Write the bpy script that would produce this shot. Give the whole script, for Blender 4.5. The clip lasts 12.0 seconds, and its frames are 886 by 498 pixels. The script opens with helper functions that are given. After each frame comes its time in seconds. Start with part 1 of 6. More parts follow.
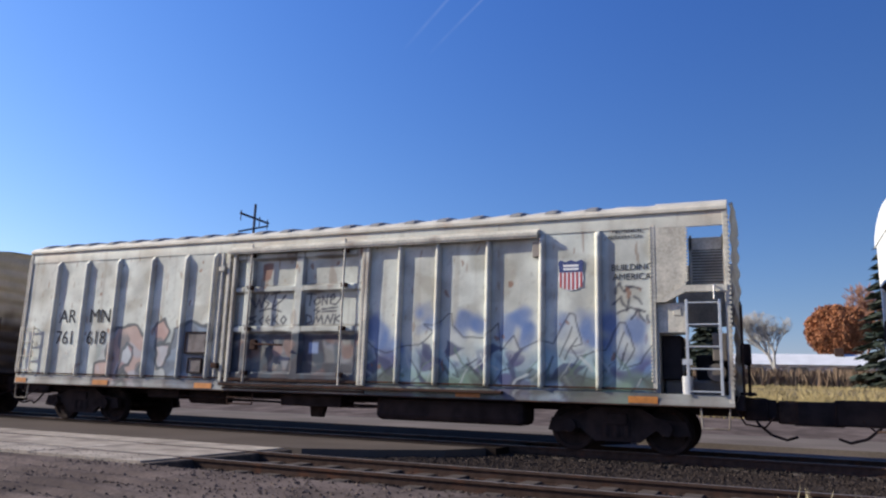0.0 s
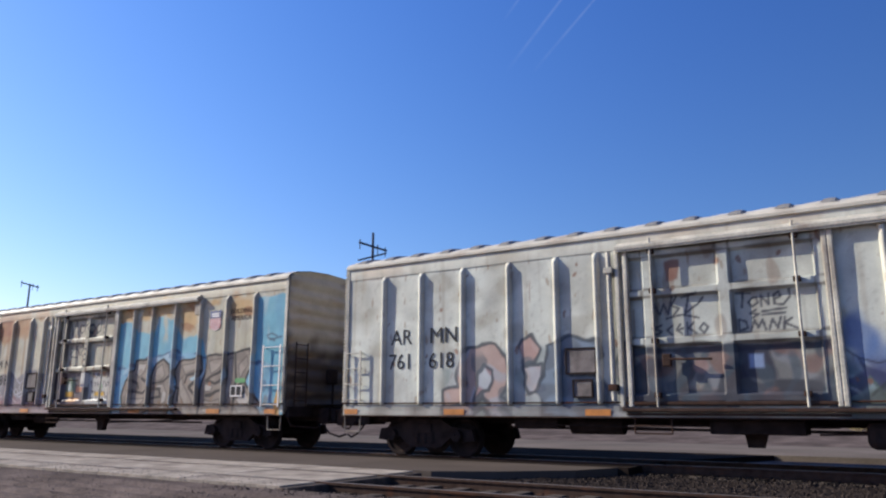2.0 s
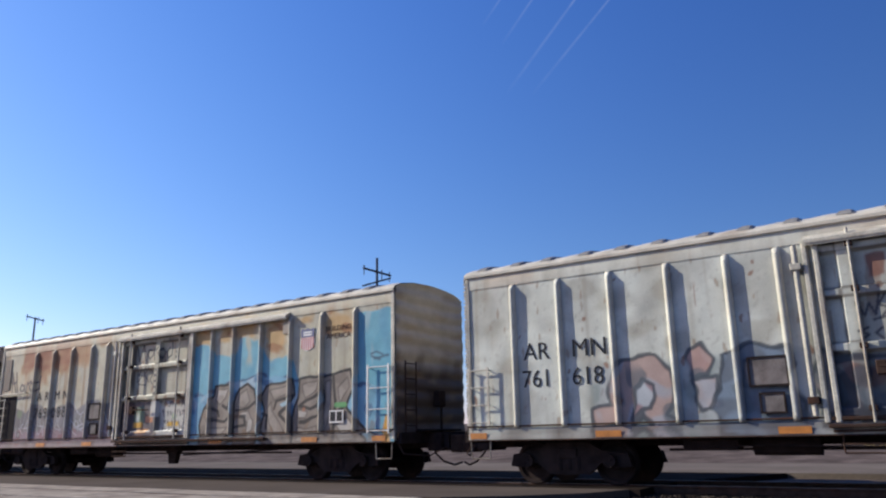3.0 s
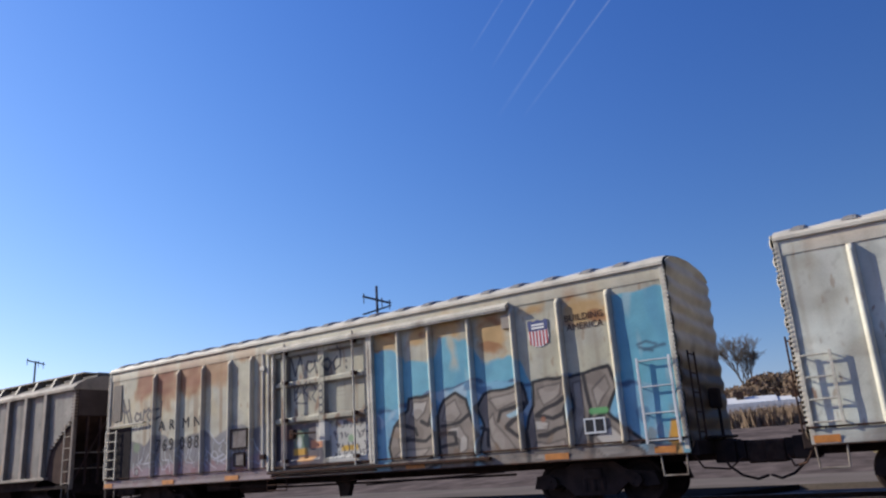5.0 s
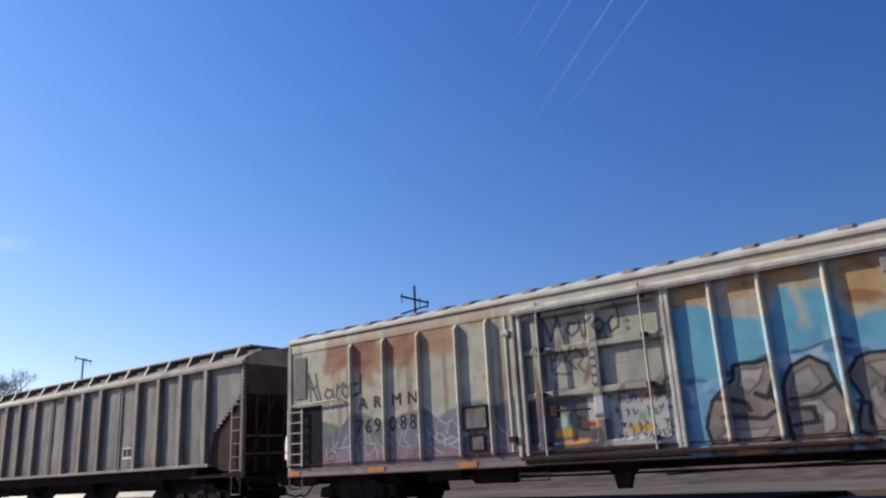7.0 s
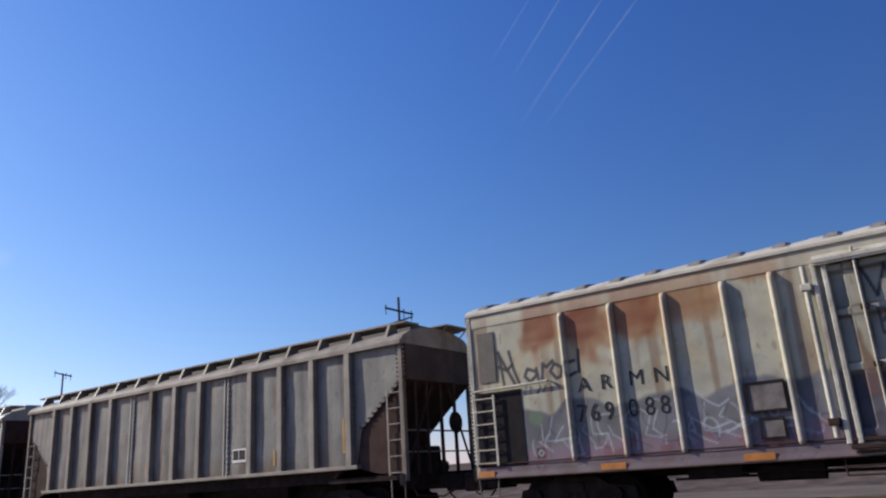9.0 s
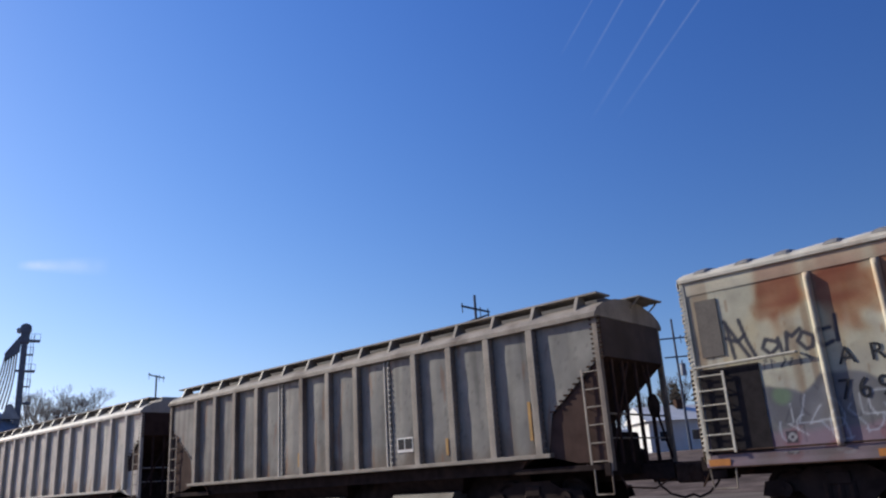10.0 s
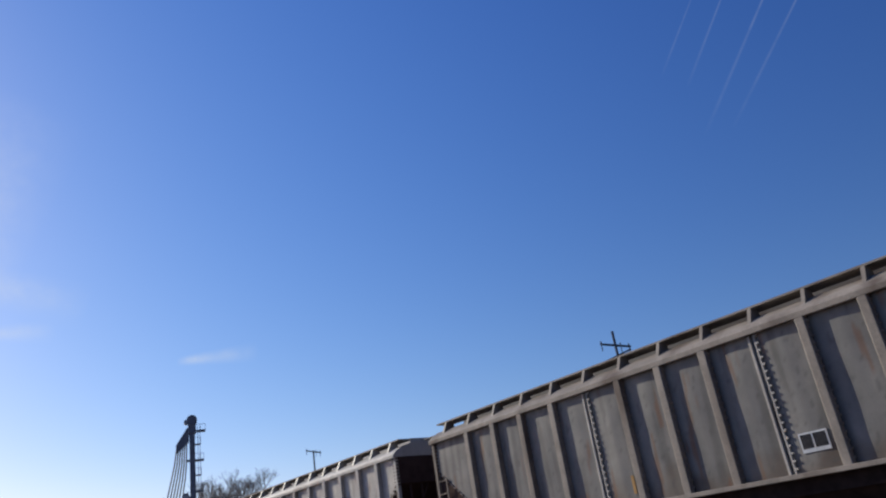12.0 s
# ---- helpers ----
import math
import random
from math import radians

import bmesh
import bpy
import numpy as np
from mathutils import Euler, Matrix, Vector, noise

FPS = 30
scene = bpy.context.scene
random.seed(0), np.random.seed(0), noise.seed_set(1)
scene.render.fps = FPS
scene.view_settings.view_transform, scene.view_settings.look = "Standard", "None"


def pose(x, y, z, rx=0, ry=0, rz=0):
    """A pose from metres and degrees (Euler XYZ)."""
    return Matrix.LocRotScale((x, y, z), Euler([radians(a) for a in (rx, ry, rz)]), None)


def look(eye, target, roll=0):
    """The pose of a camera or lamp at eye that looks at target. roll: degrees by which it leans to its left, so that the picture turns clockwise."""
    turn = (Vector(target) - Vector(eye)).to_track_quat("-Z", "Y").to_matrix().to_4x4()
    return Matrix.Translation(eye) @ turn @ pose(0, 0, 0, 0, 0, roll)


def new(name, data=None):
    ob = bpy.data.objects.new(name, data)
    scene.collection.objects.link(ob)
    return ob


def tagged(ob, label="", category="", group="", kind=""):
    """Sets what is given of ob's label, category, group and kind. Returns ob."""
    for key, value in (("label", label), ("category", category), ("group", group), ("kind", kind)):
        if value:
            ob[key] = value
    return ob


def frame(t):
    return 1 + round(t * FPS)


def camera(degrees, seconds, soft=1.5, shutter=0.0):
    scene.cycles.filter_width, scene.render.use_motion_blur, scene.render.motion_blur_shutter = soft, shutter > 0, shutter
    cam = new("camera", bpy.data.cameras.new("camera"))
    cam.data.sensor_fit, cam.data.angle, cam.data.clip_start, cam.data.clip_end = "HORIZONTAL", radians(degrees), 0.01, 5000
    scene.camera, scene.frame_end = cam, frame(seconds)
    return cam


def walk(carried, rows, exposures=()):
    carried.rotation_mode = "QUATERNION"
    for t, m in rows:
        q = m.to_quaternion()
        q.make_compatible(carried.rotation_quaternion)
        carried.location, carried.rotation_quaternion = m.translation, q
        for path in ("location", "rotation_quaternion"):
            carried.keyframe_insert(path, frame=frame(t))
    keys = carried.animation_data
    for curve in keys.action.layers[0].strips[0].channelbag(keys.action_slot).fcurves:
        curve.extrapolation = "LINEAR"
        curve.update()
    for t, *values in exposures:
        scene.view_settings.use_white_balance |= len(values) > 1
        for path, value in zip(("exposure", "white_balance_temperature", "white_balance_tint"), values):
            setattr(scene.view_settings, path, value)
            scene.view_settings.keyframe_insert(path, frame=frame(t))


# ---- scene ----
cam = camera(61.48, 12.0, soft=2.2)
# A hand-held camera that stays on one spot and pans after the train: t, yaw, pitch, roll.
EYE = 1.1
ROWS = [
    (0, 23.76, 10.89, -1.78),
    (0.5, 27.60, 11.73, -0.89),
    (1, 26.19, 12.33, -0.57),
    (1.5, 30.37, 12.18, 0.09),
    (2, 33.16, 12.27, -0.15),
    (2.5, 33.88, 13.23, 0.86),
    (3, 33.77, 14.09, 1.15),
    (3.2, 34.46, 13.66, 2.27),
    (4.8, 33.78, 16.25, 3.17),
    (5, 34.32, 16.03, 3.68),
    (5.5, 35.39, 16.05, 3.65),
    (6, 35.57, 16.34, 3.63),
    (6.5, 37.22, 16.01, 3.40),
    (7, 37.12, 16.18, 2.92),
    (7.2, 35.76, 16.04, 2.93),
    (8.8, 36.23, 17.16, 3.50),
    (9, 36.03, 16.97, 3.61),
    (9.5, 36.43, 17.22, 3.22),
    (10, 42.02, 17.18, 3.54),
    (10.5, 48.55, 17.46, 3.09),
    (11, 51.77, 16.96, 3.83),
    (11.5, 53.17, 16.35, 6.80),
    (12, 54.01, 22.23, 8.42),
]
walk(cam, [(t, pose(0, 0, EYE, 90 + pitch, roll, yaw)) for t, yaw, pitch, roll in ROWS],
     [(0, 0.13), (2, 0.13), (3, 0.02), (5, -0.02), (9.5, -0.2), (10.5, -0.24), (11, -0.46), (12, -0.5)])


def run(t):
    """Metres that the train has rolled along +x at t seconds."""
    return 3.4333 * t + -0.02844 * t ** 2 + 0.001398 * t ** 3


# ---- light ----
SUN_AZ, SUN_EL = 18.0, 27.0      # degrees towards the viewer from the -x axis, and above the horizon
world = bpy.data.worlds.new("world")
scene.world = world
world.use_nodes = True
wn, wl = world.node_tree.nodes, world.node_tree.links
sky = wn.new("ShaderNodeTexSky")
sky.sky_type = "NISHITA"
sky.sun_disc = False
sky.sun_elevation = radians(SUN_EL)
sky.sun_rotation = radians(270 - SUN_AZ)
sky.air_density, sky.dust_density, sky.ozone_density, sky.altitude = 1.0, 0.6, 4.0, 900
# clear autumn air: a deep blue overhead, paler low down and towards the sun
split, join = wn.new("ShaderNodeSeparateColor"), wn.new("ShaderNodeCombineColor")
wl.new(sky.outputs[0], split.inputs[0])
for k, (power, gain) in enumerate(((1.40, 0.90), (1.07, 1.185), (0.66, 2.78))):
    deep, level = wn.new("ShaderNodeMath"), wn.new("ShaderNodeMath")
    deep.operation, level.operation = "POWER", "MULTIPLY"
    deep.inputs[1].default_value, level.inputs[1].default_value = power, gain
    wl.new(split.outputs[k], deep.inputs[0])
    wl.new(deep.outputs[0], level.inputs[0])
    wl.new(level.outputs[0], join.inputs[k])
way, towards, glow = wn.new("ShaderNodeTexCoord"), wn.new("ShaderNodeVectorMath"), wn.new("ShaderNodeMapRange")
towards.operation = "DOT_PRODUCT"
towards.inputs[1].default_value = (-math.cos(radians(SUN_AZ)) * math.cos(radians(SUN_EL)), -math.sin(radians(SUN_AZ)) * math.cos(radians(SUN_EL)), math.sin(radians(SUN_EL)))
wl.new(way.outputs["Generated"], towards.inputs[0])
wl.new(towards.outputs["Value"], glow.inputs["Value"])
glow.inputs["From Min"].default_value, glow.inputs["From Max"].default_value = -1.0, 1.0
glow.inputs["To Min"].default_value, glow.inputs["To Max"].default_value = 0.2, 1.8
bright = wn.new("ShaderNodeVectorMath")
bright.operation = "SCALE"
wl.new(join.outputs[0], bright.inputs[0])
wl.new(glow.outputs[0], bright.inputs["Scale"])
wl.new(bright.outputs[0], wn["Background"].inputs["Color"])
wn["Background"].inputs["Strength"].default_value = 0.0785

sun_data = bpy.data.lights.new("sun", "SUN")
sun_data.energy, sun_data.angle, sun_data.color = 6.0, radians(0.55), (1.0, 0.95, 0.82)
sun = new("sun", sun_data)
sa, se = radians(SUN_AZ), radians(SUN_EL)
sun.matrix_world = look((-60 * math.cos(sa), -60 * math.sin(sa), 60 * math.tan(se)), (0, 0, 0))


# ---- materials ----
def mat(name, color, rough=0.6, metal=0.0, vary=0.25, scale=6.0, fine=60.0, bump=0.15, dirt=None, dirt_at=0.55, paint=False, hue=None, streak=1.0, spec=0.5):
    """A surface with two scales of variation. paint: the base colour comes from the mesh's own paint layer."""
    m = bpy.data.materials.new(name)
    m.use_nodes = True
    n, l = m.node_tree.nodes, m.node_tree.links
    b = n["Principled BSDF"]
    co = n.new("ShaderNodeTexCoord")
    big = n.new("ShaderNodeTexNoise")
    big.inputs["Scale"].default_value, big.inputs["Detail"].default_value = scale, 6
    small = n.new("ShaderNodeTexNoise")
    small.inputs["Scale"].default_value, small.inputs["Detail"].default_value = fine, 4
    for t in (big, small):
        l.new(co.outputs["Object"], t.inputs["Vector"])
    add = n.new("ShaderNodeMath")
    add.operation = "MULTIPLY_ADD"
    l.new(small.outputs["Fac"], add.inputs[0])
    add.inputs[1].default_value = 0.5
    l.new(big.outputs["Fac"], add.inputs[2])
    span = n.new("ShaderNodeMapRange")
    l.new(add.outputs[0], span.inputs["Value"])
    span.inputs["From Min"].default_value, span.inputs["From Max"].default_value = 0.5, 1.0
    span.inputs["To Min"].default_value, span.inputs["To Max"].default_value = 1 - vary, 1 + vary * 0.6
    mul = n.new("ShaderNodeMix")
    mul.data_type, mul.blend_type = "RGBA", "MULTIPLY"
    mul.inputs["Factor"].default_value = 1.0
    grey = n.new("ShaderNodeCombineColor")
    for k in range(3):
        l.new(span.outputs[0], grey.inputs[k])
    l.new(grey.outputs[0], mul.inputs["B"])
    if paint:
        at = n.new("ShaderNodeAttribute")
        at.attribute_name = "paint"
        l.new(at.outputs["Color"], mul.inputs["A"])
    else:
        mul.inputs["A"].default_value = (*color, 1)
        if hue:
            mixer = n.new("ShaderNodeMix")
            mixer.data_type = "RGBA"
            mixer.inputs["A"].default_value, mixer.inputs["B"].default_value = (*color, 1), (*hue, 1)
            info = n.new("ShaderNodeNewGeometry")
            l.new(info.outputs["Random Per Island"], mixer.inputs["Factor"])
            l.new(mixer.outputs["Result"], mul.inputs["A"])
    out = mul.outputs["Result"]
    if dirt:
        grime = n.new("ShaderNodeTexNoise")
        grime.inputs["Scale"].default_value, grime.inputs["Detail"].default_value = scale * 0.45, 8
        run_down = n.new("ShaderNodeMapping")
        run_down.inputs["Scale"].default_value = (1, 1, streak)
        l.new(co.outputs["Object"], run_down.inputs["Vector"])
        l.new(run_down.outputs[0], grime.inputs["Vector"])
        step = n.new("ShaderNodeMapRange")
        l.new(grime.outputs["Fac"], step.inputs["Value"])
        step.inputs["From Min"].default_value, step.inputs["From Max"].default_value = dirt_at, dirt_at + 0.16
        step.inputs["To Max"].default_value = 0.75
        soil = n.new("ShaderNodeMix")
        soil.data_type = "RGBA"
        l.new(step.outputs[0], soil.inputs["Factor"])
        l.new(out, soil.inputs["A"])
        soil.inputs["B"].default_value = (*dirt, 1)
        out = soil.outputs["Result"]
    l.new(out, b.inputs["Base Color"])
    b.inputs["Specular IOR Level"].default_value = spec
    b.inputs["Roughness"].default_value, b.inputs["Metallic"].default_value = rough, metal
    if bump:
        bp = n.new("ShaderNodeBump")
        bp.inputs["Strength"].default_value, bp.inputs["Distance"].default_value = bump, 0.02
        l.new(add.outputs[0], bp.inputs["Height"])
        l.new(bp.outputs[0], b.inputs["Normal"])
    return m


M_PAINT = mat("weathered_paint", (1, 1, 1), 0.5, vary=0.17, scale=2.6, fine=40, bump=0.14, paint=True, spec=0.22)
M_CREAM = mat("cream_paint", (0.52, 0.48, 0.40), 0.5, vary=0.35, scale=2.5, fine=20, dirt=(0.20, 0.15, 0.115), dirt_at=0.56, streak=0.5, spec=0.25)
M_ROOF = mat("roof_metal", (0.56, 0.51, 0.42), 0.5, vary=0.3, scale=2.0, dirt=(0.30, 0.20, 0.13), dirt_at=0.56, spec=0.3)
# darker than the roof: the seams' shaded side is put into the colour
M_SEAM = mat("shaded_seam_metal", (0.26, 0.245, 0.225), 0.55, vary=0.4, scale=3.0, dirt=(0.12, 0.085, 0.07), dirt_at=0.5, spec=0.2)
# underframe black raised towards warm brown: haze glare is put into the colour
M_BLACK = mat("underframe_black", (0.034, 0.025, 0.0235), 0.8, vary=0.4, scale=4, dirt=(0.055, 0.038, 0.032), spec=0.02)
M_RUSTY = mat("rusty_iron", (0.06, 0.038, 0.03), 0.85, vary=0.4, scale=8, dirt=(0.10, 0.045, 0.028), spec=0.02)
M_STEEL = mat("worn_rail_steel", (0.22, 0.18, 0.16), 0.5, 0.6, vary=0.2, scale=12)
M_GREY = mat("hopper_grey", (0.17, 0.15, 0.13), 0.5, vary=0.3, scale=1.6, fine=18, dirt=(0.075, 0.055, 0.045), dirt_at=0.5, streak=0.1, spec=0.15)
M_GREYRIB = mat("hopper_rib_grey", (0.295, 0.255, 0.215), 0.55, vary=0.28, scale=2.2, fine=18, dirt=(0.09, 0.06, 0.045), dirt_at=0.55, streak=0.2, spec=0.15)
# hopper grey darkened to paint in the shade of the end away from the sun
M_SHADEDEND = mat("shaded_end_grey", (0.075, 0.056, 0.052), 0.6, vary=0.35, scale=2, dirt=(0.05, 0.038, 0.033), dirt_at=0.5, streak=0.3, spec=0.1)
M_LIGHTGREY = mat("light_hopper_grey", (0.47, 0.435, 0.39), 0.5, vary=0.22, scale=1.6, fine=18, dirt=(0.2, 0.16, 0.13), dirt_at=0.55, streak=0.1, spec=0.2)
M_BEIGE = mat("beige_hopper_paint", (0.25, 0.215, 0.165), 0.75, vary=0.22, scale=1.2, fine=18, dirt=(0.2, 0.15, 0.11), dirt_at=0.52, streak=0.15, spec=0.2)
# brown paint, also painted-in shade at the hopper ends
M_BROWN = mat("brown_and_shade_paint", (0.068, 0.043, 0.037), 0.7, vary=0.3, scale=3, dirt=(0.03, 0.022, 0.02), spec=0.03)
M_WHITE = mat("white_car_paint", (0.78, 0.77, 0.74), 0.45, vary=0.15, scale=1.5, dirt=(0.4, 0.34, 0.28), dirt_at=0.66, spec=0.35)
M_ORANGE = mat("orange_marker", (0.46, 0.17, 0.03), 0.5, vary=0.3, scale=6)
M_LETTER = mat("black_lettering", (0.03, 0.03, 0.035), 0.6, vary=0.4, scale=14, spec=0.1)
M_DARK = mat("dark_opening", (0.03, 0.026, 0.027), 0.9, vary=0.3, spec=0.02)
M_BLUE = mat("shield_blue", (0.035, 0.05, 0.16), 0.5, vary=0.25)
M_RED = mat("shield_red", (0.42, 0.06, 0.06), 0.5, vary=0.25)
M_OLDBOARD = mat("worn_board", (0.19, 0.165, 0.155), 0.8, vary=0.45, scale=4, dirt=(0.07, 0.05, 0.045), dirt_at=0.5, spec=0.1)
M_SILVER = mat("galvanised_steel", (0.55, 0.55, 0.54), 0.4, 0.5, vary=0.2)
M_YELLOW = mat("yellow_mark", (0.34, 0.18, 0.04), 0.55, vary=0.3)
M_GROUND = mat("dry_gravel_ground", (0.135, 0.103, 0.09), 0.95, vary=0.5, scale=1.2, fine=22, bump=1.0, dirt=(0.06, 0.046, 0.041), dirt_at=0.5, spec=0.02)
M_ASPHALT = mat("grey_asphalt", (0.10, 0.079, 0.066), 0.9, vary=0.22, scale=0.6, fine=40, bump=0.3, spec=0.02)
M_CONCRETE = mat("worn_concrete", (0.36, 0.305, 0.25), 0.9, vary=0.4, scale=2.6, fine=34, bump=0.6, dirt=(0.19, 0.15, 0.125), dirt_at=0.5, spec=0.02)
# bed and ballast near black: the train's shadow is put into their colour
M_BED = mat("shaded_track_bed", (0.024, 0.017, 0.014), 0.95, vary=0.4, scale=1.5, fine=30, bump=0.5, spec=0.02)
M_SHADEDSTONE = mat("shaded_ballast", (0.022, 0.016, 0.0145), 0.95, vary=0.4, scale=5, hue=(0.034, 0.028, 0.025), spec=0.02)
M_BALLAST = mat("ballast_stone", (0.022, 0.0165, 0.0145), 0.95, vary=0.4, scale=5, fine=40, bump=0.3, hue=(0.05, 0.038, 0.033), spec=0.02)
M_DIRTSTONE = mat("dirt_stone", (0.06, 0.045, 0.038), 0.95, vary=0.4, scale=5, hue=(0.16, 0.125, 0.105), spec=0.02)
M_TRACKDIRT = mat("dark_track_dirt", (0.04, 0.031, 0.028), 0.95, vary=0.45, scale=1.4, fine=26, bump=0.8, dirt=(0.07, 0.055, 0.048), dirt_at=0.55, spec=0.02)
M_TIE = mat("old_tie_wood", (0.10, 0.08, 0.068), 0.95, vary=0.45, scale=5, fine=50, bump=0.5, spec=0.02)
M_GRASS = mat("dry_grass", (0.34, 0.25, 0.10), 0.95, vary=0.3, scale=3, hue=(0.46, 0.36, 0.17))
M_FAR = mat("far_lot_gravel", (0.165, 0.135, 0.115), 0.95, vary=0.3, scale=0.4, fine=12, bump=0.4, spec=0.02)
M_WEED = mat("dry_weeds", (0.20, 0.17, 0.10), 0.95, vary=0.3, scale=3, hue=(0.33, 0.28, 0.18))
# poles and elevator lighter and bluer: distance haze is mixed into both colours
M_POLE = mat("hazed_pole_timber", (0.095, 0.105, 0.135), 0.9, vary=0.3, scale=5, spec=0.02)
M_ELEV = mat("hazed_elevator_steel", (0.21, 0.23, 0.27), 0.5, 0.4, vary=0.3, scale=2)
M_BIN = mat("bin_galvanised", (0.42, 0.43, 0.44), 0.4, 0.4, vary=0.25, scale=1)
M_BARK = mat("pale_bark", (0.40, 0.37, 0.335), 0.9, vary=0.3, scale=5)
M_DARKBARK = mat("dark_bark", (0.10, 0.08, 0.065), 0.9, vary=0.3, scale=5)
M_LEAF = mat("orange_leaves", (0.40, 0.15, 0.055), 0.8, vary=0.3, scale=2, hue=(0.25, 0.10, 0.045))
M_REDTWIG = mat("red_twigs", (0.32, 0.16, 0.10), 0.9, vary=0.3, scale=2)
M_NEEDLE = mat("conifer_needles", (0.025, 0.045, 0.028), 0.8, vary=0.3, scale=2, hue=(0.075, 0.08, 0.055))
M_HOUSE = mat("house_siding", (0.62, 0.61, 0.60), 0.7, vary=0.15, scale=1)
M_SHED = mat("shed_roof", (0.34, 0.33, 0.33), 0.7, vary=0.2, scale=1)
M_GLASS = mat("dark_window_glass", (0.03, 0.035, 0.045), 0.1, vary=0.1, bump=0)
M_HEDGE = mat("brown_scrub", (0.16, 0.10, 0.065), 0.95, vary=0.3, scale=2, hue=(0.24, 0.17, 0.11))


# ---- mesh helpers ----
def part(name, bm, material, parent=None, label="", smooth=False):
    """Links a bmesh as one mesh object under a thing or a part."""
    me = bpy.data.meshes.new(name)
    bm.to_mesh(me)
    bm.free()
    me.materials.append(material)
    if smooth:
        me.shade_smooth()
    ob = new(name, me)
    ob.parent = parent
    if label:
        tagged(ob, label)
    return ob


def bmof(*solids):
    bm = bmesh.new()
    for s in solids:
        s(bm)
    return bm


def box(x0, x1, y0, y1, z0, z1, bevel=0.0):
    def make(bm):
        r = bmesh.ops.create_cube(bm, size=1.0, matrix=Matrix.LocRotScale(((x0 + x1) / 2, (y0 + y1) / 2, (z0 + z1) / 2), None, (x1 - x0, y1 - y0, z1 - z0)))
        if bevel:
            es = list({e for v in r["verts"] for e in v.link_edges})
            bmesh.ops.bevel(bm, geom=es, offset=bevel, segments=2, affect="EDGES", profile=0.5)
    return make


def rod(p, q, r, n=8, r2=None):
    def make(bm):
        a, b = Vector(p), Vector(q)
        d = b - a
        m = Matrix.Translation((a + b) / 2) @ d.to_track_quat("Z", "Y").to_matrix().to_4x4()
        bmesh.ops.create_cone(bm, cap_ends=True, segments=n, radius1=r, radius2=r if r2 is None else r2, depth=d.length, matrix=m)
    return make


def bent(points, r, n=6):
    """A bar bent through the points."""
    def make(bm):
        for p, q in zip(points[:-1], points[1:]):
            rod(p, q, r, n)(bm)
    return make


def prism(outline, axis, a, b):
    """A flat outline drawn out along an axis from a to b. Outline pairs are the other two axes in order."""
    def make(bm):
        def place(p, k):
            c = list(p)
            c.insert(axis, k)
            return bm.verts.new(c)
        lo, hi = [place(p, a) for p in outline], [place(p, b) for p in outline]
        n = len(outline)
        for i in range(n):
            bm.faces.new((lo[i], lo[(i + 1) % n], hi[(i + 1) % n], hi[i]))
        bm.faces.new(lo[::-1])
        bm.faces.new(hi)
        bmesh.ops.recalc_face_normals(bm, faces=bm.faces)
    return make


def lathe(profile, n, m=None):
    """A profile of (radius, height) turned round z, then placed by m."""
    def make(bm):
        mm = m or Matrix.Identity(4)
        rings = [[bm.verts.new(mm @ Vector((r * math.cos(6.28319 * k / n), r * math.sin(6.28319 * k / n), h))) for k in range(n)] for r, h in profile]
        for a, b in zip(rings[:-1], rings[1:]):
            for k in range(n):
                bm.faces.new((a[k], a[(k + 1) % n], b[(k + 1) % n], b[k]))
        bm.faces.new(rings[0][::-1])
        bm.faces.new(rings[-1])
    return make


def thing(name, label, category, at=(0, 0, 0), group="", kind="", turn=0):
    ob = new(name)
    ob.matrix_basis = pose(*at, 0, 0, turn)
    return tagged(ob, label, category, group, kind)


def wave(x, z, f, seed):
    """Smooth noise in -1..1 for arrays, from a few crossed sines."""
    rs = np.random.RandomState(seed)
    v = np.zeros_like(x, dtype=float)
    for k in range(7):
        a, p, g = rs.uniform(0, 6.28), rs.uniform(0, 6.28), f * rs.uniform(0.5, 2.2)
        v += np.sin((x * math.cos(a) + z * math.sin(a)) * g + p + 1.3 * np.sin(g * 0.7 * (z * math.cos(a) - x * math.sin(a)) + p * 2)) / 7
    return v * 1.7


def surface(name, xs, zs, depth, colour, material, parent, label=""):
    """A sheet in x and z, with its depth in y and its paint given as functions of x and z."""
    X, Z = np.meshgrid(np.array(xs), np.array(zs))
    Y = depth(X, Z)
    n, m = len(xs), len(zs)
    idx = np.arange(n * m).reshape(m, n)
    faces = np.stack([idx[:-1, :-1], idx[:-1, 1:], idx[1:, 1:], idx[1:, :-1]], -1).reshape(-1, 4)
    return sheet(name, np.stack([X, Y, Z], -1).reshape(-1, 3), faces, colour(X, Z).reshape(-1, 3), material, parent, label)


def sheet(name, co, faces, rgb, material, parent, label=""):
    me = bpy.data.meshes.new(name)
    me.from_pydata(co.tolist(), [], faces.tolist())
    layer = me.color_attributes.new("paint", "FLOAT_COLOR", "POINT")
    layer.data.foreach_set("color", np.concatenate([rgb, np.ones((len(rgb), 1))], 1).astype(np.float32).ravel())
    me.materials.append(material)
    me.shade_smooth()
    ob = new(name, me)
    ob.parent = parent
    if label:
        tagged(ob, label)
    return ob


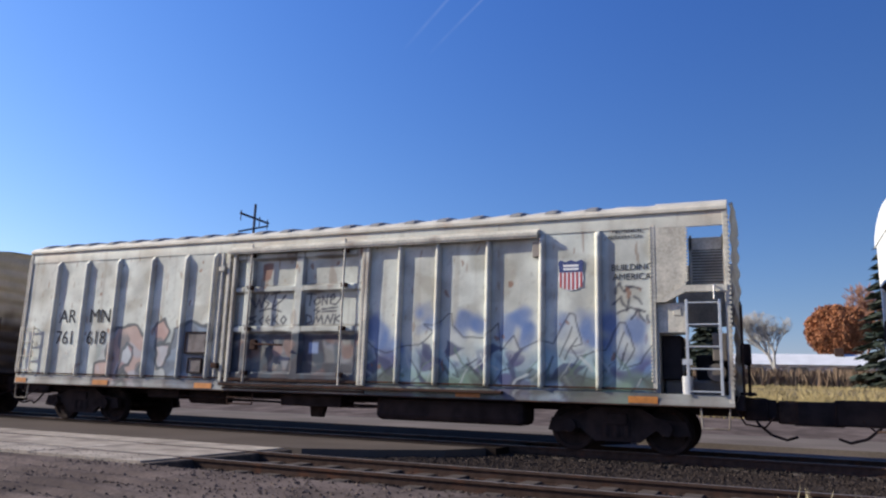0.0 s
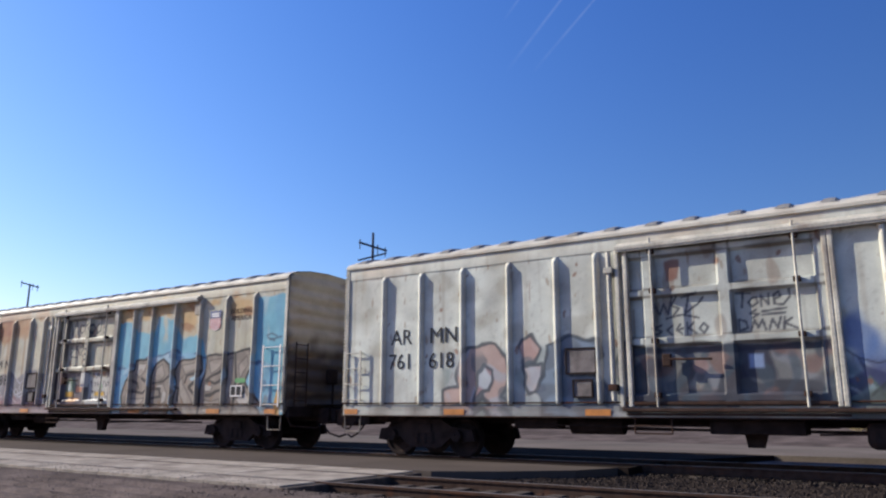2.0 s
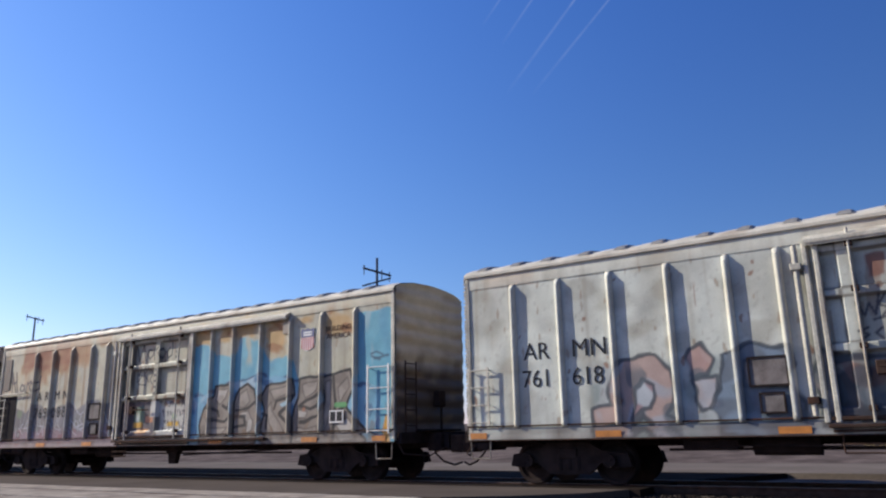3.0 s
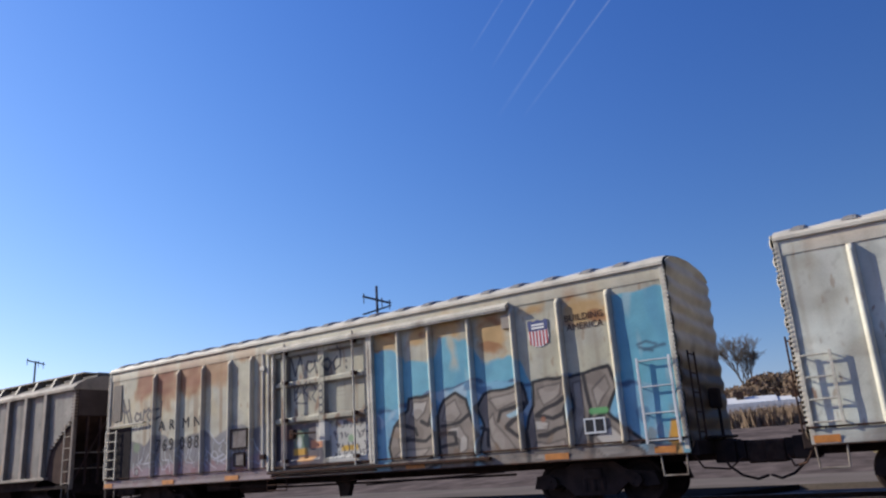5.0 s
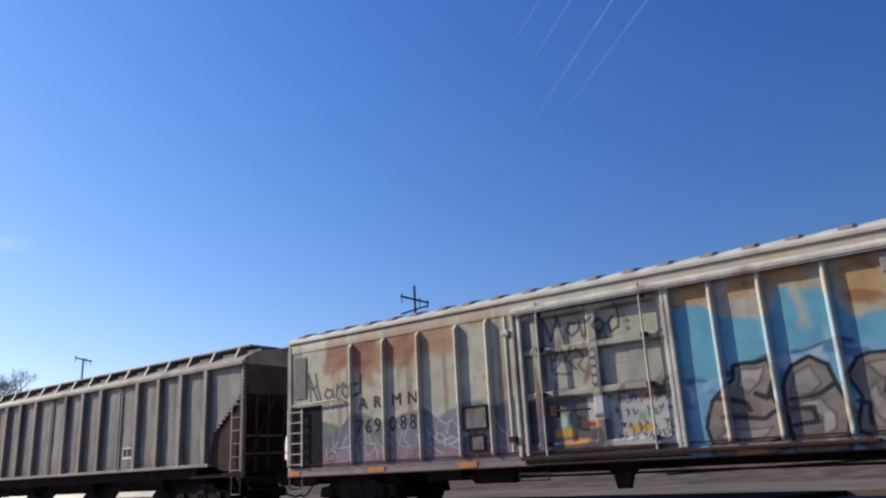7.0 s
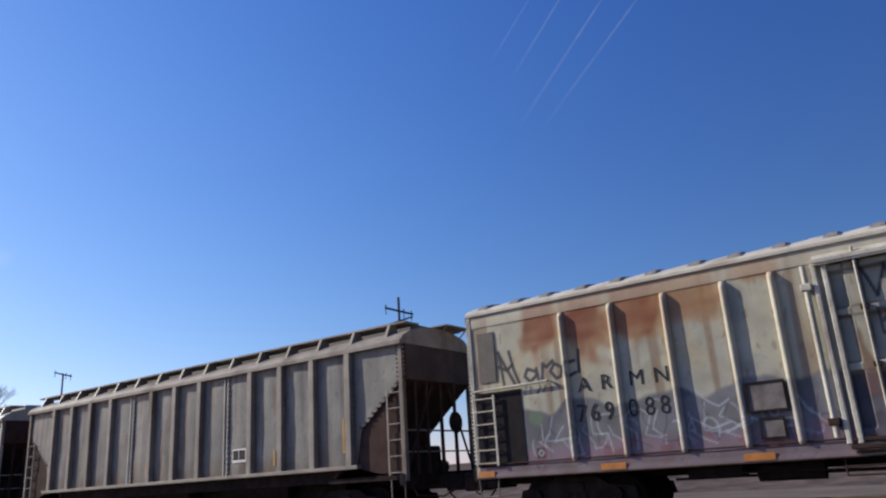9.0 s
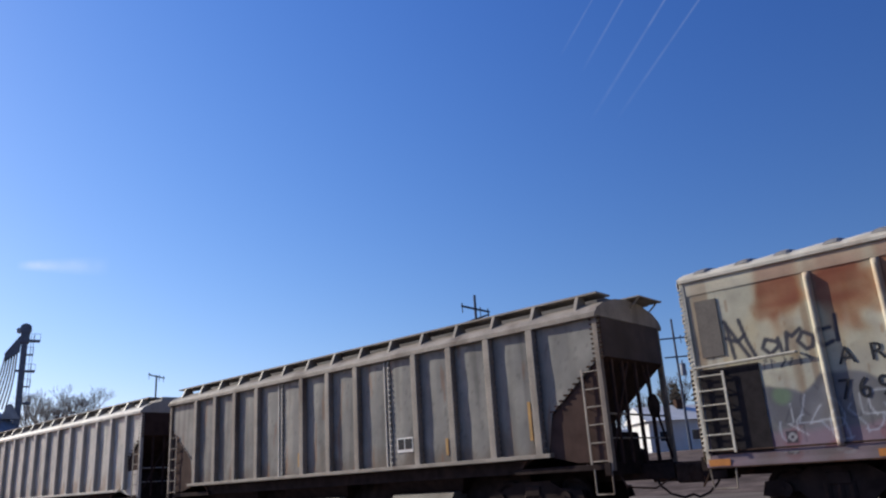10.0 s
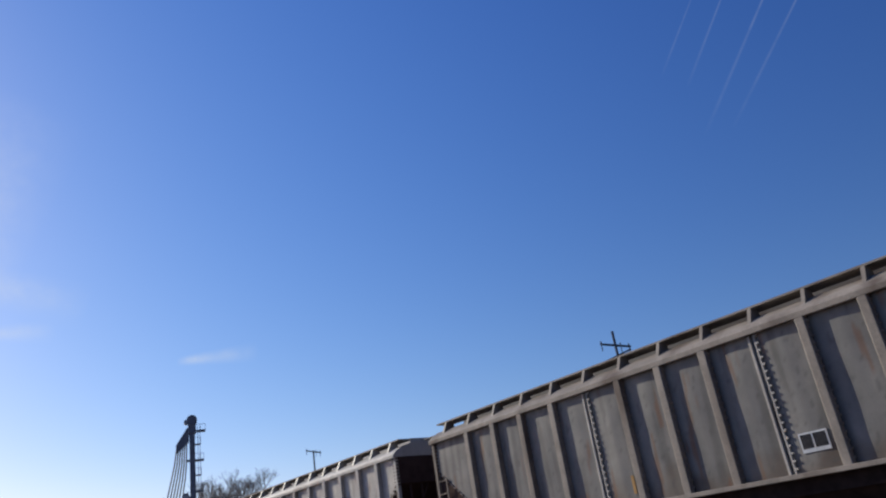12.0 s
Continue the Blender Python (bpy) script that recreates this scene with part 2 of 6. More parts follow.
def painted_rib(x, y, z0, z1, wide, deep, colour, parent, cap=0.12):
    """A pressed upright stiffener with tapered ends, painted by the given colour function."""
    prof = [(-wide / 2, 0), (-wide * 0.44, -deep * 0.42), (-wide * 0.3, -deep * 0.8), (-wide * 0.1, -deep), (wide * 0.14, -deep), (wide * 0.32, -deep * 0.8), (wide * 0.44, -deep * 0.42), (wide / 2, 0)]
    zs = np.concatenate([[z0, z0 + 0.05], np.arange(z0 + 0.1, z1 - cap, 0.03), [z1 - cap, z1]])
    k = np.ones(len(zs))
    k[0], k[-1] = 0.05, 0.05
    co = np.array([[(x + px, y + py * kk, zz) for px, py in prof] for zz, kk in zip(zs, k)])
    n, m = len(prof), len(zs)
    idx = np.arange(n * m).reshape(m, n)
    faces = np.stack([idx[:-1, :-1], idx[:-1, 1:], idx[1:, 1:], idx[1:, :-1]], -1).reshape(-1, 4)
    co = co.reshape(-1, 3)
    return sheet("rib", co, faces, colour(co[:, 0], co[:, 2]), M_PAINT, parent)


def lettering(text, x, y, z, size, parent, material=None, shear=0.0, squeeze=1.0, name="lettering"):
    cu = bpy.data.curves.new(name, "FONT")
    cu.body, cu.size, cu.extrude, cu.shear, cu.resolution_u = text, size, 0.0015, shear, 3
    cu.materials.append(material or M_LETTER)
    ob = new(name, cu)
    ob.parent = parent
    ob.matrix_basis = pose(x, y, z, 90, 0, 0) @ Matrix.Diagonal((squeeze, 1, 1, 1))
    return ob


# ---- running gear ----
WHEELS, CARS = [], []


def running_gear(car, truck_x, coupler_x, sill=0.95):
    """Two trucks with four wheelsets, couplers with hoses, and the centre sill."""
    for tx in (-truck_x, truck_x):
        side = [(-1.32, 0.36), (-1.25, 0.60), (-0.72, 0.66), (-0.45, 0.82), (0.45, 0.82), (0.72, 0.66), (1.25, 0.60), (1.32, 0.36), (1.1, 0.33), (0.7, 0.42), (0.42, 0.2), (-0.42, 0.2), (-0.7, 0.42), (-1.1, 0.33)]
        for s in (-1, 1):
            bm = bmesh.new()
            prism([(tx + u, v) for u, v in side], 1, s * 0.98, s * 1.10)(bm)
            for wx in (-0.89, 0.89):
                rod((tx + wx, s * 1.02, 0.46), (tx + wx, s * 1.2, 0.46), 0.13, 12)(bm)
            for k in (-0.2, 0, 0.2):
                rod((tx + k, s * 1.06, 0.28), (tx + k, s * 1.06, 0.55), 0.075, 8)(bm)
            part("side_frame", bm, M_BLACK, car)
        part("bolster", bmof(box(tx - 0.2, tx + 0.2, -1.15, 1.15, 0.5, 0.72, 0.03), rod((tx, 0, 0.7), (tx, 0, sill), 0.2, 12)), M_BLACK, car)
        for wx in (-0.89, 0.89):
            bm = bmesh.new()
            for s in (-1, 1):
                m = Matrix.Translation((0, s * 0.76, 0)) @ Matrix.Rotation(radians(-90 * s), 4, "X")
                lathe([(0.10, -0.06), (0.12, -0.05), (0.36, -0.03), (0.46, -0.06), (0.455, 0.0), (0.42, 0.07), (0.36, 0.065), (0.32, 0.02), (0.14, 0.03), (0.12, 0.09)], 28, m)(bm)
            rod((0, -1.1, 0), (0, 1.1, 0), 0.075, 10)(bm)
            for s in (-1, 1):
                for q in range(3):
                    a = q * 2.094
                    rod((0.07 * math.cos(a), s * 1.1, 0.07 * math.sin(a)), (0.07 * math.cos(a), s * 1.225, 0.07 * math.sin(a)), 0.02, 6)(bm)
            w = part("wheelset", bm, M_BLACK, car, "pair of dark rusty steel wheels on an axle")
            w.matrix_basis = pose(tx + wx, 0, 0.42)
            WHEELS.append((w, tx + wx))
    part("centre_sill", bmof(box(-coupler_x + 0.35, coupler_x - 0.35, -0.22, 0.22, 0.72, sill + 0.1, 0.01)), M_BLACK, car)
    for s in (-1, 1):
        x = s * coupler_x
        bm = bmof(box(min(x, x - s * 0.9), max(x, x - s * 0.9), -0.15, 0.15, 0.66, 1.0, 0.03),
                  box(min(x + s * 0.02, x - s * 0.34), max(x + s * 0.02, x - s * 0.34), -0.2, 0.24, 0.62, 1.04, 0.05))
        part("coupler", bm, M_RUSTY, car, "dark cast knuckle coupler")
        hose = [(x - s * 0.75, -0.3, 0.78), (x - s * 0.66, -0.32, 0.60), (x - s * 0.45, -0.3, 0.42), (x - s * 0.2, -0.22, 0.34), (x - s * 0.02, -0.15, 0.40)]
        part("air_hose", bmof(bent(hose, 0.024)), M_BLACK, car)
        lever = [(x - s * 1.0, -1.35, 0.86), (x - s * 0.85, -1.35, 0.62), (x - s * 0.55, -0.75, 0.56), (x - s * 0.4, -0.3, 0.74)]
        part("uncoupling_lever", bmof(bent(lever, 0.017)), M_RUSTY, car)


def ladder(car, x0, x1, y, z0, z1, n, material, name="ladder", stiles=True):
    bm = bmesh.new()
    if stiles:
        for x in (x0, x1):
            box(x - 0.025, x + 0.025, y - 0.012, y + 0.012, z0 - 0.06, z1 + 0.06, 0.004)(bm)
            for z in (z0, z1):
                rod((x, y, z), (x, y + 0.1, z), 0.014, 6)(bm)
    lad = part(name, bm, material, car)
    for k in range(n):
        z = z0 + (z1 - z0) * k / (n - 1)
        part("rung", bmof(bent([(x0, y + 0.07, z), (x0, y, z), (x1, y, z), (x1, y + 0.07, z)], 0.015)), material, lad)
    return lad


# ---- insulated box cars ----
HALF, SIDE_Z0, SIDE_Z1 = 9.05, 1.08, 4.40
WHITE = np.array((0.565, 0.575, 0.51))


def blend(c, k, w):
    """Lays colour k over c with the weight w."""
    return c * (1 - w[..., None]) + np.array(k) * w[..., None]


def soft(v, a, b):
    u = np.clip((v - a) / (b - a), 0, 1)
    return u * u * (3 - 2 * u)


def stroke(x, z, pts):
    """Distance to a line through the points."""
    d = np.full(x.shape, 9.0)
    for (ax, az), (bx, bz) in zip(pts[:-1], pts[1:]):
        vx, vz = bx - ax, bz - az
        t = np.clip(((x - ax) * vx + (z - az) * vz) / (vx * vx + vz * vz + 1e-9), 0, 1)
        d = np.minimum(d, np.hypot(x - ax - t * vx, z - az - t * vz))
    return d


def shape(x, z, pts):
    """Signed distance to a closed outline, negative inside."""
    loop = list(pts) + [pts[0]]
    inside = np.zeros(x.shape, bool)
    for (ax, az), (bx, bz) in zip(loop[:-1], loop[1:]):
        inside ^= ((az > z) != (bz > z)) & (x < (bx - ax) * (z - az) / (bz - az + 1e-9) + ax)
    d = stroke(x, z, loop)
    return np.where(inside, -d, d)


def curl(cx, cz, r, start, sweep, squash=0.75):
    """Points along a sprayed loop."""
    return [(cx + r * math.cos(start + sweep * k / 11) * (1 - 0.25 * k / 11), cz + squash * r * math.sin(start + sweep * k / 11)) for k in range(12)]


def scribble(c, x, z, x0, z0, wide, rows, seed, size=0.15, ink=(0.05, 0.05, 0.065), weight=0.85):
    """Rows of quick marks, too loose to be read."""
    rs = np.random.RandomState(seed)
    for row in range(rows):
        px = x0 + rs.uniform(0, 0.1)
        while px < x0 + wide:
            zz = z0 - row * size * 1.75
            for q in range(2):
                pts = [(px + rs.uniform(0, size * 0.8), zz + rs.uniform(-size * 0.7, size * 0.7)) for k in range(3)]
                c = blend(c, ink, weight * soft(0.02 - stroke(x, z, pts), 0, 0.016))
            px += size * rs.uniform(0.8, 1.3)
    return c


def grime(c, x, z, seed):
    c = blend(c, (0.34, 0.325, 0.275), 0.55 * soft(wave(x, z * 0.7, 2.2, seed), -0.1, 0.8))
    c = blend(c, (0.38, 0.37, 0.33), 0.4 * soft(wave(x, z, 4.5, seed + 7), 0.0, 0.7))
    c = blend(c, (0.28, 0.23, 0.17), 0.35 * soft(wave(x * 6, z * 0.35, 2.5, seed + 1), 0.35, 0.95))
    c = blend(c, (0.30, 0.27, 0.21), 0.5 * soft(wave(x * 0.9, z * 1.3, 3.4, seed + 9), 0.1, 0.7))
    c = blend(c, (0.24, 0.15, 0.09), 0.55 * soft(wave(x * 3, z * 1.2, 7.0, seed + 4), 0.8, 1.1))
    c = blend(c, (0.20, 0.17, 0.15), 0.2 * soft(wave(x * 2, z * 2, 11.0, seed + 5), 0.5, 1.0))
    return blend(c, (0.25, 0.22, 0.20), 0.5 * soft(1.35 + 0.1 * wave(x, z, 5, seed + 2) - z, 0, 0.35))


# Outlines of the five block letters on the second car, and the light facets inside them.
LETTERS = [
    [(2.16, 1.42), (2.33, 1.87), (2.74, 2.22), (2.80, 2.46), (3.38, 2.50), (3.46, 2.2), (3.36, 1.9), (3.5, 1.6), (3.52, 1.2), (3.2, 1.06), (2.23, 1.09)],
    [(3.55, 1.30), (3.58, 2.0), (3.78, 2.34), (4.06, 2.46), (4.34, 2.3), (4.42, 1.9), (4.58, 1.5), (4.46, 1.14), (4.11, 1.04), (3.6, 1.08)],
    [(4.62, 1.2), (4.75, 1.7), (4.60, 2.1), (4.82, 2.36), (5.74, 2.50), (5.82, 2.1), (5.62, 1.9), (5.66, 1.5), (5.74, 1.04), (5.0, 1.02)],
    [(5.78, 1.08), (5.74, 1.56), (5.98, 2.0), (6.0, 2.46), (6.74, 2.54), (6.76, 2.2), (6.62, 1.9), (6.66, 1.55), (6.80, 1.3), (6.74, 1.02)],
    [(6.72, 1.02), (6.70, 1.5), (6.86, 1.9), (6.80, 2.5), (7.14, 2.52), (7.69, 2.62), (7.78, 2.2), (7.56, 1.75), (7.86, 1.4), (8.2, 1.15), (8.05, 0.98)],
]
FACETS = [
    [(2.82, 2.1), (2.88, 2.38), (3.32, 2.40), (3.2, 2.12), (2.98, 1.96)], [(2.46, 1.34), (2.42, 1.6), (2.9, 1.62), (2.98, 1.5), (2.6, 1.52)], [(2.3, 1.2), (3.1, 1.16), (3.3, 1.32), (2.5, 1.36)],
    [(3.68, 1.9), (3.82, 2.22), (4.06, 2.32), (4.16, 2.0), (3.94, 1.86)], [(3.66, 1.70), (4.1, 1.74), (4.36, 1.5), (4.3, 1.26), (4.05, 1.16), (4.12, 1.48)],
    [(4.9, 2.22), (5.6, 2.36), (5.6, 2.16), (5.12, 2.0)], [(4.86, 1.8), (5.0, 1.96), (5.04, 1.72), (5.3, 1.44), (5.5, 1.14), (5.1, 1.16), (4.94, 1.44)],
    [(6.08, 2.32), (6.64, 2.42), (6.6, 2.2), (6.2, 1.98)], [(5.96, 1.72), (6.3, 1.64), (6.24, 1.5), (5.96, 1.5)], [(5.92, 1.28), (6.62, 1.28), (6.62, 1.12), (5.92, 1.14)],
    [(6.92, 2.36), (7.08, 2.38), (7.06, 1.5), (6.9, 1.2), (6.84, 1.5)], [(7.3, 2.2), (7.6, 2.46), (7.64, 2.2), (7.36, 1.8)], [(7.2, 1.3), (7.6, 1.5), (7.9, 1.16), (7.4, 1.12)],
]


def paint_white(x, z):
    """The first car: white, with old sprayed pieces along its foot."""
    c = np.broadcast_to(WHITE, x.shape + (3,)).copy()
    c = grime(c, x, z, 3)
    right = soft(x, 1.5, 1.8) * soft(7.85 - x, 0, 0.15)
    wx, wz = x + 0.05 * wave(x, z, 6, 28), z + 0.05 * wave(x, z, 7, 29)
    inside = soft(2.15 + 0.16 * wave(x, z, 3.0, 11) - z, 0, 0.6) * right
    c = blend(c, (0.21, 0.28, 0.335), 0.84 * inside)
    c = blend(c, (0.20, 0.33, 0.42), 0.6 * inside * soft(wave(x, z, 3.6, 14), -0.1, 0.5))
    # clouds of blue behind the line
    for cx, cz, r in ((1.95, 2.2, 0.32), (2.35, 1.9, 0.3), (2.97, 2.62, 0.16), (3.15, 2.4, 0.2), (4.0, 2.42, 0.26), (4.3, 2.34, 0.22), (4.95, 2.3, 0.26), (5.2, 2.45, 0.2), (5.32, 2.12, 0.24), (6.0, 2.3, 0.2), (6.46, 2.4, 0.24), (6.56, 2.12, 0.22), (6.88, 2.38, 0.22), (6.96, 1.92, 0.26), (7.4, 2.2, 0.26), (7.55, 1.5, 0.3)):
        c = blend(c, (0.10, 0.165, 0.34), 0.8 * right * soft(r + 0.1 * wave(x, z, 7, 12) - np.hypot(x - cx, (z - cz) * 0.85), -0.1, 0.16))
    # the pointed letter bodies
    for pts in ([(3.36, 2.3), (3.69, 2.55), (3.74, 2.3), (3.98, 2.1), (3.9, 1.6), (3.4, 1.7)], [(5.82, 1.98), (6.15, 2.56), (6.26, 2.52), (6.38, 2.0), (6.17, 1.92), (6.0, 1.5)], [(6.9, 1.8), (7.14, 2.38), (7.35, 1.9), (7.14, 1.52)], [(4.84, 1.8), (5.04, 2.12), (5.17, 1.86), (5.0, 1.5)]):
        c = blend(c, (0.47, 0.49, 0.47), 0.7 * soft(-shape(wx, wz, pts), -0.02, 0.08))
    c = blend(c, (0.33, 0.45, 0.46), 0.6 * inside * soft(wave(x * 1.4, z, 6.0, 15), 0.1, 0.45))
    c = blend(c, (0.075, 0.065, 0.15), 0.85 * inside * soft(wave(x, z * 1.3, 4.6, 13), 0.1, 0.4) * soft(2.0 - z, 0, 0.2))
    c = blend(c, (0.17, 0.25, 0.14), 0.7 * right * soft(1.6 + 0.15 * wave(x, z, 4, 47) - z, 0, 0.4) * soft(wave(x, z, 2.6, 15) + 0.25, 0, 0.5))
    c = blend(c, (0.07, 0.085, 0.11), 0.6 * inside * soft(wave(x, z, 5.5, 18), 0.1, 0.5) * soft(1.95 - z, 0, 0.3))
    # dark leaves and hooked strokes
    for pts in ([(3.57, 2.03), (3.75, 1.95), (3.98, 1.87), (3.66, 1.75), (3.54, 1.85)], [(4.27, 1.53), (4.42, 1.9), (4.62, 2.02), (4.88, 1.9), (4.6, 1.8), (4.5, 1.55), (4.33, 1.41)], [(4.89, 1.59), (5.0, 1.8), (5.22, 1.88), (5.06, 1.6), (5.12, 1.24), (4.96, 1.36)],
                [(5.7, 1.3), (6.0, 1.62), (6.5, 1.56), (6.2, 1.36)], [(2.86, 1.5), (3.1, 1.3), (3.3, 1.16), (3.0, 1.2)], [(1.9, 1.9), (2.3, 1.6), (2.5, 1.2), (2.1, 1.4)], [(3.0, 1.98), (3.24, 1.9), (3.34, 1.5), (3.1, 1.7)]):
        c = blend(c, (0.045, 0.05, 0.11), 0.85 * soft(-shape(wx, wz, pts), -0.02, 0.03))
    line = ([(1.7, 2.05), (1.95, 1.85), (2.2, 1.78), (2.45, 1.86), (2.69, 1.92), (2.96, 1.95), (3.29, 2.22), (3.06, 2.39), (3.36, 2.35), (3.6, 2.58), (3.69, 2.59), (3.71, 2.34), (3.98, 2.11), (4.41, 2.1), (4.69, 2.37), (4.76, 1.83), (5.04, 2.15), (5.17, 1.88), (5.57, 2.07), (5.82, 1.98), (6.15, 2.58), (6.26, 2.54), (6.38, 2.0), (6.17, 1.92), (6.31, 1.72), (6.64, 1.85), (6.84, 1.85), (7.08, 2.38), (7.2, 2.38), (7.37, 1.89), (7.14, 1.52), (7.47, 1.62), (7.7, 2.0)],
            [(5.95, 1.75), (6.2, 2.3)], [(6.05, 1.7), (6.28, 2.1)], [(7.0, 1.7), (7.16, 2.2)], [(7.1, 1.6), (7.24, 2.0)], [(3.6, 1.72), (3.78, 1.5), (3.9, 1.3), (3.74, 1.36)], [(2.8, 1.65), (3.02, 1.32), (3.26, 1.11)], [(4.06, 1.7), (4.2, 1.4), (4.43, 1.12)],
            [(5.07, 1.01), (5.2, 1.3), (5.43, 1.47)], [(2.05, 1.25), (2.3, 1.5), (2.55, 1.2), (2.75, 1.05)], [(4.6, 1.15), (4.8, 1.45), (4.95, 1.5)], [(6.0, 1.15), (6.3, 1.36), (6.7, 1.3), (6.8, 1.5)], [(6.4, 1.12), (6.9, 1.2)], [(3.4, 1.2), (3.55, 1.45)], [(7.3, 1.1), (7.5, 1.35), (7.66, 1.2)])
    for pts in line:
        c = blend(c, (0.035, 0.035, 0.05), 0.78 * right * soft(0.027 - stroke(x + 0.02 * wave(x, z, 9, 16), z + 0.02 * wave(x, z, 9, 17), pts), 0, 0.026))
    for k in range(46):
        rs = np.random.RandomState(420 + k)
        ax, az = 1.7 + 5.9 * (k + rs.uniform(-0.5, 0.5)) / 46, rs.uniform(1.0, 1.5)
        lean, high = rs.uniform(-0.4, 0.4), rs.uniform(0.15, 0.5)
        pts = [(ax, az), (ax + 0.6 * lean, az + 0.5 * high), (ax + lean, az + high)]
        c = blend(c, ((0.03, 0.035, 0.06), (0.10, 0.15, 0.12), (0.44, 0.47, 0.46))[k % 3], 0.75 * right * soft(rs.uniform(0.02, 0.045) - stroke(wx, wz, pts), 0, 0.025))
    c = blend(c, (0.09, 0.10, 0.085), 0.85 * right * soft(1.55 + 0.16 * wave(x, z, 6, 48) - z, 0, 0.35) * soft(wave(x, z, 4, 19) + 0.4, 0, 0.5))
    # the faded older piece: a hooked letter, a spot, a square and a ring-shaped letter
    haze = soft(-1.75 - x, 0, 0.2) * soft(x + 6.35, 0, 0.3) * soft(2.45 + 0.14 * wave(x, z, 3.5, 21) - z, 0, 0.25)
    c = blend(c, (0.30, 0.33, 0.36), 0.55 * haze)
    c = blend(c, (0.17, 0.22, 0.20), 0.65 * haze * soft(wave(x, z, 3.0, 23), 0.0, 0.55))
    hook = [(-6.2, 1.11), (-6.18, 1.45), (-5.83, 1.51), (-5.85, 1.92), (-5.68, 2.26), (-5.21, 2.43), (-4.85, 2.37), (-4.58, 2.12), (-4.60, 1.6), (-4.75, 1.25), (-4.45, 1.08), (-5.0, 1.06), (-5.15, 1.3), (-5.4, 1.09)]
    eye = [(-5.38, 1.2), (-5.32, 1.83), (-5.17, 1.95), (-4.96, 1.81), (-5.02, 1.42), (-5.21, 1.35)]
    spot_form = [(-3.99, 2.55), (-3.85, 2.27), (-3.97, 2.02), (-4.24, 1.97), (-4.29, 2.3), (-4.18, 2.5)]
    square = [(-4.25, 1.91), (-3.80, 1.98), (-3.74, 1.44), (-4.09, 1.32)]
    ring = [(-3.73, 1.69), (-3.67, 2.33), (-3.08, 2.47), (-2.53, 2.37), (-2.50, 2.1), (-2.59, 1.76), (-2.33, 1.39), (-2.42, 1.12), (-2.91, 1.06), (-3.78, 1.10), (-3.95, 1.38)]
    hollow = [(-3.3, 2.18), (-2.72, 2.2), (-2.7, 1.72), (-3.33, 1.76)]
    tail = [(-2.1, 1.2), (-2.2, 1.9), (-2.0, 2.3), (-1.75, 2.2), (-1.75, 1.2)]
    for pts, fill, second_fill in ((hook, (0.40, 0.27, 0.23), (0.33, 0.36, 0.40)), (eye, (0.40, 0.44, 0.47), (0.24, 0.09, 0.09)), (spot_form, (0.42, 0.25, 0.21), (0.45, 0.33, 0.29)), (square, (0.42, 0.36, 0.35), (0.36, 0.37, 0.40)), (ring, (0.085, 0.11, 0.155), (0.20, 0.26, 0.33)), (hollow, (0.36, 0.37, 0.38), (0.32, 0.24, 0.22)), (tail, (0.30, 0.25, 0.27), (0.28, 0.30, 0.33))):
        d = shape(wx, wz, pts)
        c = blend(c, fill, 0.85 * soft(-d, -0.02, 0.03))
        c = blend(c, second_fill, 0.7 * soft(-d, -0.02, 0.03) * soft(wave(x, z, 4.5, 46), 0.05, 0.45))
        c = blend(c, (0.045, 0.055, 0.07), 0.85 * soft(0.055 - np.abs(d), 0, 0.03) * soft(wave(x, z, 3.2, 49) + 0.75, 0, 0.5))
    c = blend(c, (0.10, 0.12, 0.14), 0.7 * haze * soft(wave(x, z, 5, 36), 0.35, 0.6))
    for pts in ([(7.02, 2.92), (7.1, 3.12), (7.2, 2.95), (7.3, 3.05)], [(6.98, 2.72), (7.12, 2.86), (7.22, 2.6), (7.3, 2.84)], [(7.05, 2.55), (7.3, 2.66), (7.55, 2.58)], [(7.3, 2.44), (7.45, 2.62), (7.56, 2.4)], [(7.25, 3.06), (7.5, 3.0)], [(7.4, 2.86), (7.52, 2.72)], [(7.62, 2.5), (7.64, 2.38)]):
        c = blend(c, (0.05, 0.05, 0.065), 0.85 * soft(0.034 - stroke(x + 0.03 * wave(x, z, 14, 24), z, pts), 0, 0.025))
    c = blend(c, (0.40, 0.23, 0.13), 0.6 * soft(z, 4.05, 4.25) * soft(wave(x, z, 2.0, 31), 0.25, 0.7))
    for rx, z0, z1 in ((6.42, 3.7, 4.25), (-4.03, 3.2, 3.75), (-6.3, 3.6, 3.9), (4.0, 3.4, 3.7)):
        c = blend(c, (0.25, 0.13, 0.08), 0.6 * soft(0.03 - np.abs(x - rx + 0.02 * wave(x, z, 6, 32)), 0, 0.025) * soft(z, z0, z0 + 0.1) * soft(z1 - z, 0, 0.15))
    return blend(c, (0.22, 0.10, 0.06), 0.75 * soft(wave(x * 1.5, z * 1.2, 9, 35), 1.0, 1.15))


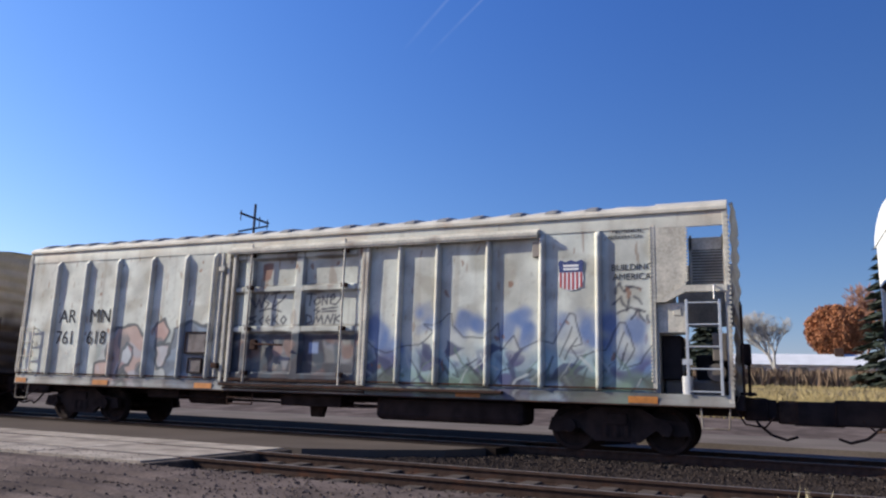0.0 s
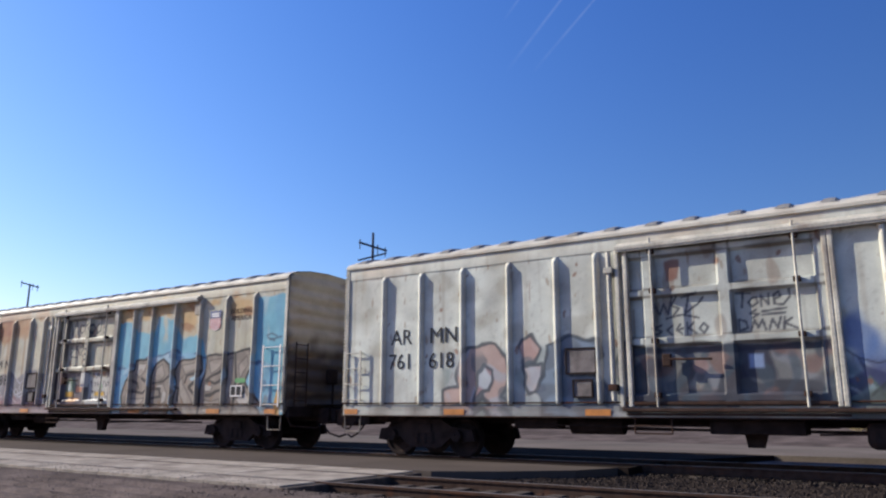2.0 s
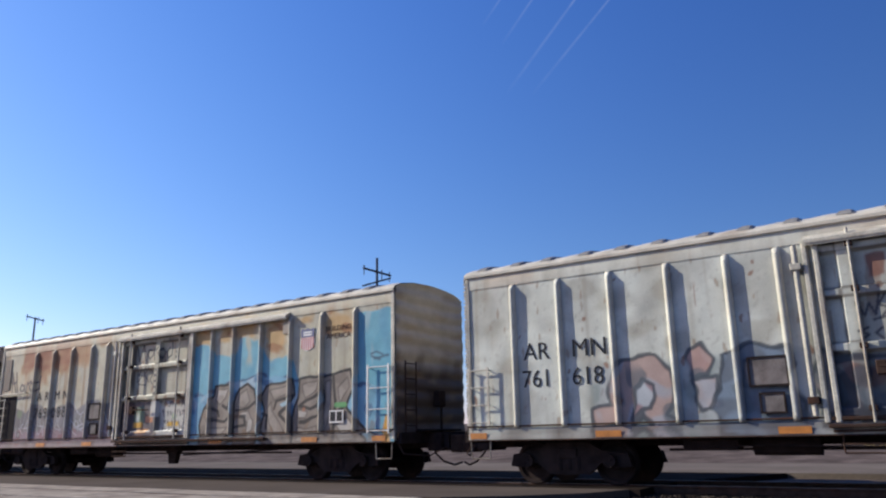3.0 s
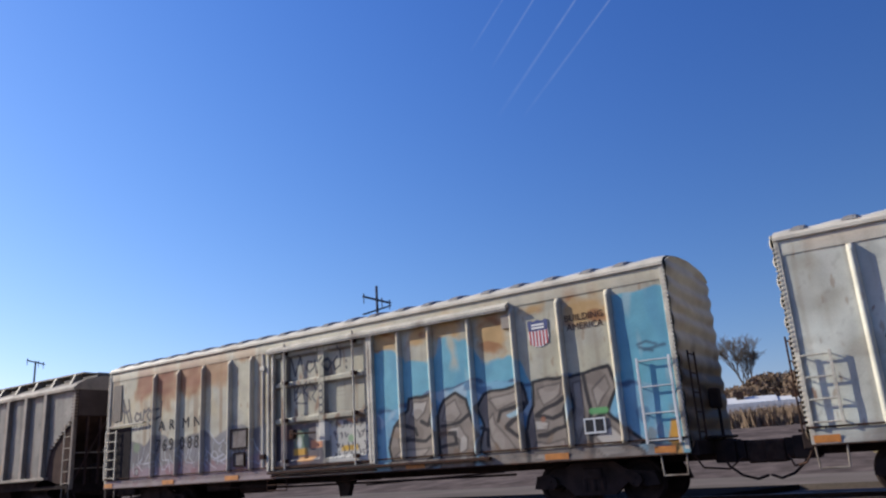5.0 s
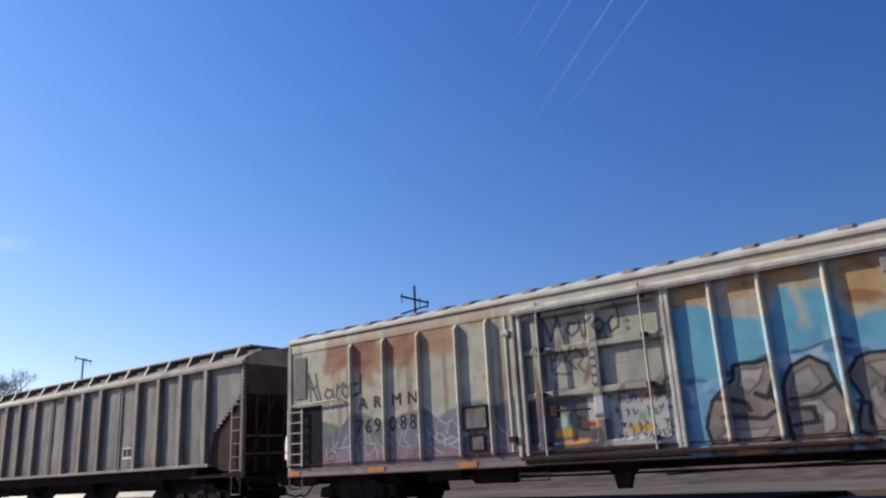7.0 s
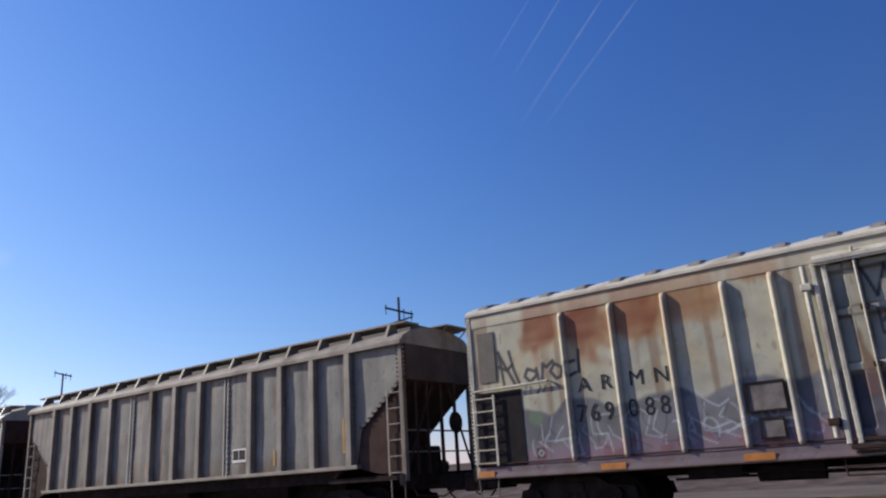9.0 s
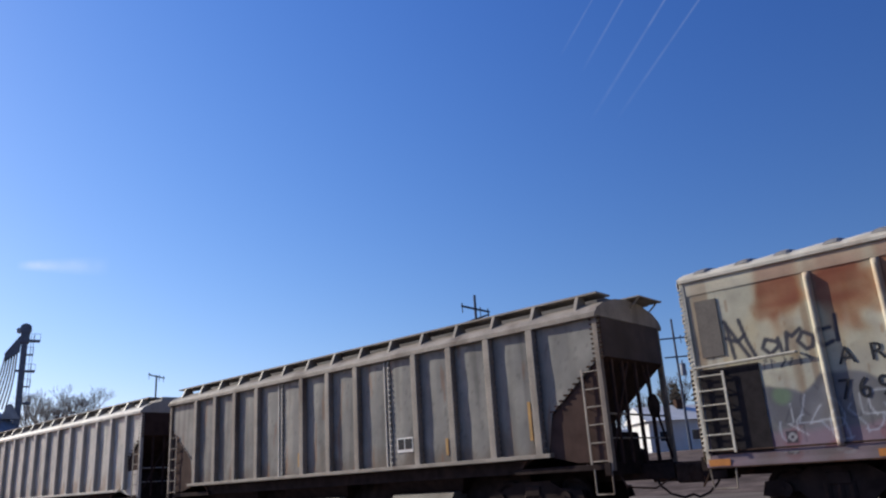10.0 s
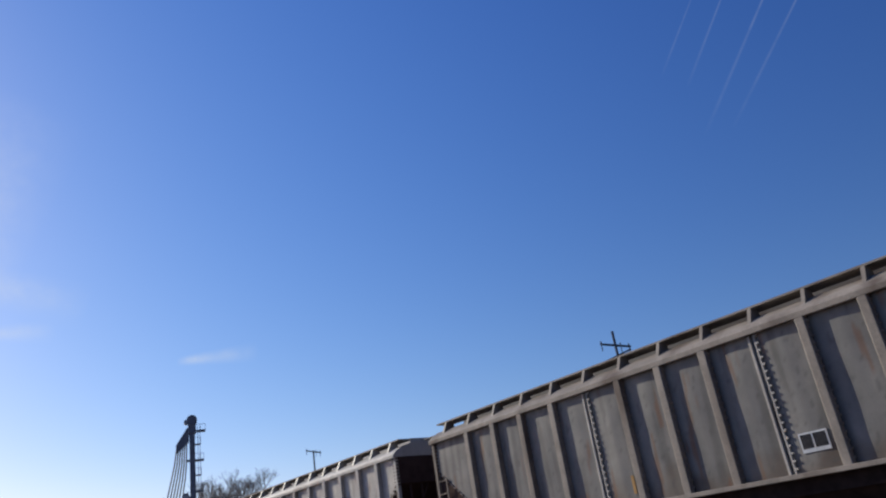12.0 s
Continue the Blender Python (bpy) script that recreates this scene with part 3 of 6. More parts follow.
def paint_blue(x, z):
    """The second car: bleached, rusty, with a sky-blue ground and a lettered piece."""
    c = np.broadcast_to(np.array((0.42, 0.395, 0.30)), x.shape + (3,)).copy()
    c = grime(c, x, z, 5)
    c = blend(c, (0.21, 0.125, 0.07), 0.6 * soft(wave(x * 5, z * 0.22, 2.4, 69), 0.1, 0.8) * soft(-1.5 - x, 0, 0.5))
    for cx, cz, rx, rz in ((2.2, 3.95, 0.42, 0.4), (3.95, 3.98, 0.5, 0.35), (5.02, 3.66, 0.5, 0.62), (7.3, 3.8, 0.55, 0.42), (3.0, 3.85, 0.3, 0.3), (6.2, 4.0, 0.4, 0.2)):
        near = soft(1.1 + 0.3 * wave(x, z, 4, 51) + 0.15 * wave(x, z * 1.5, 10, 78) - (np.abs((x - cx) / rx) ** 3 + np.abs((z - cz) / rz) ** 3) ** 0.333, 0, 0.7)
        c = blend(c, (0.42, 0.25, 0.09), 0.85 * near)
        c = blend(c, (0.27, 0.11, 0.045), 0.8 * near * soft(wave(x * 1.5, z * 2, 5, 65), 0.1, 0.6))
    drip = 0.1 * wave(x, z, 4, 52) + 0.05 * wave(x, z, 11, 68)
    top = np.interp(x, [1.7, 2.08, 2.49, 2.72, 3.31, 3.62, 3.71, 3.95, 4.44, 4.55, 4.8, 5.75, 5.85, 5.95], [3.75, 3.73, 3.66, 3.38, 3.3, 3.34, 3.86, 3.8, 3.68, 3.5, 3.14, 3.1, 2.8, 2.5]) + drip
    blue = soft(top - z, 0, 0.1) * soft(x, 1.66, 1.76)
    blue = np.maximum(blue, soft(4.02 + 0.05 * wave(x, z, 8, 53) - z, 0, 0.05) * soft(x, 7.85, 8.0))
    c = blend(c, (0.13, 0.345, 0.44), blue)
    c = blend(c, (0.09, 0.25, 0.38), 0.5 * blue * soft(wave(x * 1.5, z * 0.5, 3, 54), 0.1, 0.7))
    c = blend(c, (0.43, 0.40, 0.30), 0.85 * soft(0.16 + 0.1 * wave(x, z, 5, 56) - np.abs(x - 4.12 + 0.15 * (z - 3)), 0, 0.16) * soft(z, 2.85, 3.2) * soft(3.9 - z, 0, 0.2))
    c = blend(c, (0.36, 0.42, 0.43), 0.5 * blue * soft(wave(x * 2.2, z * 0.7, 3.2, 55), 0.45, 0.8))
    rim = np.interp(x, [1.7, 2.53, 3.42, 3.82, 4.48, 5.03, 5.61, 5.97, 6.72, 7.16, 7.9, 8.6], [2.3, 2.32, 2.62, 2.60, 2.68, 2.64, 2.62, 2.5, 2.55, 2.5, 2.3, 2.2]) + 0.07 * wave(x, z, 8, 70)
    under = soft(rim - z, 0, 0.06) * soft(x, 1.7, 1.9) * soft(8.75 - x, 0, 0.3)
    c = blend(c, (0.16, 0.33, 0.46), 0.85 * under)
    c = blend(c, (0.42, 0.50, 0.55), 0.6 * under * soft(wave(x, z, 5, 71), 0.2, 0.55))
    c = blend(c, (0.035, 0.06, 0.13), 0.85 * soft(0.05 + 0.06 * wave(x, z, 7, 72) - np.abs(z - rim + 0.05), 0, 0.06) * soft(x, 1.75, 2.0) * soft(8.5 - x, 0, 0.2))
    c = blend(c, (0.05, 0.09, 0.19), 0.6 * under * soft(wave(x, z, 6, 73), 0.3, 0.6))
    wx, wz = x + 0.03 * wave(x, z, 5, 57), z + 0.03 * wave(x, z, 6, 58)
    for pts in LETTERS:
        d = shape(wx, wz, pts)
        c = blend(c, (0.014, 0.014, 0.018), soft(0.06 - d, 0, 0.03))
        c = blend(c, (0.235, 0.198, 0.168), soft(-d, 0.015, 0.045))
        c = blend(c, (0.165, 0.135, 0.115), 0.75 * soft(-d, 0.03, 0.06) * soft(wave(x, z, 6, 59), 0.0, 0.4))
    for k, pts in enumerate(FACETS):
        d = shape(wx, wz, pts)
        c = blend(c, (0.06, 0.05, 0.05), 0.6 * soft(0.032 - np.abs(d), 0, 0.025))
        c = blend(c, (0.42, 0.385, 0.345) if k % 4 == 0 else (0.30, 0.26, 0.225), 0.9 * soft(-d, 0.015, 0.04))
        c = blend(c, (0.20, 0.165, 0.14), 0.6 * soft(-d, 0.015, 0.04) * soft(wave(x, z, 7, 74), 0.2, 0.5))
    for pts in ([(2.40, 1.92), (2.95, 1.78), (2.98, 1.66)], [(2.5, 1.58), (3.2, 1.5), (3.48, 1.66)], [(3.42, 2.1), (3.3, 1.86), (3.1, 1.94)], [(4.36, 1.98), (4.1, 1.82), (3.66, 1.78)], [(3.6, 1.62), (4.0, 1.6), (4.04, 1.4), (3.62, 1.34)], [(5.74, 2.1), (5.2, 1.96), (5.12, 1.76)], [(5.62, 1.86), (5.3, 1.62), (5.6, 1.4)], [(4.66, 1.66), (4.86, 1.6), (4.84, 1.3)],
                [(6.72, 2.14), (6.2, 1.9), (6.02, 1.78), (6.4, 1.72), (6.62, 1.84)], [(6.7, 1.56), (6.36, 1.46), (6.02, 1.4)], [(7.14, 2.48), (7.2, 1.9), (7.18, 1.56)], [(7.22, 1.62), (7.5, 1.74)], [(7.2, 1.5), (7.1, 1.06)]):
        c = blend(c, (0.022, 0.02, 0.024), 0.95 * soft(0.062 - stroke(wx, wz, pts), 0, 0.035))
    c = blend(c, (0.33, 0.13, 0.07), 0.7 * soft(0.08 - np.hypot(x - 6.16, z - 1.72), 0, 0.05))
    c = blend(c, (0.30, 0.45, 0.52), 0.9 * soft(-shape(wx, wz, [(5.3, 1.86), (5.66, 2.06), (5.66, 1.88), (5.4, 1.78)]), 0, 0.03))
    c = blend(c, (0.12, 0.35, 0.13), 0.9 * soft(0.075 - stroke(x, z, [(7.24, 1.79), (7.52, 1.79)]), 0, 0.03))
    for pts in ([(8.33, 2.96), (8.5, 3.02), (8.7, 2.9)], [(8.45, 2.84), (8.86, 2.86)], [(8.36, 2.9), (8.6, 2.8)]):
        c = blend(c, (0.05, 0.09, 0.14), 0.8 * soft(0.05 - stroke(wx, wz, pts), 0, 0.04))
    c = blend(c, (0.55, 0.27, 0.03), 0.95 * soft(-shape(wx, wz, [(8.68, 1.02), (8.74, 1.5), (8.86, 1.5), (8.98, 1.02)]), -0.02, 0.03))
    c = blend(c, (0.20, 0.12, 0.07), 0.5 * soft(wave(x * 1.3, z, 6, 37), 0.45, 0.8) * soft(1.9 - z, 0, 0.3) * soft(x, 2.0, 2.4))
    for cx, cz, rx, rz in ((-7.25, 3.88, 0.5, 0.8), (-6.1, 3.75, 0.7, 0.95), (-5.05, 3.9, 0.7, 0.75), (-3.95, 3.9, 0.66, 0.7), (-2.8, 4.1, 0.5, 0.25)):
        near = soft(1.15 + 0.28 * wave(x, z * 0.8, 3.0, 60) + 0.12 * wave(x, z, 9, 77) - (np.abs((x - cx) / rx) ** 3.5 + np.abs((z - cz - 0.15) / rz) ** 3) ** 0.3, -0.1, 0.85)
        c = blend(c, (0.42, 0.26, 0.11), 0.75 * soft(near, 0.0, 0.85))
        c = blend(c, (0.20, 0.05, 0.025), (0.95 if cx < -4.5 else 0.6) * soft(near, 0.2, 0.85) * (0.8 + 0.2 * wave(x * 0.7, z * 4, 3, 61)))
    c = blend(c, (0.46, 0.36, 0.20), 0.45 * soft(wave(x * 2, z * 0.4, 2.6, 66), 0.0, 0.8) * soft(-3.4 - x, 0, 0.4) * soft(z, 2.4, 2.9) * soft(3.7 - z, 0, 0.4))
    crest = np.interp(x, [-7.7, -7.14, -6.79, -6.33, -5.69, -4.83, -4.43, -3.96, -3.56, -2.89, -2.32, -1.9], [2.32, 2.1, 2.36, 2.38, 2.14, 2.33, 2.34, 2.12, 2.3, 2.42, 2.24, 2.34]) + 0.04 * wave(x, z, 6, 62)
    low = soft(-1.4 - x, 0, 0.3) * soft(crest - z, 0, 0.1)
    c = blend(c, (0.12, 0.118, 0.128), 0.92 * low)
    c = blend(c, (0.20, 0.20, 0.23), 0.55 * low * soft(wave(x, z, 4, 64), -0.1, 0.5))
    c = blend(c, (0.085, 0.085, 0.10), 0.6 * low * soft(wave(x, z, 3.2, 75), 0.15, 0.5))
    c = blend(c, (0.14, 0.21, 0.12), 0.7 * low * soft(0.22 - np.hypot(x + 7.5, z - 2.05), 0, 0.12))
    c = blend(c, (0.25, 0.16, 0.20), 0.65 * low * soft(1.55 + 0.1 * wave(x, z, 5, 63) - z, 0, 0.2))
    c = blend(c, (0.20, 0.08, 0.09), 0.6 * low * soft(1.6 - z, 0, 0.2) * soft(wave(x, z, 6, 76), 0.3, 0.6))
    for k in range(52):
        rs = np.random.RandomState(70 + k)
        cx = -7.55 + 0.108 * k + rs.uniform(-0.1, 0.1)
        pts = [(cx + rs.uniform(-0.1, 0.1), rs.uniform(1.7, 2.05)), (cx + rs.uniform(-0.25, 0.1), rs.uniform(1.5, 1.75)), (cx + rs.uniform(-0.1, 0.35), rs.uniform(1.35, 1.6)), (cx + rs.uniform(0.1, 0.5), rs.uniform(1.2, 1.5))]
        if k % 2:
            pts = curl(cx, rs.uniform(1.35, 1.95), rs.uniform(0.1, 0.3), rs.uniform(0, 6.28), rs.uniform(1.6, 3.6) * rs.choice((-1, 1)), rs.uniform(0.7, 1.5))
        c = blend(c, ((0.52, 0.54, 0.58), (0.40, 0.44, 0.52), (0.04, 0.04, 0.055))[k % 3], 0.5 * low * soft(0.024 - stroke(wx, wz, pts), 0, 0.02))
    for pts in ([(-4.25, 2.3), (-4.0, 2.05), (-3.75, 1.9), (-3.55, 2.0)], [(-4.3, 1.75), (-3.95, 1.55), (-3.6, 1.6)], [(-3.7, 1.45), (-3.2, 1.62)]):
        c = blend(c, (0.42, 0.45, 0.52), 0.75 * soft(0.024 - stroke(wx, wz, pts), 0, 0.02))
    c = blend(c, (0.03, 0.03, 0.04), 0.9 * soft(0.11 - np.maximum(np.abs(x + 7.46), np.abs(z - 1.33)), 0, 0.02))
    c = blend(c, (0.30, 0.29, 0.30), 0.9 * soft(0.03 - np.abs(np.hypot(x + 7.45, z - 1.33) - 0.05), 0, 0.015))
    c = blend(c, (0.05, 0.05, 0.06), 0.8 * soft(0.022 - stroke(x, z, [(-8.6, 2.86), (-8.58, 3.02)]), 0, 0.015))
    c = scribble(c, x, z, -7.75, 2.62, 0.9, 1, 78, 0.15)
    for pts in ([(-8.28, 3.5), (-8.2, 2.82)], [(-8.3, 3.52), (-8.14, 3.2), (-7.93, 2.8)], [(-8.02, 3.5), (-7.93, 3.1), (-7.82, 2.8)], [(-8.3, 3.2), (-8.1, 3.1), (-7.95, 3.22)], [(-7.42, 3.0), (-7.6, 3.07), (-7.67, 2.92), (-7.55, 2.79), (-7.4, 2.9), (-7.38, 3.05), (-7.34, 2.78)],
                [(-7.26, 2.78), (-7.22, 3.13), (-7.14, 3.05), (-6.98, 3.16)], [(-6.93, 2.79), (-7.05, 2.95), (-6.95, 3.1), (-6.78, 3.0), (-6.82, 2.82), (-6.93, 2.79)], [(-6.5, 3.1), (-6.68, 3.08), (-6.74, 2.93), (-6.64, 2.8), (-6.48, 2.86)], [(-6.4, 2.86), (-6.38, 3.3)]):
        c = blend(c, (0.03, 0.03, 0.045), 0.95 * soft(0.05 - stroke(x, z, pts), 0, 0.026))
    return c


def end_wall(car, x, s, colour, name="end_wall"):
    """A corrugated end, with its wavy edges and its rounded top corners."""
    zs = np.arange(SIDE_Z0 - 0.1, 4.76, 0.04)
    ys = np.concatenate([[-1.47], np.linspace(-1.44, 1.44, 18), [1.47]])
    Y, Z = np.meshgrid(ys, zs)
    crown = 4.43 + 0.30 * np.sqrt(np.maximum(0, 1 - (Y / 1.5) ** 2))
    Zc = np.minimum(Z, crown)
    ripple = np.abs(np.sin((Z - 0.98 + 0.07 * wave(Y * 0.6, Z, 2.2, 83)) * math.pi / 0.36))
    X = x + s * (0.02 + 0.05 * ripple ** 1.4 * np.where(np.abs(Y) < 1.45, 1, 0.55) + 0.012 * wave(Y, Z, 4, 84))
    n, m = len(ys), len(zs)
    idx = np.arange(n * m).reshape(m, n)
    faces = np.stack([idx[:-1, :-1], idx[:-1, 1:], idx[1:, 1:], idx[1:, :-1]], -1).reshape(-1, 4)
    rgb = np.broadcast_to(np.array(colour), (n * m, 3)).copy()
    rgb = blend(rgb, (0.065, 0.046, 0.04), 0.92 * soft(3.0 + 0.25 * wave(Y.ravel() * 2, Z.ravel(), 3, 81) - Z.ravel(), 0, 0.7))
    rgb = blend(rgb, (0.35, 0.24, 0.14), 0.4 * soft(wave(Y.ravel(), Z.ravel() * 3, 3, 82), 0.2, 0.8))
    return sheet(name, np.stack([X, Y, Zc], -1).reshape(-1, 3), faces, rgb, M_PAINT, car)


def shield(car, x, z, w, h):
    y = -1.487
    half = [(0.5, 0.42), (0.42, 0.5), (0.2, 0.44), (0, 0.5)]
    outline = [(u * w + x, v * h + z) for u, v in half] + [(-u * w + x, v * h + z) for u, v in half[-2::-1]]
    low = [(-0.46, 0.12), (-0.5, -0.12), (-0.42, -0.36), (-0.2, -0.47), (0, -0.5), (0.2, -0.47), (0.42, -0.36), (0.5, -0.12), (0.46, 0.12)]
    full = outline + [(u * w + x, v * h + z) for u, v in low]
    body = part("emblem", bmof(prism(full, 1, y, y - 0.003)), M_WHITE, car, "shield-shaped emblem, blue over red and white stripes")
    top = outline + [(-0.46 * w + x, 0.1 * h + z), (0.46 * w + x, 0.1 * h + z)]
    part("emblem_field", bmof(prism(top, 1, y - 0.003, y - 0.007)), M_BLUE, body)
    for v in (0.31, 0.2):
        part("emblem_bar", bmof(box(x - 0.3 * w, x + 0.3 * w, y - 0.010, y - 0.007, z + (v - 0.035) * h, z + (v + 0.035) * h)), M_WHITE, body)
    for k in range(6):
        u = -0.4 + 0.16 * k
        drop = -0.47 + 0.5 * u * u
        part("emblem_stripe", bmof(box(x + (u - 0.04) * w, x + (u + 0.04) * w, y - 0.007, y - 0.003, z + drop * h, z + 0.09 * h)), M_RED, body)


def box_car(label, centre, paint, ribs, door, opening, tone, roof_label):
    car = thing("box_car", label, "railway car", (centre, TRACK_Y, RAIL_Z), "cars of the freight train")
    x_end = 7.74 if opening else HALF
    x_roof = 7.80 if opening else HALF
    d0, d1 = door

    def flat(X, Z):
        return -1.477 + 0.0055 * wave(X, Z * 0.7, 2.4, 7) + 0.002 * wave(X, Z, 7, 8)

    xs = np.concatenate([np.arange(-HALF, d0, 0.026), [d0]])
    zs = np.concatenate([np.arange(SIDE_Z0, SIDE_Z1, 0.026), [SIDE_Z1]])
    surface("side_panel", xs, zs, flat, paint, M_PAINT, car, "weathered sprayed steel side")
    surface("side_panel", np.concatenate([np.arange(d1, x_end, 0.026), [x_end]]), zs, flat, paint, M_PAINT, car, "weathered sprayed steel side")
    # eave strip, sill and the far side
    surface("eave_strip", np.arange(-HALF, HALF + 0.05, 0.05), [SIDE_Z1 - 0.26, SIDE_Z1 - 0.25, SIDE_Z1, SIDE_Z1 + 0.08], lambda X, Z: -1.492 + 0.03 * (Z > SIDE_Z1 + 0.01), lambda X, Z: 0.6 * paint(X, np.minimum(Z, 4.3)) + 0.4 * np.array(tone), M_PAINT, car)
    sill_z = 0.90
    surface("side_sill", np.arange(-HALF, HALF + 0.02, 0.05), np.arange(sill_z, 1.13, 0.04), lambda X, Z: -1.50 - 0.012 * (Z < 0.95), lambda X, Z: blend(paint(X, Z + 0.2), (0.13, 0.11, 0.10), 0.5 + 0.3 * wave(X, Z, 3, 27)), M_PAINT, car, "dirty lower side sill")
    part("conduit", bmof(rod((-HALF, -1.515, 1.17), (d0 - 0.15, -1.515, 1.17), 0.016, 6)), M_RUSTY, car)
    part("conduit", bmof(rod((d1 + 0.12, -1.515, 1.17), (x_end, -1.515, 1.17), 0.016, 6)), M_RUSTY, car)
    part("sill_flange", bmof(box(-HALF, HALF, -1.53, -1.38, 0.875, 0.90, 0.004)), M_RUSTY, car)
    part("side_panel", bmof(box(-HALF, x_end, 1.42, 1.47, 0.9, SIDE_Z1)), M_CREAM, car)
    part("floor_pan", bmof(box(-HALF, HALF, -1.44, 1.41, 0.96, 1.06)), M_BLACK, car)
    # roof: a low crown with cross seams
    bm = bmesh.new()
    rows = []
    for k in range(241):
        x = -HALF + (x_roof + HALF) * k / 240
        lift = 0.010 * math.cos(6.2832 * x / 0.8)
        rows.append([bm.verts.new((x, y, 4.465 + 0.30 * math.sqrt(max(0.0, 1 - (y / 1.52) ** 2)) + lift * (abs(y) < 1.5))) for y in (-1.52, -1.46, -1.2, -0.7, 0, 0.7, 1.2, 1.46, 1.52)])
    for a, b in zip(rows[:-1], rows[1:]):
        for q in range(8):
            bm.faces.new((a[q], b[q], b[q + 1], a[q + 1]))
    roof = part("roof", bm, M_ROOF, car, roof_label)
    cap = bmesh.new()
    arcs = []
    for u, up in ((-0.15, 0.0), (-0.10, 0.036), (-0.04, 0.047), (0.04, 0.047), (0.10, 0.036), (0.15, 0.0)):
        arcs.append([cap.verts.new((u, y, 4.462 + 0.30 * math.sqrt(max(0.0, 1 - (y / 1.52) ** 2)) + up * edge)) for y, edge in ((-1.47, 0.3), (-1.38, 1), (-1.15, 1), (-0.7, 1), (0, 1), (0.7, 1), (1.15, 1), (1.38, 1), (1.47, 0.3))])
    for a, b in zip(arcs[:-1], arcs[1:]):
        for q in range(8):
            cap.faces.new((a[q], b[q], b[q + 1], a[q + 1]))
    seam_mesh = bpy.data.meshes.new("roof_seam")
    cap.to_mesh(seam_mesh)
    cap.free()
    seam_mesh.materials.append(M_SEAM)
    for k in range(20 if opening else 22):
        ridge = new("roof_seam", seam_mesh)
        ridge.parent = roof
        ridge.matrix_basis = pose(-8.62 + 0.80 * k + 0.04 * math.sin(k * 2.3), 0, 0)
    part("roof_edge", bmof(box(-HALF, HALF, -1.535, -1.47, 4.41, 4.48, 0.008)), M_ROOF, car)
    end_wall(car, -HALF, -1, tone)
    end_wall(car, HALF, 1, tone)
    for s in (-1, 1):
        a, b = sorted((s * (HALF - 0.02), s * (HALF + 0.14)))
        part("end_sill", bmof(box(a, b, -1.42, 1.42, 0.84, 1.10, 0.015)), M_BLACK, car)
        a, b = sorted((s * (HALF + 0.1), s * (HALF + 0.5)))
        part("striker", bmof(box(a, b, -0.34, 0.34, 0.66, 1.08, 0.04)), M_BLACK, car)
        a, b = sorted((s * (HALF + 0.06), s * (HALF + 0.3)))
        part("brake_housing", bmof(box(a, b - 0.05, 0.0, 0.3, 1.7, 2.1, 0.04), box(a, b, -0.7, 0.9, 1.12, 1.17, 0.01), rod((s * (HALF + 0.2), 0.15, 1.1), (s * (HALF + 0.2), 0.15, 1.75), 0.03, 6)), M_BLACK, car)
        lad = part("end_ladder", bmof(rod((s * (HALF + 0.14), -1.25, 1.1), (s * (HALF + 0.14), -1.25, 2.75), 0.018, 6), rod((s * (HALF + 0.14), -0.82, 1.1), (s * (HALF + 0.14), -0.82, 2.75), 0.018, 6)), M_RUSTY, car)
        for k in range(5):
            part("rung", bmof(rod((s * (HALF + 0.14), -1.25, 1.25 + 0.36 * k), (s * (HALF + 0.14), -0.82, 1.25 + 0.36 * k), 0.014, 6)), M_RUSTY, lad)
    for x in (-HALF + 0.045, HALF - 0.045):
        bm = bmof(box(x - 0.045, x + 0.045, -1.505, -1.42, 0.92, 4.42, 0.008))
        for k in range(38):
            box(x - 0.07 + 0.075 * (x > 0) - 0.01, x - 0.07 + 0.075 * (x > 0) + 0.06, -1.515, -1.50, 1.2 + 0.083 * k, 1.235 + 0.083 * k)(bm)
        part("corner_post", bm, M_CREAM, car)
    for x in ribs:
        # ribs mixed with a raised tone: sunlight on them is part of the colour
        painted_rib(x, -1.475, 1.12, 4.15, 0.14, 0.10, lambda X, Z: 0.6 * paint(X, Z) + 0.4 * np.array(tone) * 1.3, car)

    # plug door, its rods and its tracks
    def door_depth(X, Z):
        u = (X - d0) / (d1 - d0)
        frame_v = np.minimum.reduce([np.abs(u - 0.13), np.abs(u - 0.52), np.abs(u - 0.97)]) < 0.033
        frame_h = np.minimum.reduce([np.abs(Z - 1.25), np.abs(Z - 2.30), np.abs(Z - 3.22), np.abs(Z - 4.0)]) < 0.075
        return np.where(frame_v | frame_h, -1.51, -1.41) + 0.004 * wave(X, Z, 6, 9)

    def door_paint(X, Z):
        c = paint(X, np.maximum(Z, 2.9)) * 0.92
        c = blend(c, (0.17, 0.085, 0.05), (0.4 if opening else 0.8) * soft(wave(X * 2, Z, 4, 91 + int(abs(centre))), 0.75 if opening else 0.45, 0.95))
        u = (X - d0) / (d1 - d0)
        # dark outlines along the frame edges: shadow of the recessed panels, painted in
        edge = np.minimum.reduce([np.abs(np.abs(u - 0.13) - 0.033), np.abs(np.abs(u - 0.52) - 0.033), np.abs(np.abs(u - 0.97) - 0.033)]) * (d1 - d0)
        edge = np.minimum(edge, np.minimum.reduce([np.abs(np.abs(Z - q) - 0.075) for q in (1.25, 2.30, 3.22, 4.0)]))
        c = blend(c, (0.09, 0.07, 0.055), 0.75 * soft(0.04 + 0.03 * wave(X, Z, 4, 95) - edge, 0, 0.04))
        low = soft(2.22 - Z, 0, 0.08) * (0.9 if opening else 1.0)
        rs2 = 92 + int(abs(centre))
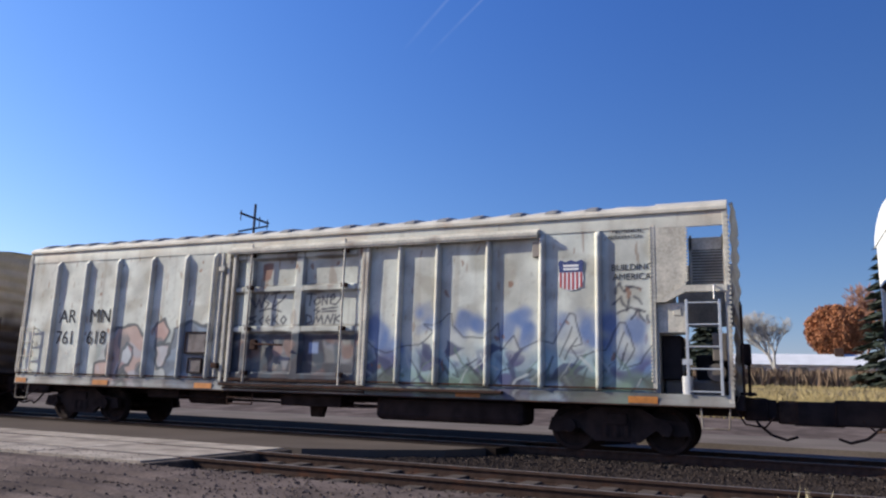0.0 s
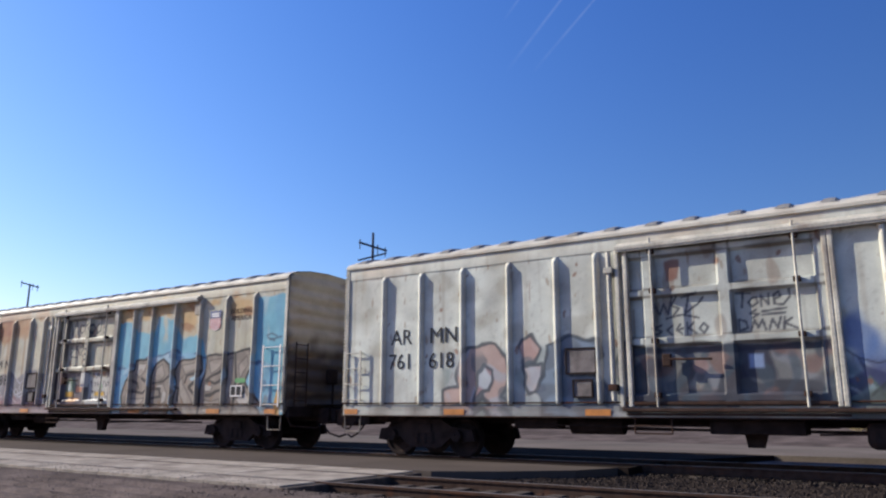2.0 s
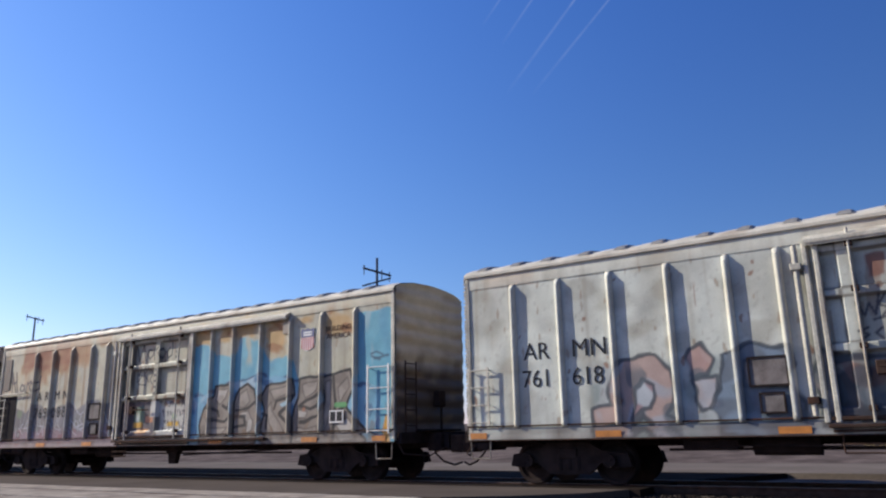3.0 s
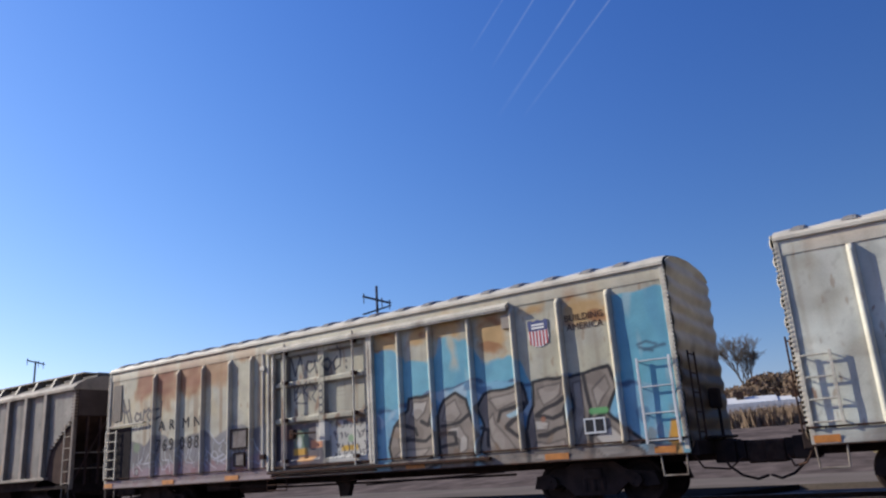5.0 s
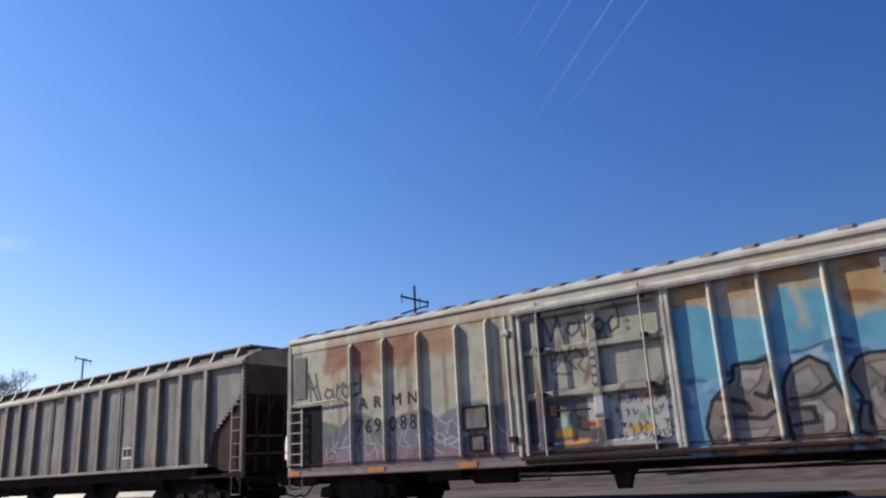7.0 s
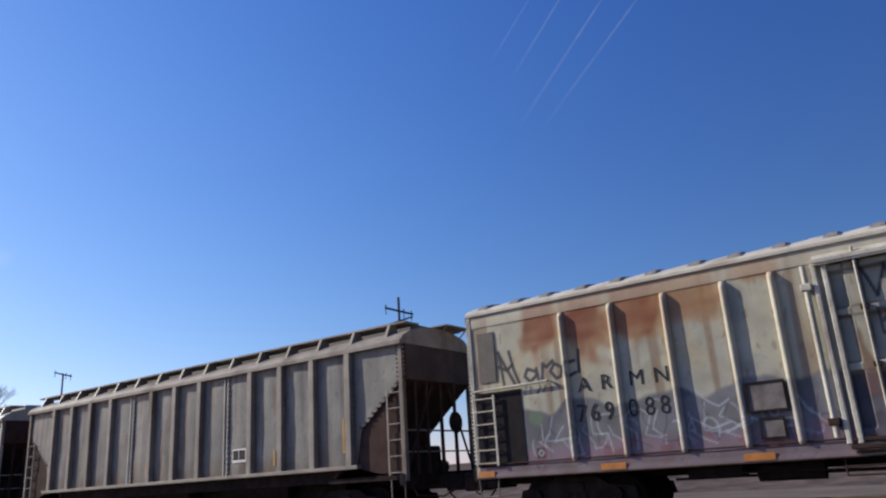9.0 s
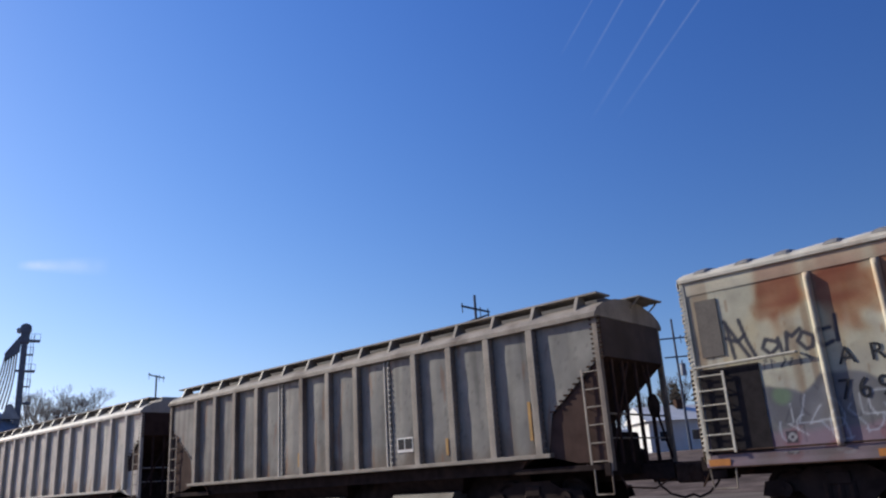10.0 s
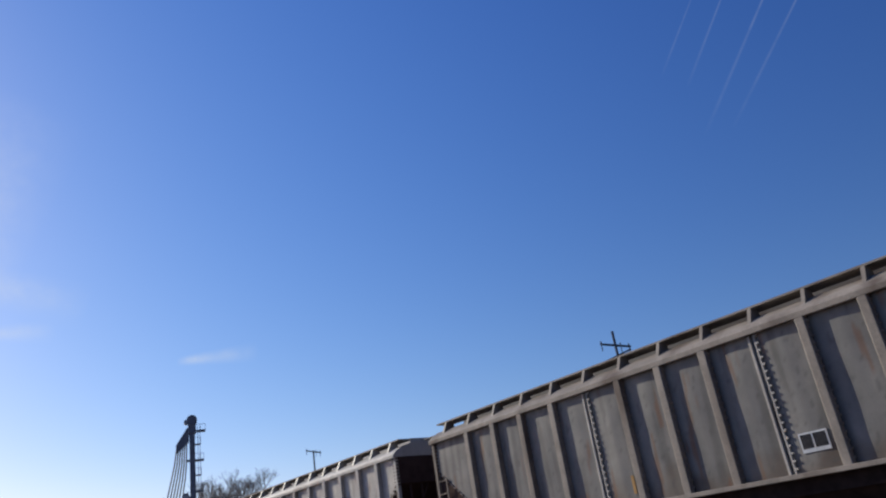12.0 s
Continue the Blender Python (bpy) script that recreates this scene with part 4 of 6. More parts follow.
        c = blend(c, (0.12, 0.11, 0.115), 0.75 * low * soft(wave(X, Z, 2.5, rs2) + 0.7, 0, 0.5))
        c = blend(c, (0.34, 0.35, 0.40), 0.8 * low * soft(wave(X, Z, 5, rs2 + 1), 0.15, 0.4))
        c = blend(c, (0.06, 0.06, 0.075), 0.85 * low * soft(wave(X, Z, 7, rs2 + 2), 0.2, 0.4))
        c = blend(c, (0.45, 0.17, 0.05), (0.3 if centre > -20 else 0.85) * low * soft(wave(X, Z, 5, rs2 + 3), 0.45, 0.6))
        c = blend(c, (0.17, 0.22, 0.30), 0.6 * low * soft(wave(X, Z, 5, rs2 + 4), 0.45, 0.65))
        if opening:
            c = blend(c, (0.15, 0.15, 0.15), 0.7 * low)
            c = blend(c, (0.045, 0.045, 0.055), 0.9 * low * soft(wave(X * 1.2, Z * 1.4, 3.4, 40), 0.05, 0.3))
            c = blend(c, (0.20, 0.11, 0.09), 0.7 * low * soft(wave(X, Z, 4.4, 41), 0.35, 0.6))
            c = blend(c, (0.22, 0.10, 0.07), 0.9 * soft(0.14 + 0.04 * wave(X, Z, 6, 42) - np.maximum(np.abs(X + 1.05), np.abs(Z - 3.62) * 0.7), 0, 0.05))
            c = blend(c, (0.25, 0.12, 0.07), 0.8 * soft(0.09 - np.hypot(X + 0.2, Z - 3.72), 0, 0.05))
            c = blend(c, (0.035, 0.035, 0.05), 0.85 * soft(0.1 + 0.06 * wave(X, Z, 6, 33) - np.abs(Z - 2.12), 0, 0.06))
            c = blend(c, (0.03, 0.03, 0.05), 0.85 * soft(0.30 + 0.05 * wave(X, Z, 5, 34) - np.maximum(np.abs(X - 0.33), np.abs(Z - 1.86)), 0, 0.08))
            c = blend(c, (0.05, 0.05, 0.06), 0.8 * soft(1.42 + 0.06 * wave(X, Z, 6, 38) - Z, 0, 0.1))
            c = blend(c, (0.06, 0.08, 0.10), 0.75 * low * soft(wave(X * 1.5, Z, 5, 39), 0.1, 0.45))
            c = blend(c, (0.22, 0.28, 0.42), soft(0.15 - np.maximum(np.abs(X - 0.34), np.abs(Z - 1.88)), 0, 0.06))
            c = blend(c, (0.32, 0.20, 0.18), 0.7 * soft(0.17 - np.hypot(X + 0.62, Z - 1.82), 0, 0.06))
            tags = [[(0.08, 3.1), (0.32, 3.08)], [(0.2, 3.1), (0.17, 2.84)], [(0.36, 3.0), (0.28, 2.92), (0.34, 2.84), (0.44, 2.9), (0.42, 3.0), (0.36, 3.0)], [(0.5, 2.84), (0.5, 3.02), (0.62, 2.86), (0.63, 3.05)], [(0.72, 2.96), (0.82, 2.98), (0.8, 3.08), (0.71, 3.02), (0.72, 2.86), (0.86, 2.84), (0.98, 2.98), (0.97, 3.1)],
                    [(0.4, 2.78), (0.3, 2.72), (0.44, 2.7), (0.34, 2.64)], [(0.5, 2.74), (0.9, 2.78)], [(0.5, 2.68), (0.88, 2.7)],
                    [(0.1, 2.62), (0.1, 2.42), (0.24, 2.46), (0.22, 2.58), (0.1, 2.62)], [(0.3, 2.42), (0.36, 2.6), (0.42, 2.46), (0.5, 2.6), (0.54, 2.42)], [(0.6, 2.42), (0.66, 2.6), (0.74, 2.44), (0.8, 2.62)], [(0.86, 2.62), (0.84, 2.42)], [(0.98, 2.6), (0.85, 2.52), (1.05, 2.42)],
                    [(-1.42, 3.02), (-1.32, 2.8), (-1.24, 3.0), (-1.16, 2.8), (-1.08, 3.12)], [(-1.0, 3.12), (-1.1, 2.96), (-0.95, 2.9), (-1.06, 2.78)], [(-0.9, 3.1), (-0.6, 3.16)], [(-0.76, 3.14), (-0.84, 2.8), (-0.6, 2.96), (-0.5, 3.08)], [(-1.2, 2.72), (-0.9, 2.78), (-0.6, 2.7)],
                    [(-1.3, 2.6), (-1.44, 2.54), (-1.3, 2.48), (-1.42, 2.4)], [(-1.1, 2.58), (-1.2, 2.5), (-1.1, 2.4)], [(-0.95, 2.6), (-1.02, 2.5), (-0.92, 2.42), (-1.0, 2.5), (-0.9, 2.52)], [(-0.82, 2.62), (-0.82, 2.42)], [(-0.7, 2.62), (-0.8, 2.52), (-0.66, 2.42)], [(-0.52, 2.6), (-0.6, 2.5), (-0.52, 2.42), (-0.44, 2.52), (-0.52, 2.6)]]
            for pts in tags:
                c = blend(c, (0.05, 0.05, 0.065), 0.88 * soft(0.03 - stroke(X, Z, pts), 0, 0.018))
        else:
            dim = soft(2.22 - Z, 0, 0.06)
            c = blend(c, (0.09, 0.075, 0.09), 0.85 * dim * soft(0.14 - X, 0, 0.06))
            c = blend(c, (0.16, 0.24, 0.17), 0.9 * soft(0.3 + 0.05 * wave(X, Z, 6, 97) - np.maximum(np.abs(X + 0.72), np.abs(Z - 1.76)), 0, 0.12))
            c = blend(c, (0.46, 0.50, 0.48), soft(0.13 - np.hypot(X + 0.78, (Z - 1.74) * 0.6), 0, 0.08))
            c = blend(c, (0.55, 0.30, 0.05), soft(0.2 - np.maximum(np.abs(X + 0.75) * 0.7, np.abs(Z - 1.5) * 2), 0, 0.08))
            c = blend(c, (0.50, 0.22, 0.12), soft(0.2 - np.maximum(np.abs(X + 0.14) * 0.7, np.abs(Z - 1.66) * 1.8), 0, 0.06))
            c = blend(c, (0.47, 0.45, 0.41), soft(0.24 - np.maximum(np.abs(X - 0.03), np.abs(Z - 1.94)), 0, 0.03))
            c = blend(c, (0.42, 0.41, 0.38), 0.9 * dim * soft(X, 0.28, 0.34) * soft(2.1 + 0.06 * wave(X, Z, 8, 98) - Z, 0, 0.1))
            c = blend(c, (0.22, 0.33, 0.20), soft(0.13 - np.hypot(X - 0.95, Z - 1.72), 0, 0.08))
            c = blend(c, (0.55, 0.33, 0.04), soft(0.16 - np.maximum(np.abs(X - 0.9) * 0.5, np.abs(Z - 1.5) * 2), 0, 0.06))
            c = blend(c, (0.48, 0.22, 0.06), soft(0.14 - np.maximum(np.abs(X + 0.5) * 0.4, np.abs(Z - 1.32) * 2), 0, 0.06))
            c = scribble(c, X, Z, 0.38, 2.08, 1.15, 1, 15, 0.15, weight=0.95)
            c = scribble(c, X, Z, 0.36, 1.82, 1.2, 2, 17, 0.17, (0.03, 0.03, 0.05), 0.95)
            c = scribble(c, X, Z, 0.4, 1.36, 1.1, 1, 16, 0.12, weight=0.95)
            for pts in ([(-0.94, 3.2), (-0.94, 2.8)], [(-0.92, 3.2), (-0.74, 3.16), (-0.9, 3.0), (-0.72, 2.96), (-0.92, 2.78)], [(-0.62, 3.2), (-0.6, 2.8)], [(-0.4, 3.22), (-0.6, 3.0), (-0.36, 2.76)], [(-0.3, 3.2), (-0.18, 3.0), (-0.32, 2.84), (-0.2, 2.7)], [(-0.88, 2.72), (-0.5, 2.68)]):
                c = blend(c, (0.05, 0.05, 0.065), 0.85 * soft(0.032 - stroke(X, Z, pts), 0, 0.02))
            for cz in (3.02, 2.86, 2.68, 2.5):
                c = blend(c, (0.05, 0.05, 0.065), 0.9 * soft(0.026 - np.abs(np.hypot(X - 0.07, (Z - cz) * 0.8) - 0.075), 0, 0.018))
            c = blend(c, (0.25, 0.23, 0.20), 0.6 * soft(0.02 - np.minimum(np.abs(Z - 2.88), np.abs(Z - 2.78)) , 0, 0.015) * soft(X, 0.5, 0.52) * soft(0.85 - X, 0, 0.02))
        if not opening:
            for pts in ([(-1.1, 4.0), (-1.0, 3.75), (-0.9, 3.42)], [(-0.9, 3.42), (-0.72, 3.9)], [(-0.72, 3.92), (-0.6, 3.42)], [(-0.3, 3.72), (-0.45, 3.74), (-0.5, 3.58), (-0.4, 3.46), (-0.24, 3.56), (-0.2, 3.74), (-0.15, 3.42)],
                        [(-0.08, 3.42), (-0.06, 3.76), (0.0, 3.68), (0.12, 3.78)], [(0.24, 3.44), (0.13, 3.6), (0.24, 3.74), (0.36, 3.6), (0.24, 3.44)], [(0.56, 3.74), (0.42, 3.62), (0.48, 3.42), (0.62, 3.5)], [(0.66, 3.98), (0.68, 3.7), (0.66, 3.5)], [(0.85, 3.62), (0.87, 3.58)], [(0.85, 3.46), (0.87, 3.42)]):
                c = blend(c, (0.04, 0.04, 0.05), 0.92 * soft(0.04 - stroke(X, Z, pts), 0, 0.025))
        return c

    surface("plug_door", np.arange(d0, d1 + 0.02, 0.025), np.arange(1.08, 4.15, 0.025), door_depth, door_paint, M_PAINT, car, "pale plug door with sprayed tags")
    hood = bmof(prism([(-1.49, 4.14), (-1.66, 4.10), (-1.66, 4.16), (-1.49, 4.26)], 0, d0 - 0.1, d1 + 3.9), box(d0 - 0.1, d1 + 3.9, -1.64, -1.6, 4.06, 4.11))
    part("door_track", hood, M_CREAM, car, "long upper door track with a sloping hood")
    part("door_track", bmof(box(d0 - 0.1, d1 + 3.2, -1.62, -1.5, 1.0, 1.06, 0.01), box(d0 - 0.05, d1 + 0.1, -1.57, -1.5, 1.12, 1.18, 0.01), box(d0 - 0.05, d1 + 0.1, -1.545, -1.49, 0.93, 0.97)), M_RUSTY, car)
    for u in (0.16, 0.86):
        x = d0 + u * (d1 - d0)
        bar = part("locking_bar", bmof(rod((x, -1.60, 1.08), (x, -1.60, 4.28), 0.024)), M_CREAM, car)
        for z in (1.3, 2.3, 3.25, 4.02):
            part("bracket", bmof(box(x - 0.06, x + 0.06, -1.615, -1.49, z - 0.045, z + 0.045, 0.01)), M_RUSTY, bar)
    for x in (d0 - 0.11, d0 + 0.06, d1 - 0.03, d1 + 0.06):
        part("door_post", bmof(box(x - 0.045, x + 0.045, -1.575, -1.46, 1.08, 4.12, 0.02)), M_CREAM, car)
    part("lever", bmof(bent([(d0 + 0.75, -1.6, 1.95), (d0 + 1.6, -1.6, 1.93)], 0.022), box(d0 + 0.7, d0 + 0.86, -1.61, -1.5, 1.82, 2.05, 0.02)), M_RUSTY, car)
    # markers on the sill
    for x in (-8.8, -5.9, -2.6, 4.1, 7.5) if opening else (-8.8, -5.9, -3.2, 2.9, 6.4, 8.6):
        w = 0.26 if abs(x) < 8 else 0.2
        part("marker", bmof(box(x - w, x + w, -1.522, -1.515, 0.92, 1.04)), M_ORANGE, car)
    # underneath
    if opening:
        part("equipment_box", bmof(box(1.9, 5.2, -1.3, -0.5, 0.40, 0.86, 0.12), box(-0.6, 1.0, -1.2, -0.6, 0.6, 0.86, 0.03)), M_BLACK, car)
    part("brake_tank", bmof(rod((-3.4, -0.9, 0.72), (-2.3, -0.9, 0.72), 0.17, 14), box(-4.6, -3.6, -1.2, -0.8, 0.66, 0.86, 0.03), rod((-2.0, -1.0, 0.74), (1.5, -1.0, 0.74), 0.02, 6)), M_BLACK, car)
    part("brake_lever", bmof(prism([(-0.35, 0.86), (0.55, 0.86), (0.3, 0.62), (0.22, 0.36), (-0.05, 0.36), (-0.1, 0.62)], 1, -0.75, -0.6)), M_BLACK, car)
    part("brake_rigging", bmof(rod((-5.0, -0.7, 0.66), (5.0, -0.7, 0.66), 0.025, 6), rod((1.2, -1.2, 0.62), (5.0, -1.2, 0.74), 0.018, 6), rod((-4.2, -1.2, 0.74), (-1.0, -1.2, 0.68), 0.018, 6)), M_BLACK, car)
    bm = bmof(bent([(-1.9, -1.45, 0.88), (-1.9, -1.45, 0.60), (-1.2, -1.45, 0.60), (-1.2, -1.45, 0.88)], 0.016), bent([(-1.9, -1.45, 0.74), (-1.2, -1.45, 0.74)], 0.016))
    part("door_step", bm, M_RUSTY, car)
    for x in (-HALF + 0.28, HALF - 0.32):
        part("sill_step", bmof(bent([(x - 0.24, -1.48, 0.9), (x - 0.22, -1.48, 0.52), (x + 0.22, -1.48, 0.52), (x + 0.24, -1.48, 0.9)], 0.017)), M_GREYRIB, car)
    running_gear(car, 6.95, 10.05)
    CARS.append(car)
    return car


TRACK_Y, RAIL_Z = 15.50, 0.10

first = box_car("dirty white insulated box car with blue sprayed graffiti", -9.72, paint_white,
                [-7.87, -6.80, -5.68, -4.52, -3.42, -2.54, 2.48, 3.36, 4.48, 5.60, 6.71], (-1.97, 1.64), True, (0.52, 0.485, 0.40), "white roof with rusty cross seams")
second = box_car("bleached blue and cream box car with rust and large graffiti", -29.83, paint_blue,
                 [-6.69, -5.58, -4.47, -3.33, -2.47, 2.58, 3.47, 4.55, 5.65, 6.75, 7.85], (-1.65, 1.70), False, (0.50, 0.44, 0.34), "cream roof with rusty cross seams")


def machine_bay(car):
    """The open cooling-machine bay at the end of the first car."""
    x0, x1 = 7.74, 9.0
    up = [(x0, 2.80), (x0, 4.14), (x1, 4.14), (x1, 4.40), (x0 - 0.3, 4.40)]
    bm = bmof(box(x0, x1, -1.49, -1.45, 4.13, 4.40), prism([(x0, 2.70), (x0 + 0.42, 2.95), (x0 + 0.56, 3.0), (x0 + 0.56, 4.13), (x0, 4.13)], 1, -1.49, -1.45))
    part("bay_panel", bm, M_CREAM, car)
    part("roof_rail", bmof(prism([(-1.52, 4.46), (-1.47, 4.55), (-1.3, 4.64), (-1.18, 4.66), (-1.18, 4.60), (-1.44, 4.46)], 0, x0 + 0.03, 9.04)), M_ROOF, car)
    part("bay_trim", bmof(prism([(x0, 2.74), (x0 + 0.50, 3.04), (x1, 3.04), (x1, 2.92), (x0 + 0.55, 2.92), (x0 + 0.2, 2.74)], 1, -1.53, -1.44)), M_CREAM, car)
    bm = bmof(box(x0, x0 + 0.06, -1.44, 1.4, 1.06, 4.13))
    part("bulkhead", bm, M_CREAM, car)
    part("grille_backing", bmof(box(x0 + 0.6, x1 - 0.04, -1.235, -1.225, 3.04, 3.8)), M_GREY, car)
    grille = part("grille", bmof(box(x0 + 0.62, x0 + 0.66, -1.30, -1.26, 3.04, 4.0), box(x1 - 0.08, x1 - 0.05, -1.3, -1.26, 3.04, 4.0), box(x0 + 0.6, x1 - 0.05, -1.3, -1.26, 3.72, 3.95)), M_CREAM, car)
    for k in range(12):
        z = 3.08 + 0.054 * k
        part("slat", bmof(prism([(-1.31, z), (-1.305, z + 0.012), (-1.25, z + 0.042), (-1.255, z + 0.03)], 0, x0 + 0.64, x1 - 0.06)), M_CREAM, grille)
    part("bay_back", bmof(box(x0 + 0.1, x1, 1.36, 1.40, 1.06, 1.45)), M_CREAM, car)
    part("bay_back", bmof(box(x0 + 0.1, x1, 1.36, 1.40, 2.55, 3.9)), M_CREAM, car)
    part("control_box", bmof(box(x0 + 0.05, x0 + 0.55, -1.43, -1.05, 2.18, 2.74, 0.02), box(x0 + 0.32, x0 + 0.46, -1.445, -1.42, 2.5, 2.66, 0.01)), M_CREAM, car)
    part("engine", bmof(box(x0 + 0.1, x1 - 0.1, -1.1, 0.4, 1.08, 1.36, 0.04), rod((x0 + 0.3, -1.15, 1.55), (x0 + 0.3, 0.2, 1.55), 0.17, 18), rod((x1 - 0.25, -1.2, 1.5), (x1 - 0.25, -0.9, 1.5), 0.16, 16), box(x1 - 0.3, x1 - 0.05, -1.25, -0.9, 1.7, 2.2, 0.02)), M_GREY, car)
    part("radiator", bmof(box(x0 + 0.07, x0 + 0.42, -1.2, -0.7, 1.36, 2.16, 0.02), box(x0 + 0.6, x1 - 0.12, -0.5, 0.2, 1.36, 1.85, 0.05)), M_DARK, car)
    part("filter_can", bmof(rod((x0 + 0.52, -1.3, 1.1), (x0 + 0.52, -1.3, 1.42), 0.1, 14)), M_SILVER, car)
    part("tank_gauge", bmof(box(x0 + 0.45, x0 + 0.62, -1.40, -1.36, 1.62, 1.72)), M_SILVER, car)
    ladder(car, x0 + 0.56, x1 - 0.14, -1.53, 1.15, 2.72, 5, M_SILVER)
    part("grab_iron", bmof(bent([(x1 - 0.22, -1.48, 3.02), (x1 - 0.22, -1.58, 3.02), (x1 - 0.22, -1.58, 2.78), (x1 - 0.22, -1.48, 2.78)], 0.015)), M_SILVER, car)


machine_bay(first)
seam = bmof(box(7.69, 7.76, -1.497, -1.47, 1.12, 4.2))
for k in range(44):
    box(7.665, 7.70, -1.51, -1.48, 1.3 + 0.066 * k, 1.335 + 0.066 * k, 0.004)(seam)
part("riveted_seam", seam, M_CREAM, first)
seam = bmof(box(8.27, 8.32, -1.502, -1.47, 3.1, 4.13))
for k in range(16):
    box(8.315, 8.35, -1.51, -1.475, 3.12 + 0.063 * k, 3.155 + 0.063 * k, 0.004)(seam)
part("riveted_seam", seam, M_CREAM, first)
lettering("MECHANICAL", 6.98, -1.4885, 4.08, 0.10, first, squeeze=0.9)
lettering("REFRIGERATION", 6.90, -1.4885, 3.97, 0.10, first, squeeze=0.85)
ladder(first, -8.98, -8.5, -1.57, 1.25, 2.35, 4, M_CREAM)
ladder(second, 8.3, 8.92, -1.56, 1.15, 2.62, 4, M_SILVER)
ladder(second, -8.98, -8.45, -1.57, 1.2, 2.55, 6, M_CREAM)
# flat dark panel on the side; its colour stands for a recess's shade
part("recess_shade_panel", bmof(box(-8.92, -7.80, -1.495, -1.47, 1.12, 2.68)), M_DARK, second, "flat dark panel as the painted shade of a recess beside the ladder")
part("dark_patch", bmof(box(-8.80, -8.38, -1.5, -1.485, 2.9, 4.0)), M_GREY, second, "grey patch panel")
part("grab_bar", bmof(bent([(-8.95, -1.5, 2.72), (-8.95, -1.58, 2.72), (-7.1, -1.58, 2.76), (-7.1, -1.5, 2.76)], 0.025)), M_CREAM, second)
for car in (first, second):
    x = -3.22
    for u0, u1, z0, z1 in ((x, x + 0.62, 1.74, 2.22), (x + 0.14, x + 0.52, 1.28, 1.60)):
        holder = part("placard_holder", bmof(box(u0, u1, -1.53, -1.49, z0, z1, 0.006)), M_OLDBOARD, car, "worn wooden placard board in a rusty steel frame")
        part("holder_frame", bmof(box(u0 - 0.02, u1 + 0.02, -1.55, -1.5, z0 - 0.02, z0 + 0.012), box(u0 - 0.02, u1 + 0.02, -1.55, -1.5, z1 - 0.012, z1 + 0.02), box(u0 - 0.02, u0 + 0.008, -1.552, -1.5, z0, z1), box(u1 - 0.008, u1 + 0.02, -1.552, -1.5, z0, z1)), M_BLACK, holder)
    # door stop plate under the end of the upper track, and the pipe beside the door
    part("stop_plate", bmof(box(5.42, 5.62, -1.56, -1.485, 3.68, 3.98, 0.01)), M_GREYRIB, car)
    d_edge = -1.97 if car is first else -1.65
    pipe = part("door_pipe", bmof(rod((d_edge - 0.27, -1.56, 1.2), (d_edge - 0.27, -1.56, 4.1), 0.05, 10)), M_CREAM, car)
    for z in (1.45, 3.72):
        part("bracket", bmof(box(d_edge - 0.36, d_edge - 0.18, -1.63, -1.48, z - 0.06, z + 0.06, 0.015)), M_RUSTY if z < 2 else M_CREAM, pipe)
lettering("AR", -7.66, -1.4885, 2.50, 0.50, first, squeeze=0.95)
lettering("MN", -6.58, -1.4885, 2.50, 0.50, first, squeeze=1.0)
lettering("761", -7.72, -1.4885, 1.94, 0.50, first, squeeze=0.92)
lettering("618", -6.60, -1.4885, 1.94, 0.50, first, squeeze=0.92)
lettering("BUILDING", 6.95, -1.4885, 3.36, 0.17, first)
lettering("AMERICA", 6.98, -1.4885, 3.18, 0.17, first)
shield(first, 6.18, 3.30, 0.5, 0.6)
lettering("A", -6.47, -1.4885, 2.45, 0.42, second)
lettering("R", -5.98, -1.4885, 2.45, 0.42, second)
lettering("M", -5.38, -1.4885, 2.45, 0.42, second)
lettering("N", -4.88, -1.4885, 2.45, 0.42, second)
for digit, x in (("7", -6.56), ("6", -6.27), ("9", -5.96), ("0", -5.46), ("8", -5.13), ("8", -4.83)):
    lettering(digit, x, -1.4885, 1.86, 0.5, second, squeeze=0.85)
lettering("BUILDING", 6.86, -1.4885, 3.62, 0.19, second, M_BROWN)
lettering("AMERICA", 6.90, -1.4885, 3.43, 0.19, second, M_BROWN)
shield(second, 6.25, 3.48, 0.48, 0.58)
part("notice", bmof(box(7.05, 7.5, -1.505, -1.49, 1.36, 1.66)), M_SILVER, second)
for k in range(2):
    part("notice_field", bmof(box(7.08 + 0.21 * k, 7.25 + 0.21 * k, -1.508, -1.504, 1.40, 1.63)), M_LETTER, second)



